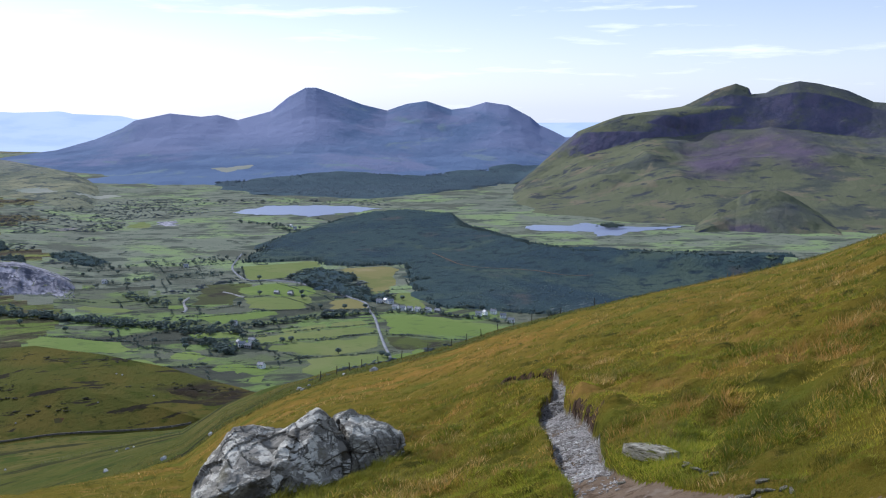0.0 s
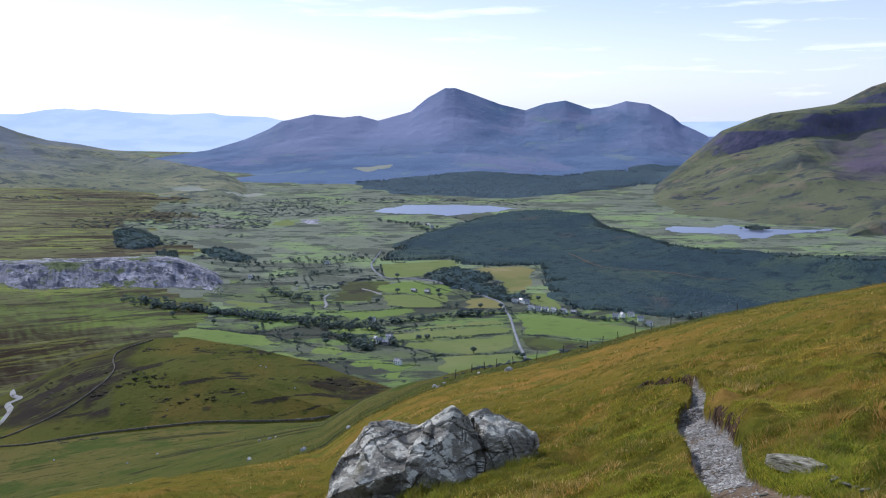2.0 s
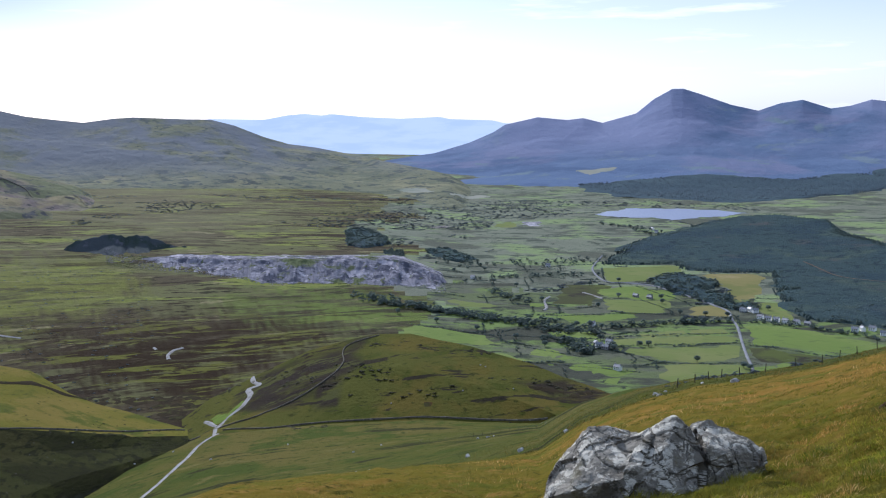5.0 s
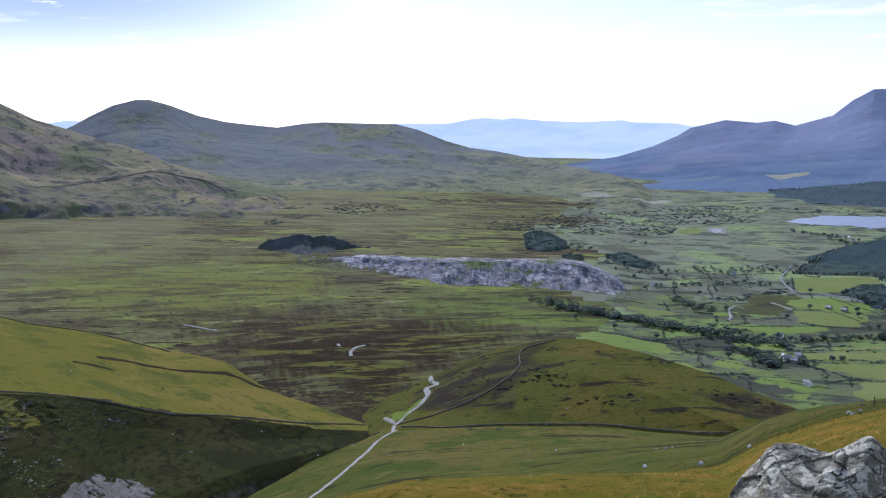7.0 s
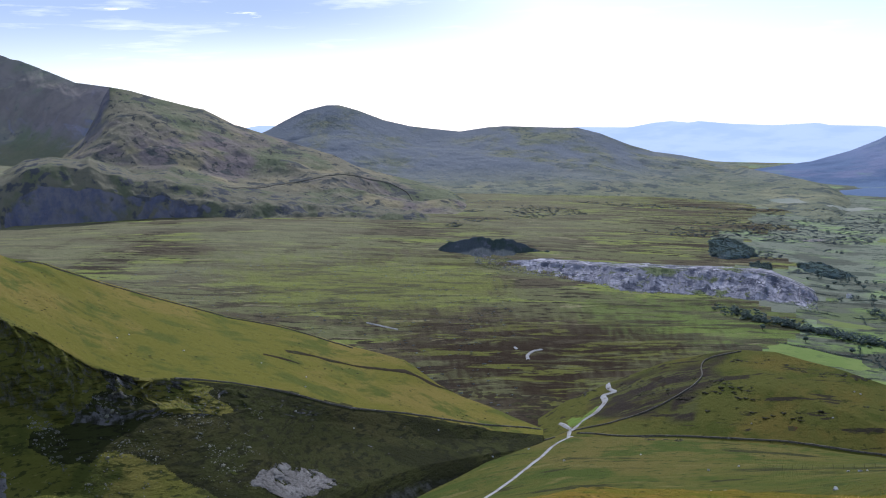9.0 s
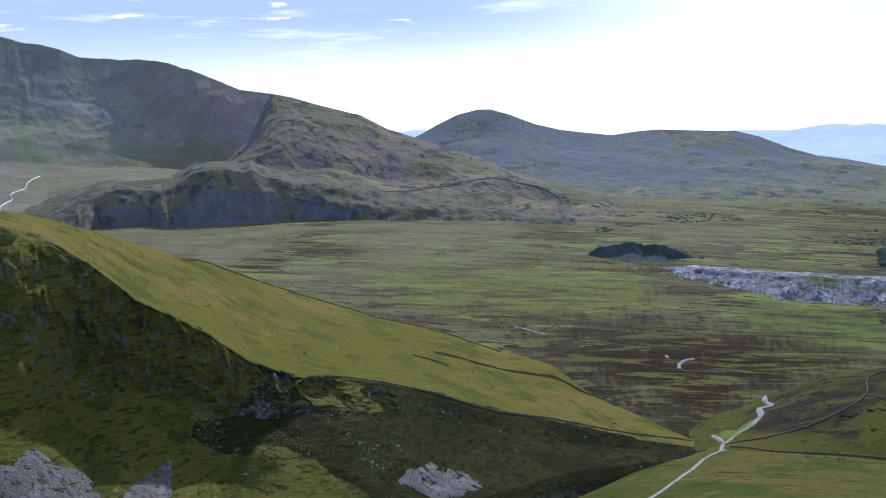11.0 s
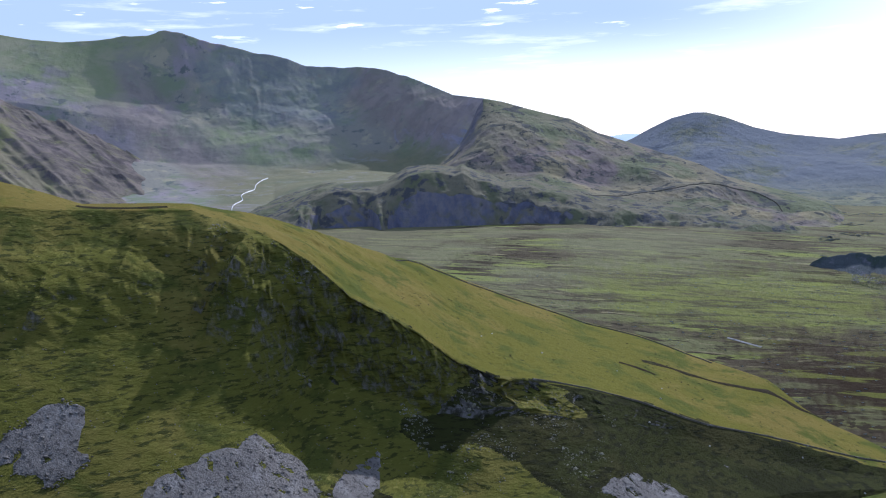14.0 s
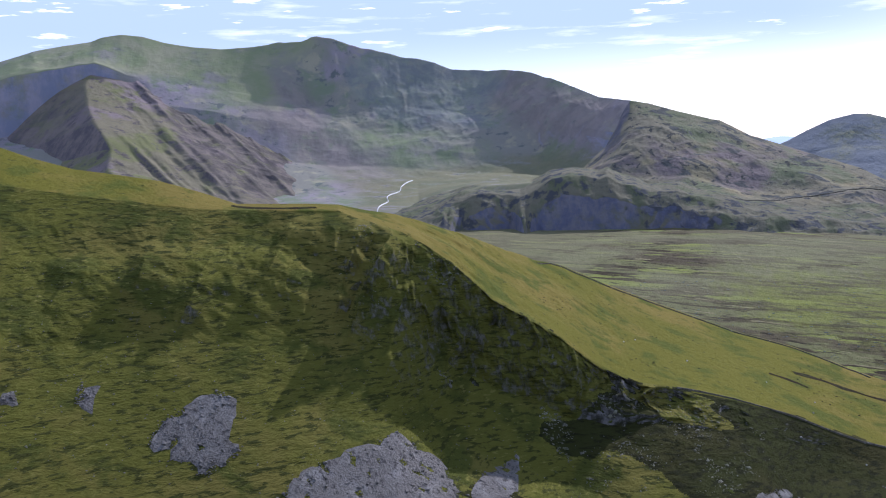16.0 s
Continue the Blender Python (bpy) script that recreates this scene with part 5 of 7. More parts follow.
def tree_of(ob):
    me = ob.data
    return BVHTree.FromPolygons([v.co for v in me.vertices], [p.vertices for p in me.polygons])


LAND = [tree_of(o) for o in SURFACES]


def land_z(x, y):
    best = -400.0
    for t in LAND:
        hit = t.ray_cast(Vector((x, y, 1500)), Vector((0, 0, -1)))[0]
        if hit is not None and hit.z > best:
            best = hit.z
    return best


def part(name, bm, mat, parent=None, label=""):
    """Links a bmesh as one mesh object under a thing or a part."""
    me = bpy.data.meshes.new(name)
    bm.to_mesh(me)
    bm.free()
    me.materials.append(mat)
    ob = new(name, me)
    if parent:
        ob.parent = parent
    return tagged(ob, label)


def flat_mesh(name, verts, faces, mat, smooth=False):
    me = bpy.data.meshes.new(name)
    me.from_pydata(verts, [], faces)
    me.materials.append(mat)
    if smooth:
        me.polygons.foreach_set("use_smooth", np.ones(len(faces), dtype=bool))
    me.update()
    return me


def patch(name, pts, mat, label, category, lift=0.7, cell=14.0, kind="structure", ragged=0.0, level=None, gaps=None):
    """A sheet that lies on the land inside an outline; ragged: metres by which its edge wanders."""
    bm = bmesh.new()
    ring = []
    n = len(pts)
    for k in range(n):
        (x0, y0), (x1, y1) = pts[k], pts[(k + 1) % n]
        m = max(1, int(math.hypot(x1 - x0, y1 - y0) / cell))
        for j in range(m):
            f = j / m
            x, y = x0 + f * (x1 - x0), y0 + f * (y1 - y0)
            if ragged:
                k0 = 0.45 / ragged
                x, y = x + 2 * ragged * noise.fractal((x * k0, y * k0, 3), 0.7, 2.1, 4), y + 2 * ragged * noise.fractal((x * k0, y * k0, 9), 0.7, 2.1, 4)
            ring.append(bm.verts.new((x, y, 0)))
    bm.faces.new(ring)
    bmesh.ops.triangulate(bm, faces=bm.faces[:])
    for _ in range(5):
        long = [e for e in bm.edges if e.calc_length() > cell * 1.6]
        if not long:
            break
        bmesh.ops.subdivide_edges(bm, edges=long, cuts=1)
        bmesh.ops.triangulate(bm, faces=bm.faces[:])
    if gaps is not None:
        bare = [f for f in bm.faces if noise.fractal(f.calc_center_median() * 0.4 / cell, 0.8, 2.1, 4) + 0.5 * noise.noise(f.calc_center_median() * 0.05) > gaps]
        bmesh.ops.delete(bm, geom=bare, context="FACES")
    edge = {v for e in bm.edges if len(e.link_faces) == 1 for v in e.verts}
    for v in bm.verts:
        v.co.z = level if level is not None else land_z(v.co.x, v.co.y) + (-0.1 * lift if v in edge and lift < 5 else lift)
    for f in bm.faces:
        f.normal_update()
        if f.normal.z < 0:
            f.normal_flip()
        f.smooth = True
    return tagged(part(name, bm, mat), label, category, kind=kind)


def smooth_line(pts, step):
    """Points along a curve through pts, about a step apart."""
    out = []
    p = [Vector((*q, 0)) for q in pts]
    p = [p[0] * 2 - p[1]] + p + [p[-1] * 2 - p[-2]]
    for k in range(1, len(p) - 2):
        n = max(1, int((p[k + 1] - p[k]).length / step))
        for j in range(n):
            t = j / n
            out.append(0.5 * (2 * p[k] + (p[k + 1] - p[k - 1]) * t + (2 * p[k - 1] - 5 * p[k] + 4 * p[k + 1] - p[k + 2]) * t * t
                              + (3 * p[k] - p[k - 1] - 3 * p[k + 1] + p[k + 2]) * t ** 3))
    out.append(p[-2])
    return out


def ribbon(name, pts, width, mat, label, category, lift=0.35, step=6.0, waver=0.25, kind="structure"):
    """A road, path or stream that follows the land."""
    line = smooth_line(pts, step)
    verts, faces = [], []
    for k, q in enumerate(line):
        d = (line[min(k + 1, len(line) - 1)] - line[max(k - 1, 0)]).normalized()
        s = Vector((-d.y, d.x, 0))
        w = width * (0.5 + waver * noise.noise((q.x * 0.11, q.y * 0.11, 1)))
        v = width * (0.5 + waver * noise.noise((q.x * 0.11, q.y * 0.11, 5)))
        row = [q + s * w, q + s * w * 0.35, q - s * v * 0.35, q - s * v]
        zs = [land_z(r.x, r.y) for r in row]
        for j, (r, z) in enumerate(zip(row, zs)):
            verts.append((r.x, r.y, z + (lift if j in (1, 2) or lift > 2 else 0.02)))
        if k:
            a = 4 * (k - 1)
            faces += [(a + j, a + j + 1, a + j + 5, a + j + 4) for j in range(3)]
    return tagged(new(name, flat_mesh(name, verts, faces, mat, True)), label, category, kind=kind)


def dry_wall(pts, label, height=0.6, width=0.55, step=2.0):
    """A dry-stone wall with a rough top."""
    line = smooth_line(pts, step)
    verts, faces = [], []
    for k, q in enumerate(line):
        d = (line[min(k + 1, len(line) - 1)] - line[max(k - 1, 0)]).normalized()
        s = Vector((-d.y, d.x, 0))
        z = land_z(q.x, q.y)
        h = height * (1 + 0.28 * noise.noise((q.x * 0.25, q.y * 0.25, 2)) - 0.5 * max(0, noise.noise((q.x * 0.05, q.y * 0.05, 7)) - 0.35))
        for off, up in ((0.62, -0.5), (0.55, 0.45 * h), (0.34, h), (-0.34, h * (1 + 0.1 * random.uniform(-1, 1))), (-0.55, 0.45 * h), (-0.62, -0.5)):
            o = off * width * (1 + 0.2 * random.uniform(-1, 1))
            verts.append((q.x + s.x * o, q.y + s.y * o, z + up))
        if k:
            a = 6 * (k - 1)
            faces += [(a + j, a + j + 1, a + j + 7, a + j + 6) for j in range(5)]
    return tagged(new("stone_wall", flat_mesh("stone_wall", verts, faces, MAT["wall_stone"])), label, "wall", kind="structure")


# ---- lakes ----
patch("water", LAKES[0], MAT["water"], "pale blue valley lake in front of the far mountain", "lake", cell=12, ragged=9, level=WATER)
patch("water", LAKES[1], MAT["water"], "narrow lake with a small wooded island", "lake", cell=12, ragged=7, level=WATER)

# ---- fields of the valley floor ----
FIELDS = [
    ("meadow_pale", [(-311, 1488), (-205, 1549), (-192, 1491), (-221, 1422), (-228, 1387), (-275, 1359)]),
    ("meadow", [(-294, 1299), (-232, 1339), (-183, 1316), (-168, 1269), (-208, 1244), (-264, 1267)]),
    ("meadow_pale", [(-256, 1236), (-208, 1244), (-176, 1262), (-161, 1178), (-208, 1159), (-239, 1175)]),
    ("hay", [(-167, 1468), (-125, 1478), (-67, 1496), (-69, 1398), (-70, 1302), (-83, 1260), (-100, 1291), (-107, 1352), (-126, 1376), (-126, 1406)]),
    ("hay", [(-140, 1164), (-141, 1223), (-131, 1241), (-104, 1222), (-89, 1166)]),
    ("meadow_pale", [(-69, 1252), (-48, 1304), (-32, 1229), (-13, 1155), (-50, 1172), (-61, 1211)]),
    ("meadow", [(-288, 1121), (-208, 1159), (-180, 1155), (-236, 1097), (-258, 1078)]),
    ("meadow", [(-344, 1191), (-323, 1193), (-313, 1159), (-336, 1166)]),
    ("meadow_pale", [(-201, 1031), (-166, 1063), (-85, 1116), (-80, 1085), (-199, 1019)]),
    ("meadow_pale", [(-200, 1013), (-79, 1079), (-73, 1038), (-194, 977)]),
    ("meadow_pale", [(-189, 969), (-72, 1030), (-61, 961), (-133, 935), (-160, 945)]),
    ("meadow_pale", [(-135, 928), (-60, 950), (-53, 926), (-46, 884), (-116, 858), (-126, 888)]),
    ("meadow", [(-72, 1120), (-56, 1131), (-3, 1115), (55, 1080), (70, 1059), (48, 1023), (-57, 1029)]),
    ("rushes", [(-60, 1020), (-2, 1007), (20, 990), (-5, 959), (-26, 976), (-42, 957), (-53, 966)]),
    ("meadow", [(-51, 938), (-25, 971), (9, 951), (3, 900), (-45, 890)]),
    ("meadow", [(-280, 1039), (-224, 1052), (-212, 1013), (-265, 1007)]),
    ("meadow", [(-280, 955), (-253, 959), (-217, 927), (-225, 914), (-266, 924)]),
    ("meadow", [(-250, 893), (-196, 903), (-150, 887), (-157, 868), (-206, 875)]),
    ("meadow", [(-181, 857), (-157, 863), (-158, 842), (-172, 839)]),
    ("rushes", [(-330, 1330), (-262, 1345), (-262, 1285), (-262, 1190), (-310, 1195), (-318, 1240)]),
    ("meadow", [(-430, 1010), (-340, 1000), (-300, 965), (-360, 950), (-440, 970)]),
    ("meadow", [(-340, 935), (-285, 925), (-255, 900), (-300, 885), (-350, 900)]),
    ("meadow_pale", [(-460, 1180), (-400, 1175), (-365, 1150), (-420, 1140)]),
    ("meadow_pale", [(-656, 1996), (-646, 2103), (-596, 1998), (-616, 1947)]),
    ("hay_far", [(-1185, 2664), (-1115, 2690), (-1020, 2605), (-1109, 2592)]),
    ("hay_far", [(-984, 2576), (-939, 2750), (-892, 2698), (-943, 2555)]),
    ("hay_far", [(-805, 3376), (-676, 3450), (-661, 3401), (-734, 3304)]),
]
FIELD_LABELS = {"meadow": "bright green grazed field on the valley floor", "meadow_pale": "pale green mown field between low hedges", "hay": "dry straw-coloured hay field", "hay_far": "pale mown field on the far slope", "rushes": "rough brownish field full of rushes"}
for kind_of, pts in FIELDS:
    patch("field", pts, MAT[kind_of], FIELD_LABELS[kind_of], "field", ragged=5, lift=0.4)

# ---- roads, tracks and streams ----
ribbon("road", [(-88, 1153), (-80, 1120), (-69, 1040), (-60, 980), (-52, 934), (-50, 890)], 3.2, MAT["tarmac"], "straight grey farm road between fields", "road", lift=1.2, waver=0.05)
ribbon("road", [(-339, 1625), (-325, 1486), (-299, 1406), (-276, 1364), (-252, 1364), (-210, 1349), (-164, 1299), (-103, 1215), (-92, 1176), (-88, 1153)], 3.4, MAT["tarmac"], "narrow grey valley road", "road", lift=1.2)
ribbon("road", [(-328, 1237), (-328, 1211), (-313, 1166), (-312, 1146)], 3.6, MAT["track"], "pale stony farm track", "track", lift=1.2)
ribbon("road", [(-292, 1275), (-279, 1264), (-257, 1240)], 3.4, MAT["track"], "pale stony farm track", "track", lift=1.2)
ribbon("track", [(-18, 1596), (14, 1514), (40, 1470), (82, 1448), (138, 1420), (176, 1386), (216, 1380)], 2.2, MAT["trodden_earth"], "pale forest track through conifers", "track", lift=4.2)
ribbon("path", [(-150, 180), (-187, 221), (-199, 244), (-212, 273), (-228, 308), (-238, 330), (-243, 349), (-252, 360), (-261, 374)], 1.7, MAT["track"], "pale stony footpath down the grass slope", "path", lift=0.25, step=3)
ribbon("path", [(-261, 374), (-264, 389), (-262, 398), (-266, 413), (-274, 423), (-268, 425), (-278, 434), (-284, 445), (-296, 466)], 2.7, MAT["track"], "pale worn footpath beyond the wall gap", "path", lift=0.4, step=3, waver=0.5)
ribbon("path", [(-264, 380), (-271, 386), (-281, 394)], 1.8, MAT["track"], "short pale side path", "path", lift=0.4, step=3)
ribbon("stream", [(-2380, 607), (-2406, 624), (-2500, 655), (-2575, 700), (-2660, 722), (-2726, 775), (-2830, 815), (-2933, 880)], 2.0, MAT["stream"], "thin white mountain stream in its bed", "stream", lift=2.0, step=20, waver=0.8)
ribbon("track", [(-593, 778), (-604, 791), (-610, 809), (-607, 820)], 4.0, MAT["track"], "pale bend of a moorland track", "track", lift=0.8, waver=0.4)
ribbon("track", [(-625, 802), (-633, 807)], 3.5, MAT["track"], "short pale stretch of moorland track", "track", lift=0.8)
ribbon("track", [(-836, 782), (-786, 785)], 3.5, MAT["track"], "short pale stretch of moorland track", "track", lift=0.8)
patch("turf", [(-288, 402), (-267, 396), (-270, 413), (-270, 419), (-264, 411), (-262, 399), (-262, 382), (-272, 387)], MAT["bright_turf"], "bright green cropped turf beside the path", "grass", lift=0.25, cell=4, ragged=2)
patch("quarry", [(-613, 2076), (-575, 2111), (-547, 2011), (-577, 1994)], MAT["slate_waste"], "small pale quarry floor", "quarry", ragged=8)
patch("quarry", [(-776, 1917), (-751, 1984), (-734, 1928), (-750, 1882)], MAT["scree"], "small pale patch of bare stone", "quarry", ragged=8)

# ---- dry-stone walls ----
dry_wall([(-322, 200), (-320, 211), (-317, 223), (-312, 239), (-304, 259), (-300, 270), (-286, 305), (-275, 330), (-264, 366)], "dark dry-stone wall along the foot of the green ridge")
dry_wall([(-252, 367), (-229, 365), (-200, 376), (-163, 387), (-139, 391), (-106, 396)], "dark dry-stone wall below the grassy spur")
dry_wall([(-258, 373), (-244, 379), (-234, 389), (-226, 403), (-223, 421), (-225, 437), (-232, 450), (-235, 460), (-232, 468), (-223, 477)], "dry-stone wall climbing the grassy spur")
dry_wall([(-math.sin(radians(a)) * (d - 5), math.cos(radians(a)) * (d - 5)) for a, d, z in CRAG_CREST if 46 < a < 67], "dark dry-stone wall along the top of the ridge", 0.5, 0.5)
dry_wall([(-1870, 1285), (-1894, 1417), (-1855, 1542), (-1838, 1682), (-1782, 1796), (-1644, 1730)], "far boundary wall on the mountain shoulder", 1.8, 1.8, 12)

# ---- heather, bracken and peat on the slopes ----
HEATH = [[(-602, 659), (-551, 669), (-500, 700), (-440, 660), (-474, 632), (-507, 630)], [(-130, 424), (-116, 438), (-95, 437), (-80, 425), (-97, 415), (-115, 418)],
         [(-520, 620), (-470, 610), (-430, 590), (-400, 560), (-450, 560), (-500, 590)], [(-440, 520), (-400, 530), (-340, 520), (-350, 495), (-410, 490)],
         [(-246, 410), (-236, 418), (-240, 436), (-250, 450), (-262, 450), (-254, 430)]]
for pts in HEATH:
    patch("heather", pts, MAT["heath"], "dark brown heather on the slope", "heather", lift=0.2, cell=4, ragged=6, kind="stuff", gaps=0.12)
patch("bracken", [(-181, 396), (-170, 404), (-157, 399), (-168, 392)], MAT["bracken"], "rusty bracken on the grassy spur", "bracken", lift=0.2, cell=2.5, ragged=2.5, kind="stuff", gaps=0.1)
for pts, w in (([(-367, 276), (-362, 282), (-354, 287)], 5), ([(-376, 296), (-368, 315), (-351, 328), (-334, 346), (-318, 360)], 5), ([(-404, 44), (-396, 59), (-396, 77)], 5)):
    ribbon("peat_bank", pts, w, MAT["heath"], "dark eroded peat bank in the grass", "peat bank", lift=0.35, step=2, waver=0.7)

# ---- screes under the crag ----
SCREES = [[(-315, 27), (-311, 19), (-304, 8), (-299, 5), (-296, 6), (-297, 12), (-293, 10), (-293, 15), (-289, 17), (-289, 21), (-292, 26), (-298, 34), (-296, 27), (-302, 29), (-311, 32)],
          [(-308, 84), (-298, 70), (-295, 60), (-289, 49), (-283, 42), (-274, 35), (-272, 56), (-270, 86), (-280, 93), (-288, 99), (-302, 97)],
          [(-313, 130), (-302, 113), (-289, 102), (-270, 90), (-272, 107), (-295, 120)],
          [(-319, -14), (-310, -16), (-309, -13), (-315, -9), (-315, -13)], [(-272, 210), (-262, 188), (-253, 200), (-257, 224), (-268, 223)], [(-309, -36), (-310, -32), (-307, -32), (-306, -36)]]


def shrunk(pts, k):
    cx, cy = sum(p[0] for p in pts) / len(pts), sum(p[1] for p in pts) / len(pts)
    return [(cx + k * (x - cx), cy + k * (y - cy)) for x, y in pts]


for pts in SCREES:
    patch("scree", pts, MAT["scree"], "grey fan of broken scree on the grass", "scree", lift=0.3, cell=1.6, ragged=1.6, kind="stuff", gaps=0.62)

# ---- woods, hedges and trees ----
rng = np.random.default_rng(11)


def inside(pts, x, y):
    """Which of the places lie inside an outline."""
    n, hit = len(pts), np.zeros(len(x), dtype=bool)
    for k in range(n):
        (x0, y0), (x1, y1) = pts[k], pts[(k + 1) % n]
        if y0 != y1:
            hit ^= ((y0 > y) != (y1 > y)) & (x < (x1 - x0) * (y - y0) / (y1 - y0) + x0)
    return hit


def joined(name, mat, shapes, xyz, size, turn, pick, label, category):
    """One mesh of many small plants; shapes: (verts, tris) of size one."""
    verts, tris, base = [], [], 0
    for s, (v, f) in enumerate(shapes):
        k = np.flatnonzero(pick == s)
        if not len(k):
            continue
        c, sn = np.cos(turn[k])[:, None], np.sin(turn[k])[:, None]
        sx, sz = size[k, 0][:, None], size[k, 1][:, None]
        w = np.stack([(v[:, 0] * c - v[:, 1] * sn) * sx, (v[:, 0] * sn + v[:, 1] * c) * sx, v[:, 2] * sz], -1) + xyz[k][:, None, :]
        verts.append(w.reshape(-1, 3))
        tris.append((f[None] + (base + np.arange(len(k)) * len(v))[:, None, None]).reshape(-1, 3))
        base += len(k) * len(v)
    verts, tris = np.concatenate(verts), np.concatenate(tris)
    me = bpy.data.meshes.new(name)
    me.vertices.add(len(verts))
    me.vertices.foreach_set("co", verts.reshape(-1).astype(np.float32))
    me.loops.add(tris.size)
    me.loops.foreach_set("vertex_index", tris.reshape(-1).astype(np.int32))
    me.polygons.add(len(tris))
    me.polygons.foreach_set("loop_start", np.arange(0, tris.size, 3, dtype=np.int32))
    me.materials.append(mat)
    me.update(calc_edges=True)
    return tagged(new(name, me), label, category, kind="stuff")


def conifer_shape(r, tiers=2, sides=4):
    v, f = [], []
    for t in range(tiers):
        z0, z1, w = 0.08 + 0.40 * t, 0.08 + 0.40 * t + 0.52, 0.36 * (1 - 0.34 * t)
        a = len(v)
        for k in range(sides):
            q = 2 * math.pi * k / sides + t
            v.append((math.cos(q) * w * r.uniform(0.75, 1.2), math.sin(q) * w * r.uniform(0.75, 1.2), z0 + r.uniform(-0.04, 0.04)))
        v.append((r.uniform(-0.02, 0.02), 0, min(z1, 1.0)))
        f += [(a + k, a + (k + 1) % sides, a + sides) for k in range(sides)]
    return np.array(v), np.array(f)


def crown_shape(r, clumps=26, low=0.18):
    """A leafy crown of many small ragged clumps, on a height of one."""
    v, f = [], []
    for _ in range(clumps):
        d = r.normal(size=3)
        d /= np.linalg.norm(d)
        rad = r.uniform(0.55, 1.0)
        c = np.array([d[0] * 0.36 * rad, d[1] * 0.36 * rad, low + (1 - low) * (0.5 + 0.42 * d[2] * rad)])
        s, a = r.uniform(0.09, 0.17), len(v)
        for k in range(5):
            q = 2 * math.pi * k / 5 + r.uniform(0, 0.5)
            v.append(tuple(c + s * np.array([math.cos(q) * r.uniform(0.7, 1.3), math.sin(q) * r.uniform(0.7, 1.3), r.uniform(-0.45, 0.25)])))
        v.append(tuple(c + s * np.array([r.uniform(-0.3, 0.3), r.uniform(-0.3, 0.3), r.uniform(0.5, 1.0)])))
        v.append(tuple(c - s * np.array([0, 0, r.uniform(0.4, 0.8)])))
        f += [(a + k, a + (k + 1) % 5, a + 5) for k in range(5)] + [(a + (k + 1) % 5, a + k, a + 6) for k in range(5)]
    return np.array(v), np.array(f)


CONIFERS = [conifer_shape(rng) for _ in range(5)]
CROWNS = [crown_shape(rng, 15, 0.02) for _ in range(6)]


def plant(name, mat, shapes, x, y, wide, tall, label, category, sink=0.3):
    z = np.array([land_z(a, b) for a, b in zip(x, y)]) - sink
    n = len(x)
    k = rng.uniform(0.7, 1.3, n)
    return joined(name, mat, shapes, np.stack([x, y, z], -1), np.stack([wide * k, tall * k * rng.uniform(0.85, 1.15, n)], -1), rng.uniform(0, 6.28, n), rng.integers(0, len(shapes), n), label, category)


def fill(outline, count, holes=()):
    a = np.array(outline)
    x, y = rng.uniform(a[:, 0].min(), a[:, 0].max(), count), rng.uniform(a[:, 1].min(), a[:, 1].max(), count)
    ok = inside(outline, x, y)
    for h in holes:
        ok &= ~inside(h, x, y)
    return x[ok], y[ok]


def along(pts, gap, spread):
    line = smooth_line(pts, gap)
    x, y = np.array([q.x for q in line]), np.array([q.y for q in line])
    return x + rng.normal(0, spread, len(x)), y + rng.normal(0, spread, len(y))


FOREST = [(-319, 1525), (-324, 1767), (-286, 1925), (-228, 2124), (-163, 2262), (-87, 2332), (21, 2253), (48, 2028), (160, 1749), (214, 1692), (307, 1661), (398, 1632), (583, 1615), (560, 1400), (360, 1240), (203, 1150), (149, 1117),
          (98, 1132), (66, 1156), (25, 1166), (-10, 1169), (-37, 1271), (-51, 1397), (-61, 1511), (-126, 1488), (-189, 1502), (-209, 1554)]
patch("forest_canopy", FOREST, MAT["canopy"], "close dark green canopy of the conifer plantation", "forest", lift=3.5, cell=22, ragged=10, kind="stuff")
fx, fy = fill(FOREST, 88000)
keep = np.ones(len(fx), dtype=bool)
for q in smooth_line([(-18, 1596), (14, 1514), (40, 1470), (82, 1448), (138, 1420), (176, 1386), (216, 1380)], 8):
    keep &= np.hypot(fx - q.x, (fy - q.y) * 0.5) > 3.2
thin = np.array([noise.noise((a * 0.004, b * 0.004, 4)) for a, b in zip(fx, fy)])
keep &= rng.uniform(-0.5, 1.4, len(fx)) > thin
broad = thin > 0.12
front = fy < 1480 + 0 * fx
plant("conifer_forest", MAT["conifer"], CONIFERS, fx[keep & ~(broad & front)], fy[keep & ~(broad & front)], 6.5, 3.9, "dense dark green conifer plantation on the low hill", "forest")
plant("mixed_wood", MAT["leaf"], CROWNS, fx[keep & broad & front], fy[keep & broad & front], 6.5, 3.9, "mixed broadleaf wood on the hill's flank", "forest")

# far plantation along the foot of the blue mountain
FAR_WOOD = [(-520, 2760), (-380, 2700), (-250, 2640), (-120, 2720), (60, 2900), (200, 3100), (560, 3500), (300, 3560), (-60, 3300), (-420, 3250), (-760, 3100)]
patch("forest_canopy", FAR_WOOD, MAT["hazed_canopy"], "far dark canopy at the mountain's foot", "forest", lift=2.6, cell=40, ragged=26, kind="stuff")
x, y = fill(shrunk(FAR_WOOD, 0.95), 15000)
plant("conifer_forest", MAT["hazed_conifer"], CONIFERS, x, y, 9, 4.2, "far dark conifer belt at the mountain's foot", "forest")

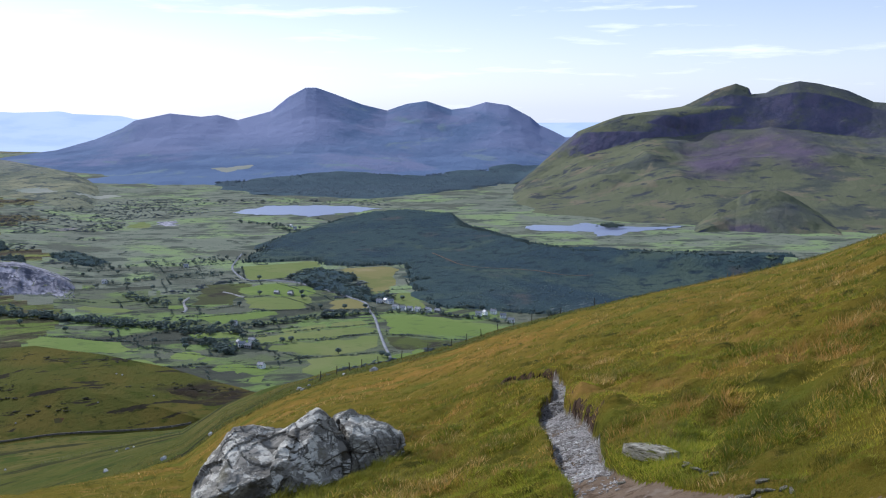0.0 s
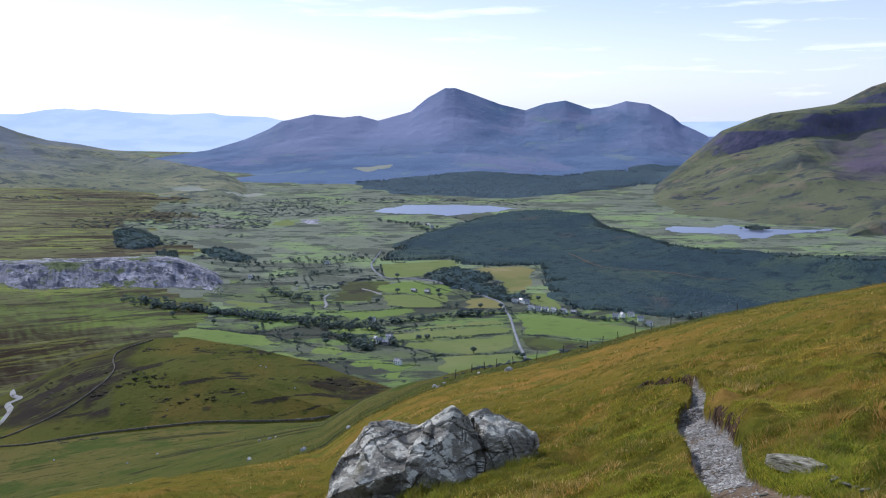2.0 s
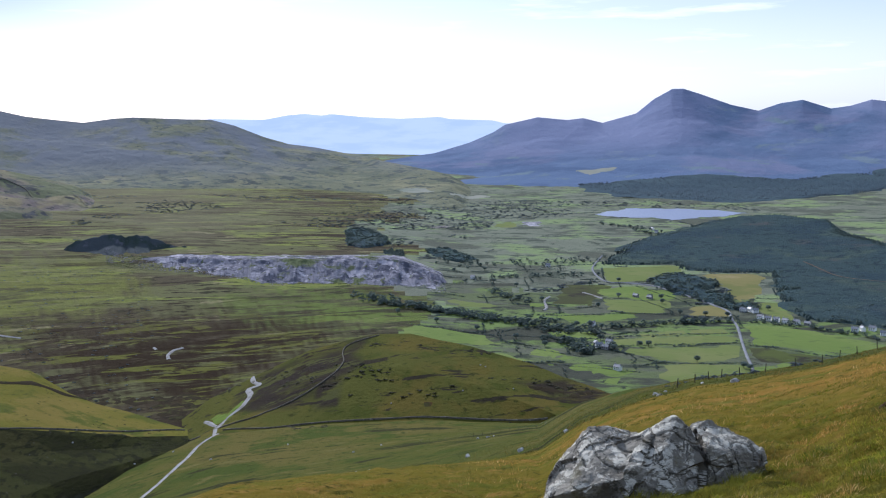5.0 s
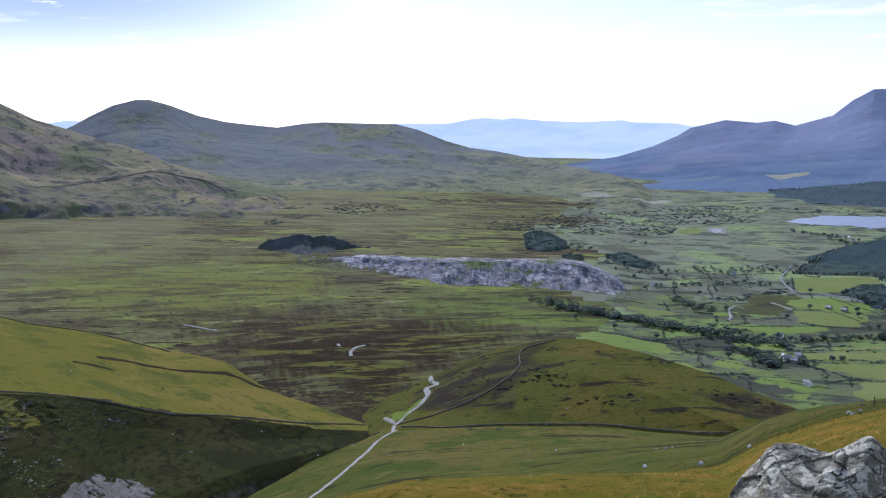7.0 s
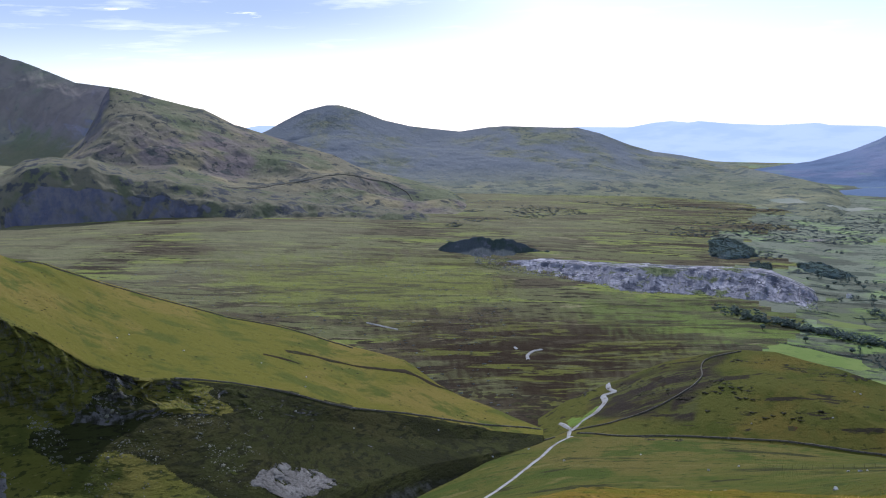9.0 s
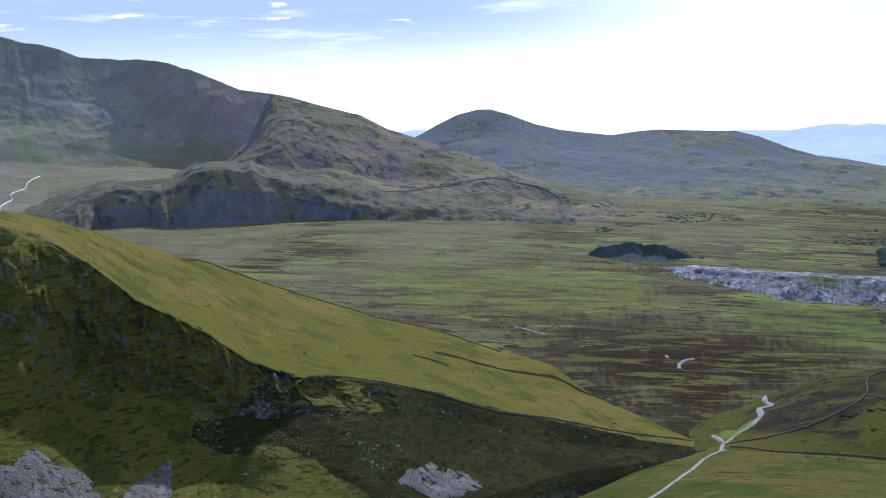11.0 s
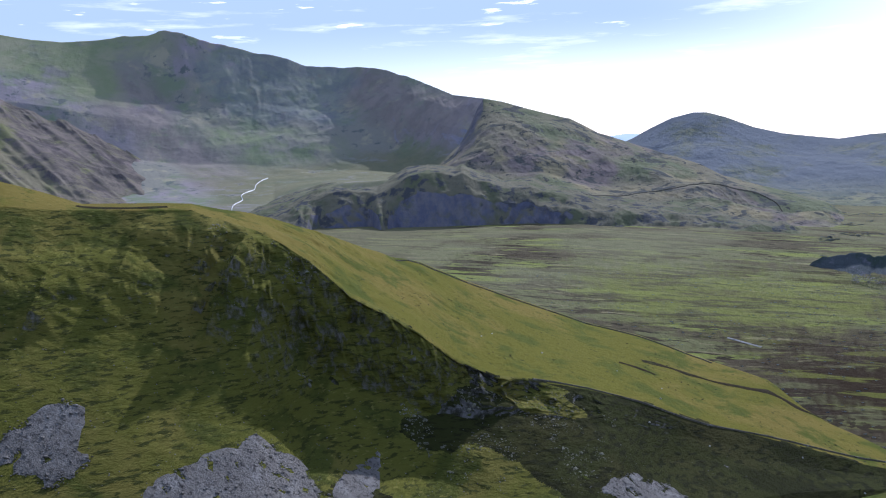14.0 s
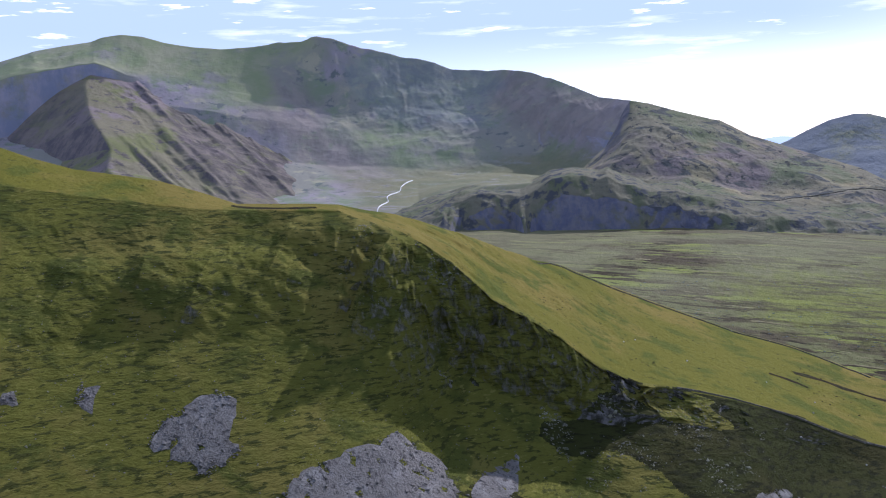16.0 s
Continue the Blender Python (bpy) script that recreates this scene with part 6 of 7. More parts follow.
WOODS = [[(-223, 1387), (-206, 1438), (-193, 1469), (-155, 1432), (-125, 1385), (-124, 1350), (-145, 1340), (-102, 1299), (-95, 1248), (-70, 1260), (-61, 1228), (-88, 1201), (-112, 1230), (-145, 1268), (-180, 1308)],
         [(-864, 1706), (-862, 1782), (-765, 1680), (-724, 1602), (-736, 1522), (-776, 1539)], [(-695, 1514), (-661, 1519), (-632, 1452), (-652, 1442)], [(-647, 1573), (-619, 1622), (-535, 1528), (-536, 1480), (-599, 1516)]]
for k, outline in enumerate(WOODS):
    x, y = fill(outline, 900 if k < 2 else 260)
    patch("wood_canopy", outline, MAT["canopy"], "close leafy canopy of a valley wood", "wood", lift=4.0, cell=10, ragged=5, kind="stuff")
    plant("wood", MAT["leaf"], CROWNS, x, y, 9, 6.5, "dense dark broadleaf wood in the valley", "wood")
x, y = fill([(310, 1950), (344, 1985), (366, 1953), (337, 1920)], 90)
plant("island_wood", MAT["leaf"], CROWNS, x, y, 10, 7, "small wooded island in the lake", "wood", sink=-2)

BELTS = [([(-515, 1110), (-443, 1095), (-376, 1087), (-280, 1039), (-217, 1035)], 3.0, 7, 9), ([(-282, 1050), (-228, 1058), (-184, 1098), (-135, 1122), (-91, 1149)], 3.2, 5, 8),
         ([(-270, 1002), (-235, 981), (-216, 946), (-199, 974)], 2.6, 7, 9), ([(-64, 1152), (-16, 1130), (30, 1115), (68, 1088)], 3.5, 4, 7), ([(-445, 2096), (-372, 2032), (-326, 1969), (-283, 1906)], 5, 8, 8),
         ([(-560, 1139), (-507, 1112), (-444, 1106), (-385, 1082), (-336, 1074), (-292, 1079)], 2.2, 9, 9), ([(-413, 1248), (-376, 1225), (-350, 1190)], 3, 7, 8),
         ([(-470, 1330), (-400, 1380), (-330, 1420)], 5, 12, 8), ([(-560, 1490), (-480, 1480), (-400, 1530), (-350, 1600)], 4, 22, 8)]
for pts, gap, spread, tall in BELTS:
    x, y = along(pts, gap, spread)
    plant("tree_belt", MAT["leaf"], CROWNS, x, y, tall * 1.2, tall * 0.72, "belt of dark leafy trees beside the fields", "trees")
HEDGES = [[(-203, 1025), (-140, 1058), (-79, 1082)], [(-198, 972), (-134, 1009), (-72, 1036)], [(-159, 943), (-138, 932), (-97, 939), (-59, 956)], [(-60, 1030), (-2, 1012), (33, 1006)], [(-232, 1339), (-168, 1269), (-141, 1223)],
          [(-311, 1488), (-275, 1359), (-228, 1387)], [(-208, 1244), (-161, 1178), (-208, 1159)], [(-288, 1121), (-208, 1159), (-140, 1164), (-89, 1166)], [(-340, 1000), (-265, 1005), (-212, 1013)], [(-280, 958), (-217, 930)],
          [(-350, 915), (-250, 893), (-150, 887)], [(-430, 1012), (-340, 1002), (-300, 967)]]
for pts in HEDGES:
    x, y = along(pts, 2.4, 0.7)
    plant("hedge", MAT["leaf"], CROWNS, x, y, 3.2, 1.6, "low dark hedge between two fields", "hedge")

# broken hedgerows over the smaller fields
hx, hy = [], []
pick = random.Random(21)
for ring in range(860, 1560, 52):
    for a0 in range(2, 22, 2):
        if pick.random() < 0.55:
            b = np.linspace(a0, a0 + pick.uniform(1.0, 2.2), 26)
            d = ring + 18 * np.sin(b * 0.9 + ring) + pick.uniform(-18, 18)
            hx.append(-np.sin(np.radians(b)) * d)
            hy.append(np.cos(np.radians(b)) * d)
        if pick.random() < 0.4:
            d = np.linspace(ring, ring + pick.uniform(35, 75), 20)
            b = a0 + 0.004 * (d - ring) + pick.uniform(-0.7, 0.7)
            hx.append(-np.sin(np.radians(b)) * d)
            hy.append(np.cos(np.radians(b)) * d)
x, y = np.concatenate(hx), np.concatenate(hy)
x, y = x + rng.normal(0, 1.0, len(x)), y + rng.normal(0, 1.0, len(y))
mask = ~inside(FOREST, x, y) & (np.hypot(x, y) > 850)
for _, pts in FIELDS:
    mask &= ~inside(pts, x, y)
plant("hedgerow", MAT["leaf"], CROWNS, x[mask], y[mask], 3.2, 1.9, "broken hedgerows and thorn bushes between rough fields", "hedge")

# scattered scrub on the rough slopes
b, d = rng.uniform(3, 42, 26000), np.exp(rng.uniform(math.log(1150), math.log(2700), 26000))
x, y = -np.sin(np.radians(b)) * d, np.cos(np.radians(b)) * d
mask = (fbm(x, y, 230, 4, 88) + 0.25 * fbm(x, y, 60, 2, 89) > 0.16) & (rng.random(len(b)) < 0.6) & ((b < 31) | (d > 1700))
for _, pts in FIELDS:
    mask &= ~inside(pts, x, y)
mask &= ~inside(FOREST, x, y) & ~((x > -500) & (x < -140) & (y > 2140) & (y < 2420))
mask &= np.hypot(x + 660, y - 1240) > 140
plant("scrub", MAT["scrub"], CROWNS, x[mask], y[mask], 10.0, 1.7, "scattered dark gorse and thorn scrub", "scrub")
b, d = rng.uniform(38, 62, 900), np.exp(rng.uniform(math.log(560), math.log(1500), 900))
x, y = -np.sin(np.radians(b)) * d, np.cos(np.radians(b)) * d
plant("rush_clump", MAT["scrub"], CROWNS, x, y, 4.5, 0.9, "dark rush clumps on the moor", "rushes")


def lone_tree(seed):
    """A single broadleaf tree with a tapered trunk, limbs and a crown of clumps."""
    r = np.random.default_rng(seed)
    tree = new("tree")
    bm = bmesh.new()
    bmesh.ops.create_cone(bm, cap_ends=True, segments=7, radius1=0.38, radius2=0.16, depth=3.6, matrix=Matrix.Translation((0, 0, 1.5)))
    for k in range(4):
        q = 1.57 * k + r.uniform(0, 0.8)
        m = Matrix.Translation((math.cos(q) * 0.9, math.sin(q) * 0.9, 3.4)) @ Matrix.Rotation(q, 4, "Z") @ Matrix.Rotation(0.75, 4, "Y")
        bmesh.ops.create_cone(bm, cap_ends=True, segments=5, radius1=0.15, radius2=0.05, depth=2.6, matrix=m)
    part("trunk", bm, MAT["bark"], tree)
    v, f = crown_shape(r, 60, 0.1)
    bm = bmesh.new()
    vs = [bm.verts.new((c[0] * 8.5, c[1] * 8.5, 1.6 + c[2] * 5.4)) for c in v]
    for t in f:
        bm.faces.new([vs[k] for k in t])
    part("crown", bm, MAT["leaf"], tree)
    return tagged(tree, "rounded dark green broadleaf tree in a field", "tree", "field trees")


TREES = [lone_tree(5), lone_tree(8), lone_tree(13)]
SPOTS = [(-166, 985), (-158, 990), (-104, 945), (-54, 928), (-60, 935), (-238, 1075), (-252, 1070), (-285, 1068), (-222, 1062), (-130, 1120), (-200, 1262), (-186, 1262), (-240, 1255), (-330, 1205), (-252, 1185), (-150, 1172),
         (-120, 1168), (-95, 1170), (-68, 1215), (-52, 1222), (-300, 1410), (-262, 1372), (-295, 1330), (-180, 1230), (-212, 1008), (-188, 962), (-225, 985), (-248, 992), (-262, 968), (-300, 990), (-355, 1020), (-410, 1035), (-470, 1060),
         (-390, 1290), (-430, 1310), (-520, 1390), (-480, 1420), (-318, 1992), (-290, 1960), (-240, 2050)]
for k, (x, y) in enumerate(SPOTS):
    m = pose(x, y, land_z(x, y) - 0.2, 0, 0, 47 * k)
    if k < 3:
        TREES[k].matrix_basis = m
    else:
        copy_thing(TREES[k % 3], m)

# ---- houses ----


def block(bm, x0, x1, y0, y1, z0, z1):
    m = Matrix.Translation(((x0 + x1) / 2, (y0 + y1) / 2, (z0 + z1) / 2)) @ Matrix.Diagonal((x1 - x0, y1 - y0, z1 - z0, 1))
    return bmesh.ops.create_cube(bm, size=1, matrix=m)


def house(long, wide, tall, wall, label):
    home = new("house")
    bm = bmesh.new()
    block(bm, -long / 2, long / 2, -wide / 2, wide / 2, -1.5, tall)
    for s in (-1, 1):
        a = [bm.verts.new(c) for c in ((s * long / 2, -wide / 2, tall), (s * long / 2, wide / 2, tall), (s * long / 2, 0, tall + wide * 0.42))]
        bm.faces.new(a if s > 0 else a[::-1])
    part("wall", bm, wall, home)
    bm = bmesh.new()
    up, e, t = wide * 0.42, 0.35, 0.22
    for s in (-1, 1):
        low, high = (s * (wide / 2 + e), tall - e * 0.8), (0, tall + up)
        c = [(x, y, z + dz) for x in (-long / 2 - e, long / 2 + e) for (y, z) in (low, high) for dz in (0.02, t)]
        v = [bm.verts.new(q) for q in c]
        for q in ((0, 1, 3, 2), (4, 6, 7, 5), (0, 4, 5, 1), (2, 3, 7, 6), (1, 5, 7, 3), (0, 2, 6, 4)):
            bm.faces.new([v[k] for k in q])
    bmesh.ops.recalc_face_normals(bm, faces=bm.faces[:])
    part("roof", bm, MAT["roof_slate"], home)
    for s in (-1, 1):
        bm = bmesh.new()
        block(bm, s * (long / 2 - 0.6) - 0.45, s * (long / 2 - 0.6) + 0.45, -0.4, 0.4, tall + up - 0.6, tall + up + 1.0)
        part("chimney", bm, MAT["house_stone"], home)
    for k in range(3):
        for z in (0.9, tall - 1.0):
            x = (k - 1) * long * 0.3
            bm = bmesh.new()
            block(bm, x - 0.35, x + 0.35, -wide / 2 - 0.06, -wide / 2 + 0.05, z - 0.2, z + 0.7)
            part("door" if k == 1 and z == 0.9 else "window", bm, MAT["window"], home)
    return tagged(home, label, "house")


WHITE = house(7.0, 4.4, 3.4, MAT["whitewash"], "white-painted farmhouse with a grey slate roof")
GREY = house(7.5, 4.2, 2.8, MAT["house_stone"], "grey stone cottage with a slate roof")
HOMES = [(-80, 1205, 20, 0), (-72, 1210, -15, 0), (-66, 1204, 70, 0), (-58, 1168, 10, 0), (-49, 1160, 25, 0), (-40, 1157, 15, 0), (-30, 1152, 5, 0), (-18, 1148, 12, 0), (-6, 1143, 8, 1), (42, 1124, 20, 0), (50, 1131, -30, 0), (60, 1137, 15, 0),
         (70, 1115, 40, 0), (78, 1090, 20, 0), (-236, 1078, 30, 0), (-198, 988, 15, 0), (-205, 969, 60, 0), (-197, 964, 20, 1), (-210, 980, -20, 1), (-170, 888, 10, 0), (-314, 1999, 0, 0), (-300, 1962, 50, 0), (-219, 1264, 10, 1), (-200, 1258, 10, 1),
         (-470, 1335, 20, 0), (-395, 1480, 60, 0)]
first = {0: True, 1: True}
for x, y, turn, kind_of in HOMES:
    m = pose(x, y, land_z(x, y) + 0.4, 0, 0, turn - 40)
    if first[kind_of]:
        (GREY if kind_of else WHITE).matrix_basis = m
        first[kind_of] = False
    else:
        copy_thing(GREY if kind_of else WHITE, m)
# ---- the boulders beside the path ----
SPOT = Vector((-math.sin(radians(10.5)) * 14.0, math.cos(radians(10.5)) * 14.0, -4.06))
RIGHT, AHEAD = Vector((math.cos(radians(9.3)), math.sin(radians(9.3)), 0)), Vector((-math.sin(radians(9.3)), math.cos(radians(9.3)), 0))


def boulder(name, lumps, voxel, mat, label, seed):
    """A rock from overlapping angular lumps (right, ahead, up), worn and cracked."""
    bm = bmesh.new()
    for pts in lumps:
        tmp = bmesh.new()
        vs = [tmp.verts.new(SPOT + RIGHT * (0.4 + 1.07 * (u - 0.4)) + AHEAD * w + Vector((0, 0, v))) for u, w, v in pts]
        bmesh.ops.convex_hull(tmp, input=vs)
        loose = [v for v in tmp.verts if not v.link_faces]
        bmesh.ops.delete(tmp, geom=loose, context="VERTS")
        me = bpy.data.meshes.new("lump")
        tmp.to_mesh(me)
        tmp.free()
        bm.from_mesh(me)
        bpy.data.meshes.remove(me)
    me = bpy.data.meshes.new(name)
    bm.to_mesh(me)
    bm.free()
    rough = new("rough_" + name, me)
    mod = rough.modifiers.new("fuse", "REMESH")
    mod.mode, mod.voxel_size = "VOXEL", voxel
    bpy.context.view_layer.update()
    done = bpy.data.meshes.new_from_object(rough.evaluated_get(bpy.context.evaluated_depsgraph_get()))
    bpy.data.objects.remove(rough)
    done.name = name
    done.materials.clear()
    done.materials.append(mat)
    s = seed * 13.7
    co, nr = np.empty(len(done.vertices) * 3, dtype=np.float32), np.empty(len(done.vertices) * 3, dtype=np.float32)
    done.vertices.foreach_get("co", co)
    done.vertices.foreach_get("normal", nr)
    co, nr = co.reshape(-1, 3), nr.reshape(-1, 3)
    for k in range(len(co)):
        p, n = Vector(co[k]), Vector(nr[k])
        q = p + Vector((s, s, s))
        big = noise.noise(q * 1.6) * 0.03
        # plates: each cell of the rock breaks off at a tilt of its own
        for scale, deep in ((1.15, 0.20), (3.0, 0.055), (9.0, 0.014)):
            w = Vector((q.x * scale + 0.25 * noise.noise(q * 3), q.y * scale, q.z * scale * 1.25 + 0.25 * noise.noise(q * 3.7)))
            at = noise.voronoi(w)[1][0]
            tilt = noise.cell_vector(at * 7.31)
            big += deep * max(-0.6, min(0.6, (tilt - Vector((0.5, 0.5, 0.5))).dot(w - at)))
        crack = -0.03 * max(0.0, 1 - abs(noise.noise(Vector((q.x * 1.9 + q.z * 1.2, q.y * 1.9, q.z * 1.1 - q.x * 0.8)))) / 0.05)
        fine = noise.fractal(q * 9.0, 0.8, 2.1, 5) * 0.011
        co[k] = p + n * (big + crack + fine)
    done.vertices.foreach_set("co", co.reshape(-1))
    done.polygons.foreach_set("use_smooth", np.zeros(len(done.polygons), dtype=bool))
    ob = new(name, done)
    return tagged(ob, label, "boulder")


LEFT_LUMP = [(-1.17, 0.1, -0.35), (-1.06, 0.3, 0.12), (-0.76, 0.6, 0.47), (-0.45, 0.75, 0.80), (-0.22, 0.80, 0.83), (0.15, 0.75, 0.72), (-0.98, -0.18, 0.02), (-0.62, -0.42, 0.24), (-0.2, -0.42, 0.40), (0.15, -0.3, 0.42),
             (-0.6, -0.20, -0.5), (-1.0, -0.05, -0.5), (0.25, -0.25, -0.5), (0.3, 1.2, 0.6), (-0.6, 1.3, 0.5), (-0.9, 1.2, -0.6), (0.4, 1.3, -0.6), (-1.2, 0.4, -0.6)]
RIGHT_LUMP = [(-0.05, 0.6, 0.66), (0.30, 0.65, 0.88), (0.50, 0.60, 1.02), (0.66, 0.55, 1.12), (0.76, 0.52, 1.12), (0.90, 0.5, 1.0), (1.02, 0.45, 0.84), (1.06, 0.2, 0.55), (1.05, 0, -0.4), (0.60, -0.05, 0.80), (0.22, -0.34, 0.44), (0.08, -0.28, -0.4),
              (0.6, -0.3, -0.4), (0.66, -0.46, 0.22), (1.0, -0.2, 0.26), (0.3, 1.2, 0.6), (0.7, 0.9, 1.0), (1.0, 1.0, 0.6), (1.0, 1.0, -0.5), (0.1, 1.1, -0.5)]
RIB = [(0.02, -0.30, 0.52), (0.16, 0.1, 0.72), (0.42, 0.3, 0.92), (0.30, -0.2, 0.62), (0.12, -0.46, 0.2), (-0.06, -0.46, 0.14), (0.2, 0.2, 0.3)]
SMALL = [(1.0, 0.75, 0.88), (1.2, 0.85, 0.95), (1.48, 0.82, 0.86), (1.72, 0.75, 0.74), (1.90, 0.65, 0.59), (1.94, 0.6, 0.40), (1.74, 0.35, 0.30), (1.33, 0.1, 0.18), (1.14, 0.12, 0.2), (1.4, 0.28, 0.66), (1.15, 0.35, 0.75),
         (1.0, 1.6, 0.6), (1.8, 1.5, 0.4), (1.2, 0.0, -0.4), (1.85, 0.5, -0.2), (1.9, 1.4, -0.3), (1.0, 1.6, -0.4)]
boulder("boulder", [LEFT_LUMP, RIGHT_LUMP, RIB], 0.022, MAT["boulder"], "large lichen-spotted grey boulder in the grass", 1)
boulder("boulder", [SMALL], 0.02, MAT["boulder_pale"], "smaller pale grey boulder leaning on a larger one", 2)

# ---- loose stones ----


def stone_mesh(name, seed, flat=0.6, cuts=1):
    r = random.Random(seed)
    bm = bmesh.new()
    pts = []
    for _ in range(16):
        d = Vector((r.gauss(0, 1), r.gauss(0, 1), r.gauss(0, 1))).normalized()
        pts.append(bm.verts.new((d.x * r.uniform(0.8, 1.1) * 0.5, d.y * r.uniform(0.6, 0.9) * 0.5, d.z * flat * 0.5)))
    out = bmesh.ops.convex_hull(bm, input=pts)
    bmesh.ops.delete(bm, geom=[v for v in bm.verts if not v.link_faces], context="VERTS")
    me = bpy.data.meshes.new(name)
    bm.to_mesh(me)
    bm.free()
    return me


def near_z(x, y):
    b, r = math.degrees(math.atan2(-x, y)), math.hypot(x, y)
    return float(ground_relief(np.array([[b]]), np.array([[r]]))[2][0, 0])


ROCKS = [stone_mesh("stone", 30 + k) for k in range(4)]
for me in ROCKS:
    me.materials.append(MAT["pale_stone"])
# x, y, size
LOOSE = [(-11.3, 74.3, 0.55), (-10.6, 74.8, 0.4), (-7.9, 76, 0.5), (-4.5, 61.4, 0.7), (-38.9, 130.8, 0.9), (-70.2, 194.3, 1.3), (-92, 273, 1.4), (-22.3, 90.5, 0.8), (-149, 440, 1.3), (-152, 441, 1.1), (-67.8, 187.5, 1.6), (-37.4, 125.3, 1.2),
         (-100, 207, 2.6), (-108, 215, 1.1), (-114, 212, 1.0), (-95.6, 274, 1.2), (-90.5, 274.4, 1.0), (-186.6, 314, 1.2), (-9.1, 61.5, 0.5), (-138, 294.5, 1.3), (-141, 279, 1.2), (-320, 262, 1.1), (-335, 275, 1.1), (-350, 262, 1.0),
         (-362, 230, 1.2), (-380, 215, 1.0), (-372, 205, 1.0), (-300, 240, 1.4), (-290, 262, 1.2), (-278, 300, 1.2), (-246, 322, 1.4), (-252, 305, 1.2), (-205, 290, 1.3), (-180, 396, 1.2), (-150, 410, 1.2), (-128, 418, 1.1)]
for k, (x, y, s) in enumerate(LOOSE):
    ob = new("stone", ROCKS[k % 4])
    ob.matrix_basis = pose(x, y, (land_z(x, y) if math.hypot(x, y) > 24 else near_z(x, y)) + 0.12 * s, 0, 0, 63 * k) @ Matrix.Diagonal((s, s, s, 1))
    tagged(ob, "pale weathered stone lying in the grass", "stone", "loose stones")
def slab_mesh(name, seed):
    """A flat worn block of stone."""
    r = random.Random(seed)
    bm = bmesh.new()
    vs = []
    for u in (-0.5, -0.2, 0.15, 0.5):
        for w in (-0.5, 0.5):
            for z in (-0.5, 0.5):
                taper = 1.0 if abs(u) < 0.4 else 0.62
                vs.append(bm.verts.new((u + r.uniform(-0.06, 0.06), w * taper + r.uniform(-0.08, 0.08), z * (taper if z > 0 else 1) + r.uniform(-0.12, 0.12))))
    bmesh.ops.convex_hull(bm, input=vs)
    bmesh.ops.delete(bm, geom=[v for v in bm.verts if not v.link_faces], context="VERTS")
    me = bpy.data.meshes.new(name)
    bm.to_mesh(me)
    bm.free()
    return me


SLABS = [(2.04, 7.81, 0.045, -50, 0.02), (2.07, 7.65, 0.06, -50, 0.02), (2.13, 7.62, 0.05, 20, 0.02), (2.06, 7.1, 0.05, 20, 0.02), (1.97, 6.4, 0.05, 70, 0.02), (2.04, 6.38, 0.06, 30, 0.02), (2.12, 6.35, 0.05, 60, 0.02),
         (2.23, 6.5, 0.06, 10, 0.02), (2.2, 6.27, 0.045, -20, 0.02), (2.27, 6.21, 0.05, 40, 0.02), (2.28, 6.09, 0.05, 80, 0.02), (1.57, 8.19, 0.045, 15, 0.02), (2.0, 7.72, 0.04, 33, 0.02), (2.1, 7.5, 0.05, -12, 0.02), (2.08, 6.33, 0.04, 5, 0.02), (2.16, 6.31, 0.05, -35, 0.02)]
MAT_SLAB = slab_mesh("slab", 71)
MAT_SLAB.materials.append(MAT["slab_stone"])
big = tagged(new("slab", MAT_SLAB), "long pale stone slab half buried beside the path", "stone")
ends = [Vector((x, y, near_z(x, y))) for x, y in ((1.80, 9.2), (2.04, 8.2))]
lie = (ends[1] - ends[0]).to_track_quat("X", "Z").to_matrix().to_4x4()
big.matrix_basis = Matrix.Translation((ends[0] + ends[1]) / 2 + Vector((0, 0, 0.01))) @ lie @ Matrix.Diagonal(((ends[1] - ends[0]).length * 0.95, 0.24, 0.13, 1))
for x, y, s, turn, up in SLABS:
    ob = new("slab", MAT_SLAB)
    ob.matrix_basis = pose(x, y, near_z(x, y) + up * 0.5, 8, -6, turn) @ Matrix.Diagonal((s * 1.7, s * 0.5, s * 0.34, 1))
    tagged(ob, "grey stone slab half buried beside the path", "stone", "path-side slabs")

# ---- grass of the near slope ----


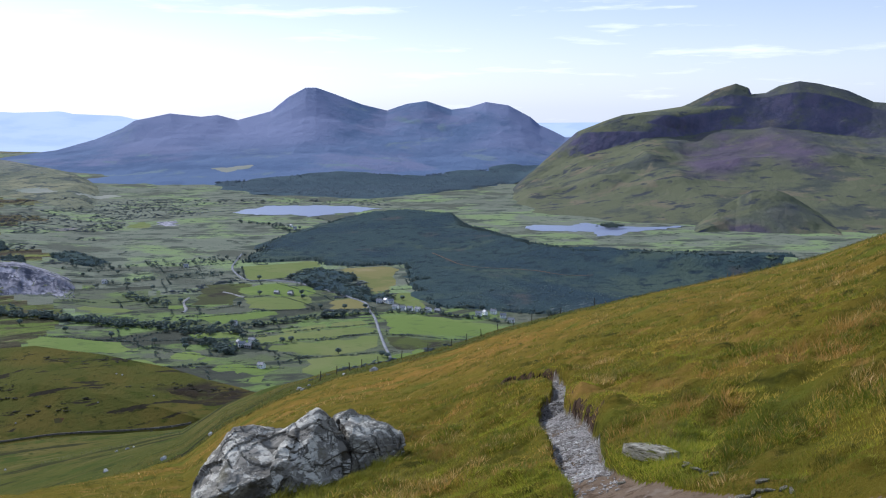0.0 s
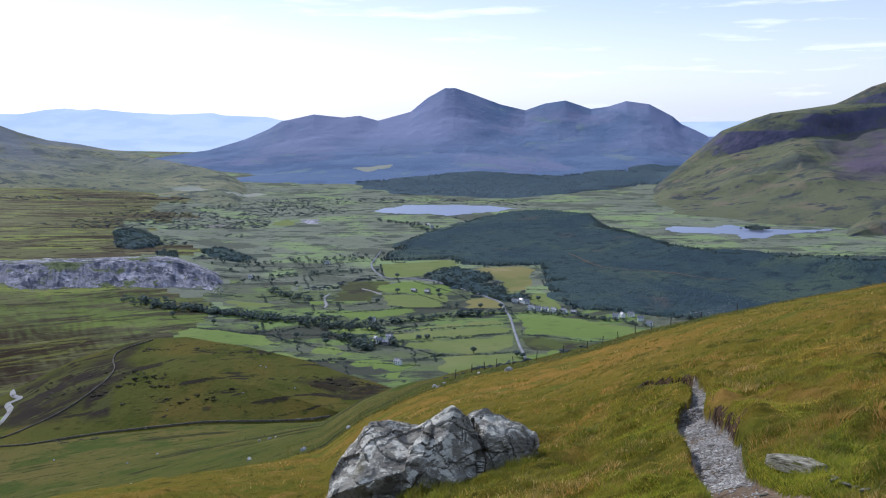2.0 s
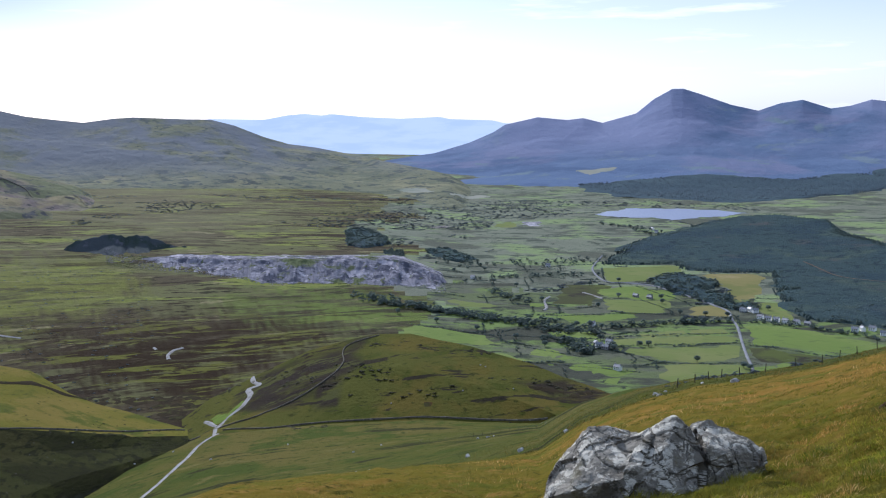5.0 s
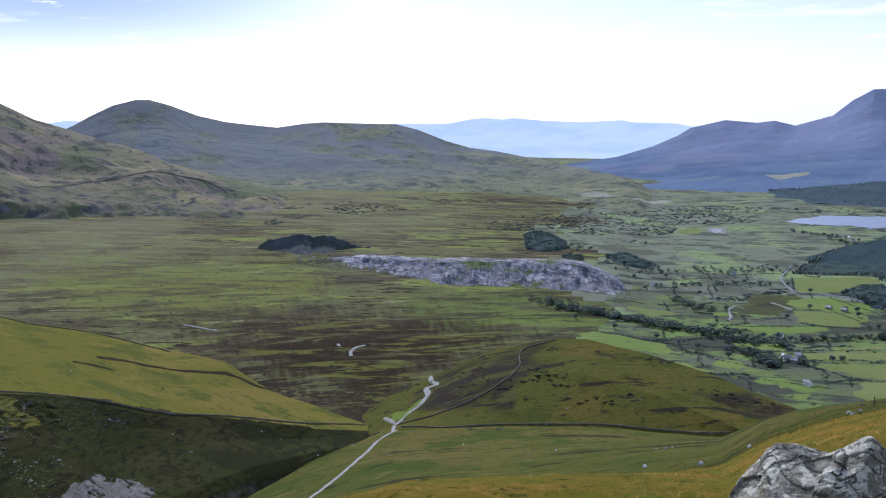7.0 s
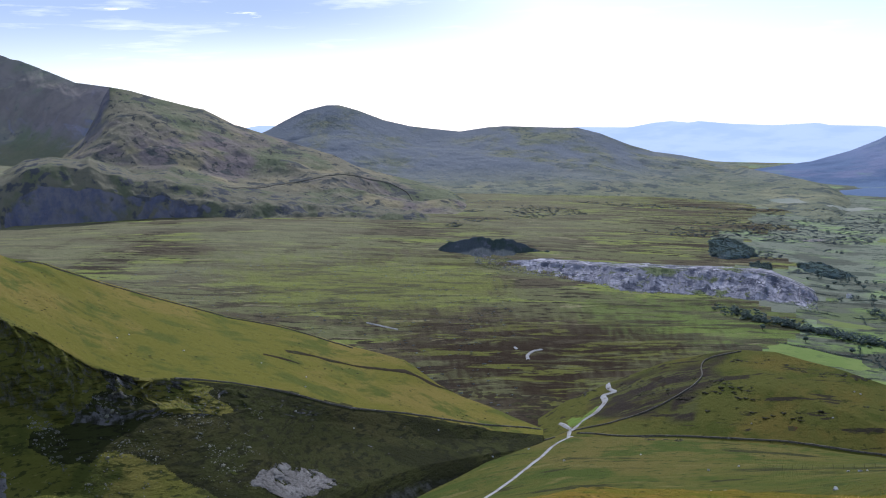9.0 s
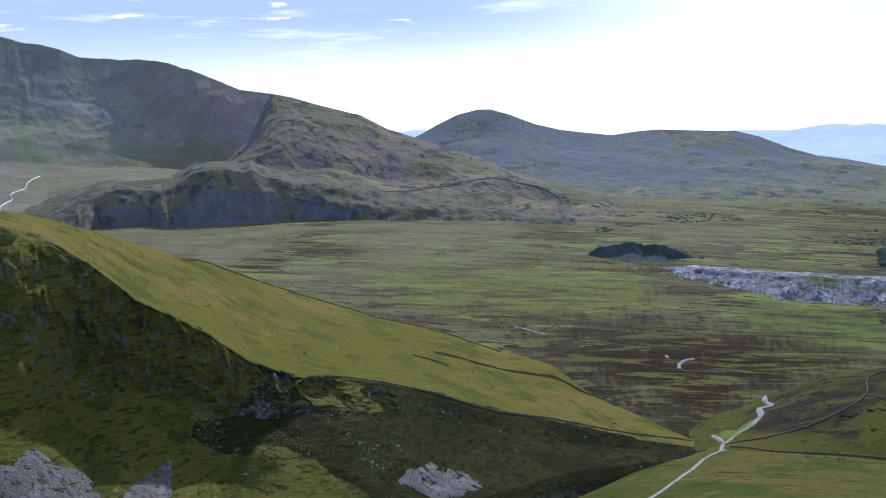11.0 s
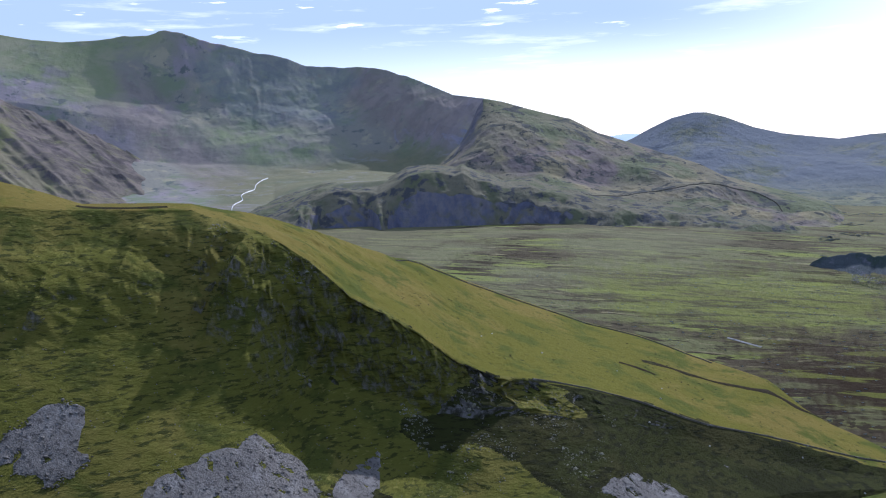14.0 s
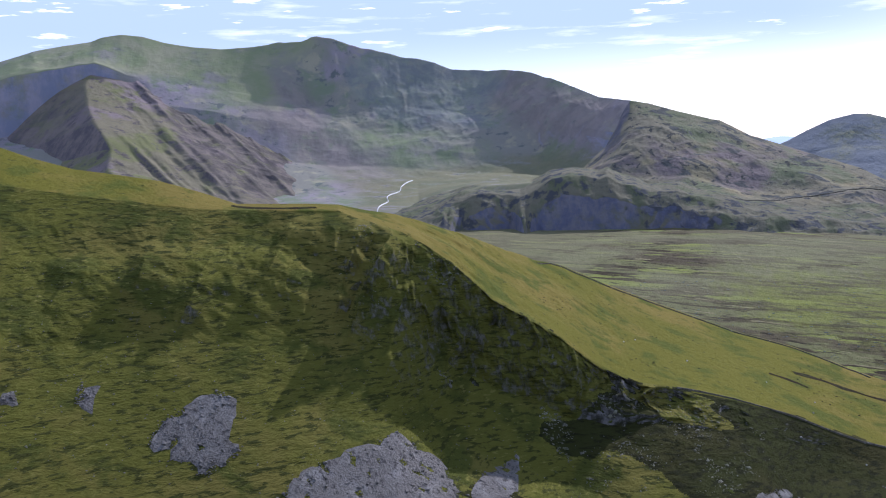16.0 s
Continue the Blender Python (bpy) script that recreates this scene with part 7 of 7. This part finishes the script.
def grass_field(name, count, blades, b0, b1, r0, r1, tall, label, seed, mat, flop=(0.25, 0.95), width=(0.0022, 0.00024), fine=False, clump=1.1, only=-1.0, beside=99.0):
    """Blades of grass in tufts between two bearings and distances; fine: one face a blade; only: where the tufts' own noise is above this."""
    g = np.random.default_rng(seed)
    b = g.uniform(b0, b1, count)
    r = np.exp(g.uniform(math.log(r0), math.log(r1), count))
    a = np.radians(b)
    cx, cy = -np.sin(a) * r, np.cos(a) * r
    lush = fbm(cx, cy, clump, 3, seed)
    cx, cy, r, lush = (v[lush > only] for v in (cx, cy, r, lush))
    hgt = tall * (0.35 + 1.5 * np.clip(lush + 0.3, 0, 1))
    n = len(cx) * blades
    rad = (0.05 + 0.005 * np.repeat(r, blades)) * np.sqrt(g.uniform(0, 1, n))
    q = g.uniform(0, 6.283, n)
    x, y = np.repeat(cx, blades) + np.cos(q) * rad, np.repeat(cy, blades) + np.sin(q) * rad
    bb, rr = np.degrees(np.arctan2(-x, y)), np.hypot(x, y)
    x, y, z, off = ground_relief(bb[:, None], rr[:, None])
    x, y, z, off = x[:, 0], y[:, 0], z[:, 0], off[:, 0]
    rel = np.stack([x - SPOT.x, y - SPOT.y], -1)
    u, w = rel @ np.array(RIGHT[:2]), rel @ np.array(AHEAD[:2])
    ok = (np.abs(off) > 1.12) & ~((u > -1.15) & (u < 1.1) & (w > -0.42) & (w < 1.1)) & ~((u > 1.0) & (u < 1.9) & (w > 0.1) & (w < 1.5))
    ok &= ~((off > 1.0) & (off < 1.18) & (((rr > 10.9) & (rr < 13.5)) | (rr > 18.2)) & (rr < 22))
    ok &= (g.uniform(0, 1, n) < np.clip((b1 - bb) / 12, 0, 1)) & (np.abs(off) < beside * (0.6 + 0.8 * g.uniform(0, 1, n)))
    h = np.repeat(hgt, blades) * g.uniform(0.5, 1.25, n) * np.where(np.abs(off) < 2.6, 0.7, 1.0)
    x, y, z, q, rr, h = (v[ok] for v in (x, y, z, q, rr, h))
    n = len(x)
    wide = width[0] + width[1] * rr
    lean = h * g.uniform(*flop, n)
    way = q + g.normal(0, 0.5, n)
    turn = g.uniform(0, 6.283, n)
    sx, sy = np.cos(turn) * wide, np.sin(turn) * wide
    lx, ly = np.cos(way) * lean + 0.15 * h, np.sin(way) * lean
    base = z - 0.02
    tip = np.stack([x + lx, y + ly, base + 0.02 + h * g.uniform(0.75, 1.0, n)], -1)
    rows = [np.stack([x - sx, y - sy, base], -1), np.stack([x + sx, y + sy, base], -1)]
    f = np.array([(0, 1, 2)])
    if not fine:
        rows += [np.stack([x + sx * 0.7 + lx * 0.35, y + sy * 0.7 + ly * 0.35, base + h * 0.6], -1), np.stack([x - sx * 0.7 + lx * 0.35, y - sy * 0.7 + ly * 0.35, base + h * 0.6], -1)]
        f = np.array([(0, 1, 2), (0, 2, 3), (3, 2, 4)])
    v = np.stack(rows + [tip], 1)
    tris = (f[None] + (np.arange(n) * v.shape[1])[:, None, None]).reshape(-1, 3)
    me = bpy.data.meshes.new(name)
    me.vertices.add(n * v.shape[1])
    me.vertices.foreach_set("co", v.reshape(-1).astype(np.float32))
    me.loops.add(tris.size)
    me.loops.foreach_set("vertex_index", tris.reshape(-1).astype(np.int32))
    me.polygons.add(len(tris))
    me.polygons.foreach_set("loop_start", np.arange(0, tris.size, 3, dtype=np.int32))
    me.materials.append(mat)
    me.update(calc_edges=True)
    return tagged(new(name, me), label, "grass", kind="stuff")


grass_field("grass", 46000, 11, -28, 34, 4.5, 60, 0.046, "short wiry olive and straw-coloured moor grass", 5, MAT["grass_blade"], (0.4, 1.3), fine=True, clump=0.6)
grass_field("grass", 8000, 18, -28, 24, 5.5, 44, 0.075, "taller tussocks of bleached moor grass", 17, MAT["straw_blade"], (0.3, 1.1), clump=0.9, only=0.20)
grass_field("grass", 9000, 9, -28, 44, 55, 230, 0.16, "low moor grass on the farther slope", 29, MAT["grass_far"], fine=True, width=(0.004, 0.00036))
grass_field("grass", 11000, 26, -28, 16, 6, 40, 0.055, "dark green rushy tufts in the turf", 41, MAT["rush_blade"], (0.4, 1.4), clump=0.7, only=0.20)
grass_field("grass", 15000, 13, -16, 12, 6.5, 19, 0.05, "short bright green turf along the path", 47, MAT["turf_blade"], (0.5, 1.6), fine=True, clump=1.0, only=-0.12, beside=13.0)
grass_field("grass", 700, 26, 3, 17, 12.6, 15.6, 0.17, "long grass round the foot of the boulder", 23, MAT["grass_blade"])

# ---- fence on the brow ----


def post_mesh(tall):
    bm = bmesh.new()
    bmesh.ops.create_cone(bm, cap_ends=True, segments=8, radius1=0.05, radius2=0.042, depth=tall + 0.4, matrix=Matrix.Translation((0, 0, tall / 2 - 0.2)))
    me = bpy.data.meshes.new("post")
    bm.to_mesh(me)
    bm.free()
    me.materials.append(MAT["weathered_wood"])
    return me


def fence(spots, tall, label):
    rail = new("fence")
    me = post_mesh(tall)
    tops = []
    for k, (x, y) in enumerate(spots):
        z = land_z(x, y)
        ob = new("post", me)
        ob.parent = rail
        ob.matrix_basis = pose(x, y, z, 5 * math.sin(k * 2.3), 5 * math.cos(k * 1.7), 40 * k)
        tops.append(Vector((x, y, z)))
    for up in (0.35, 0.65, 0.95):
        cu = bpy.data.curves.new("wire", "CURVE")
        cu.dimensions, cu.bevel_depth, cu.bevel_resolution = "3D", 0.004, 0
        sp = cu.splines.new("POLY")
        sp.points.add(len(tops) - 1)
        for q, t in zip(sp.points, tops):
            q.co = (t.x, t.y, t.z + tall * up, 1)
        cu.materials.append(MAT["wire"])
        wire = new("wire", cu)
        wire.parent = rail
    return tagged(rail, label, "fence")


BROW_POSTS = [(7.4, 88), (6.4, 92), (5.6, 96), (4.9, 98), (3.9, 100), (2.5, 102), (0.9, 104), (-0.5, 106), (-1.4, 107), (-2.3, 108), (-3.3, 110), (-4.2, 108), (-5.3, 106), (-7.0, 104), (-9.0, 102)]
fence([(-math.sin(radians(a)) * d, math.cos(radians(a)) * d) for a, d in BROW_POSTS], 0.9, "old wooden post and wire fence along the brow")
fence([(-125 + 2.9 * k, 291 + 0.7 * k) for k in range(17)], 1.2, "low wooden fence across the lower grass slope")

# dark rush clumps near the brow
x, y = along([(-15.0, 118), (-12, 122), (-9, 124), (-5, 122), (-2, 118)], 0.9, 1.6)
plant("rush_clump", MAT["scrub"], CROWNS, x, y, 1.5, 0.5, "dark clumps of rushes on the brow", "rushes", sink=0.1)

# ---- broken slate on the path ----
CHIPS = [stone_mesh("chip", 90 + k, 0.24) for k in range(5)]
for me in CHIPS:
    me.materials.append(MAT["slate_chip"])
path = tagged(new("footpath"), "sunken footpath of broken grey slate", "path", kind="structure")
gr = random.Random(6)
laid = 0
while laid < 290:
    k = gr.randrange(4, len(PATH) - 5)
    (x0, y0, w0), (x1, y1, w1) = PATH[k], PATH[k + 1]
    f, s = gr.random(), gr.uniform(-0.95, 0.95)
    x, y, w = x0 + f * (x1 - x0), y0 + f * (y1 - y0), w0 + f * (w1 - w0)
    d = Vector((x1 - x0, y1 - y0)).normalized()
    x, y = x + d.y * s * w, y - d.x * s * w
    if y < 9.0 and gr.random() < 0.8:
        continue
    size = gr.uniform(0.035, 0.085)
    ob = new("chip", CHIPS[laid % 5])
    ob.parent = path
    ob.matrix_basis = pose(x, y, near_z(x, y) + size * 0.12, gr.uniform(-18, 18), gr.uniform(-18, 18), gr.uniform(0, 360)) @ Matrix.Diagonal((size, size, size, 1))
    laid += 1
n = 6500
g = np.random.default_rng(9)
k = g.integers(4, len(PATH) - 4, n)
P = np.array(PATH)
f, s = g.uniform(0, 1, n), g.uniform(-1, 1, n)
q = P[k] * (1 - f)[:, None] + P[k + 1] * f[:, None]
d = P[k + 1, :2] - P[k, :2]
d /= np.linalg.norm(d, axis=1)[:, None]
x, y = q[:, 0] + d[:, 1] * s * q[:, 2], q[:, 1] - d[:, 0] * s * q[:, 2]
ok = (y > 8.9) | (g.uniform(0, 1, n) < 0.2)
x, y = x[ok], y[ok]
_, _, z, _ = ground_relief(np.degrees(np.arctan2(-x, y))[:, None], np.hypot(x, y)[:, None])
CHIP_SHAPES = []
for me in CHIPS:
    bm = bmesh.new()
    bm.from_mesh(me)
    bmesh.ops.triangulate(bm, faces=bm.faces[:])
    CHIP_SHAPES.append((np.array([v.co for v in bm.verts]), np.array([[v.index for v in t.verts] for t in bm.faces])))
    bm.free()
size = g.uniform(0.012, 0.045, len(x))
joined("gravel", MAT["slate_chip"], CHIP_SHAPES, np.stack([x, y, z[:, 0] + 0.006], -1), np.stack([size, size], -1), g.uniform(0, 6.28, len(x)), g.integers(0, 5, len(x)), "loose grey slate gravel on the path", "gravel")

# ---- broken stones of the screes and quarry ----
SHAPES = []
for me in ROCKS:
    bm = bmesh.new()
    bm.from_mesh(me)
    bmesh.ops.triangulate(bm, faces=bm.faces[:])
    SHAPES.append((np.array([v.co for v in bm.verts]), np.array([[v.index for v in t.verts] for t in bm.faces])))
    bm.free()
for pts, n in zip(SCREES, (1500, 3000, 1500, 250, 700, 150)):
    x, y = fill(shrunk(pts, 1.04), n)
    size = g.uniform(0.35, 1.1, len(x)) * np.where(g.uniform(0, 1, len(x)) < 0.06, 2.0, 1.0)
    z = np.array([land_z(a, b) for a, b in zip(x, y)])
    joined("scree_stone", MAT["scree"], SHAPES, np.stack([x, y, z + 0.1], -1), np.stack([size, size * 0.8], -1), g.uniform(0, 6.28, len(x)), g.integers(0, 4, len(x)), "loose grey blocks of scree on the grass", "scree")
# stones strewn over the slope below the crag
b, d = g.uniform(52, 97, 900), g.uniform(285, 360, 900)
x, y = -np.sin(np.radians(b)) * d, np.cos(np.radians(b)) * d
size = g.uniform(0.25, 0.9, len(x))
z = np.array([land_z(q, w) for q, w in zip(x, y)])
joined("scree_stone", MAT["scree"], SHAPES, np.stack([x, y, z], -1), np.stack([size, size * 0.8], -1), g.uniform(0, 6.28, len(x)), g.integers(0, 4, len(x)), "single grey stones strewn below the crag", "scree")
# outcrops of bare rock on the broken face
b, f = g.uniform(53, 78, 5200), g.uniform(0.02, 0.92, 5200)
lo, hi = np.array(CRAG_BASE), np.array(CRAG_LIP)
d = np.interp(b, lo[:, 0], lo[:, 1]) * (1 - f) + np.interp(b, hi[:, 0], hi[:, 1]) * f
x, y = -np.sin(np.radians(b)) * d, np.cos(np.radians(b)) * d
bare = fbm(x * 1.6, y * 1.6, 16, 4, 143) > np.interp(b, (53, 56, 66, 79), (0.30, 0.10, 0.16, 0.30)) + np.where((b > 66) & (f < 0.45), 1.0, 0.0)
x, y = x[bare], y[bare]
size = g.uniform(0.5, 1.5, len(x)) * np.where(g.uniform(0, 1, len(x)) < 0.08, 2.2, 1.0)
z = np.array([land_z(q, w) for q, w in zip(x, y)])
joined("outcrop", MAT["outcrop"], SHAPES, np.stack([x, y, z - 0.22 * size], -1), np.stack([size, size * 1.1], -1), g.uniform(0, 6.28, len(x)), g.integers(0, 4, len(x)), "grey rock outcrops on the broken face", "rock")
# heather tufts on the spur and the lower slope
b, d = g.uniform(10, 37, 1500), g.uniform(405, 530, 1500)
x, y = -np.sin(np.radians(b)) * d, np.cos(np.radians(b)) * d
near = fbm(x * 0.6, y * 1.8, 26, 3, 123) > 0.40
plant("heather_tuft", MAT["heather_tuft"], CROWNS, x[near], y[near], 3.6, 0.32, "dark low heather tufts on the grassy spur", "heather", sink=0.15)
b, d = g.uniform(38, 66, 700), g.uniform(395, 545, 700)
x, y = -np.sin(np.radians(b)) * d, np.cos(np.radians(b)) * d
near = fbm(x, y, 22, 3, 133) > 0.3
plant("heather_tuft", MAT["heather_tuft"], CROWNS, x[near], y[near], 1.6, 0.4, "dark low rush tufts on the green ridge", "rushes", sink=0.15)
# blocks of slate over the spoil tip
b, d = g.uniform(21, 40.4, 4200), g.uniform(-80, 30, 4200)
top = np.array(TIP_TOP)
r = np.interp(b, top[:, 0], top[:, 1]) + d
x, y = -np.sin(np.radians(b)) * r, np.cos(np.radians(b)) * r
z = np.array([land_z(q, w) for q, w in zip(x, y)])
size = g.uniform(0.8, 2.6, len(x)) * np.where(g.uniform(0, 1, len(x)) < 0.05, 1.8, 1.0)
joined("slate_block", MAT["slate_waste"], SHAPES, np.stack([x, y, z + 0.2], -1), np.stack([size, size * 0.8], -1), g.uniform(0, 6.28, len(x)), g.integers(0, 4, len(x)), "tipped blocks of waste slate", "slate waste")
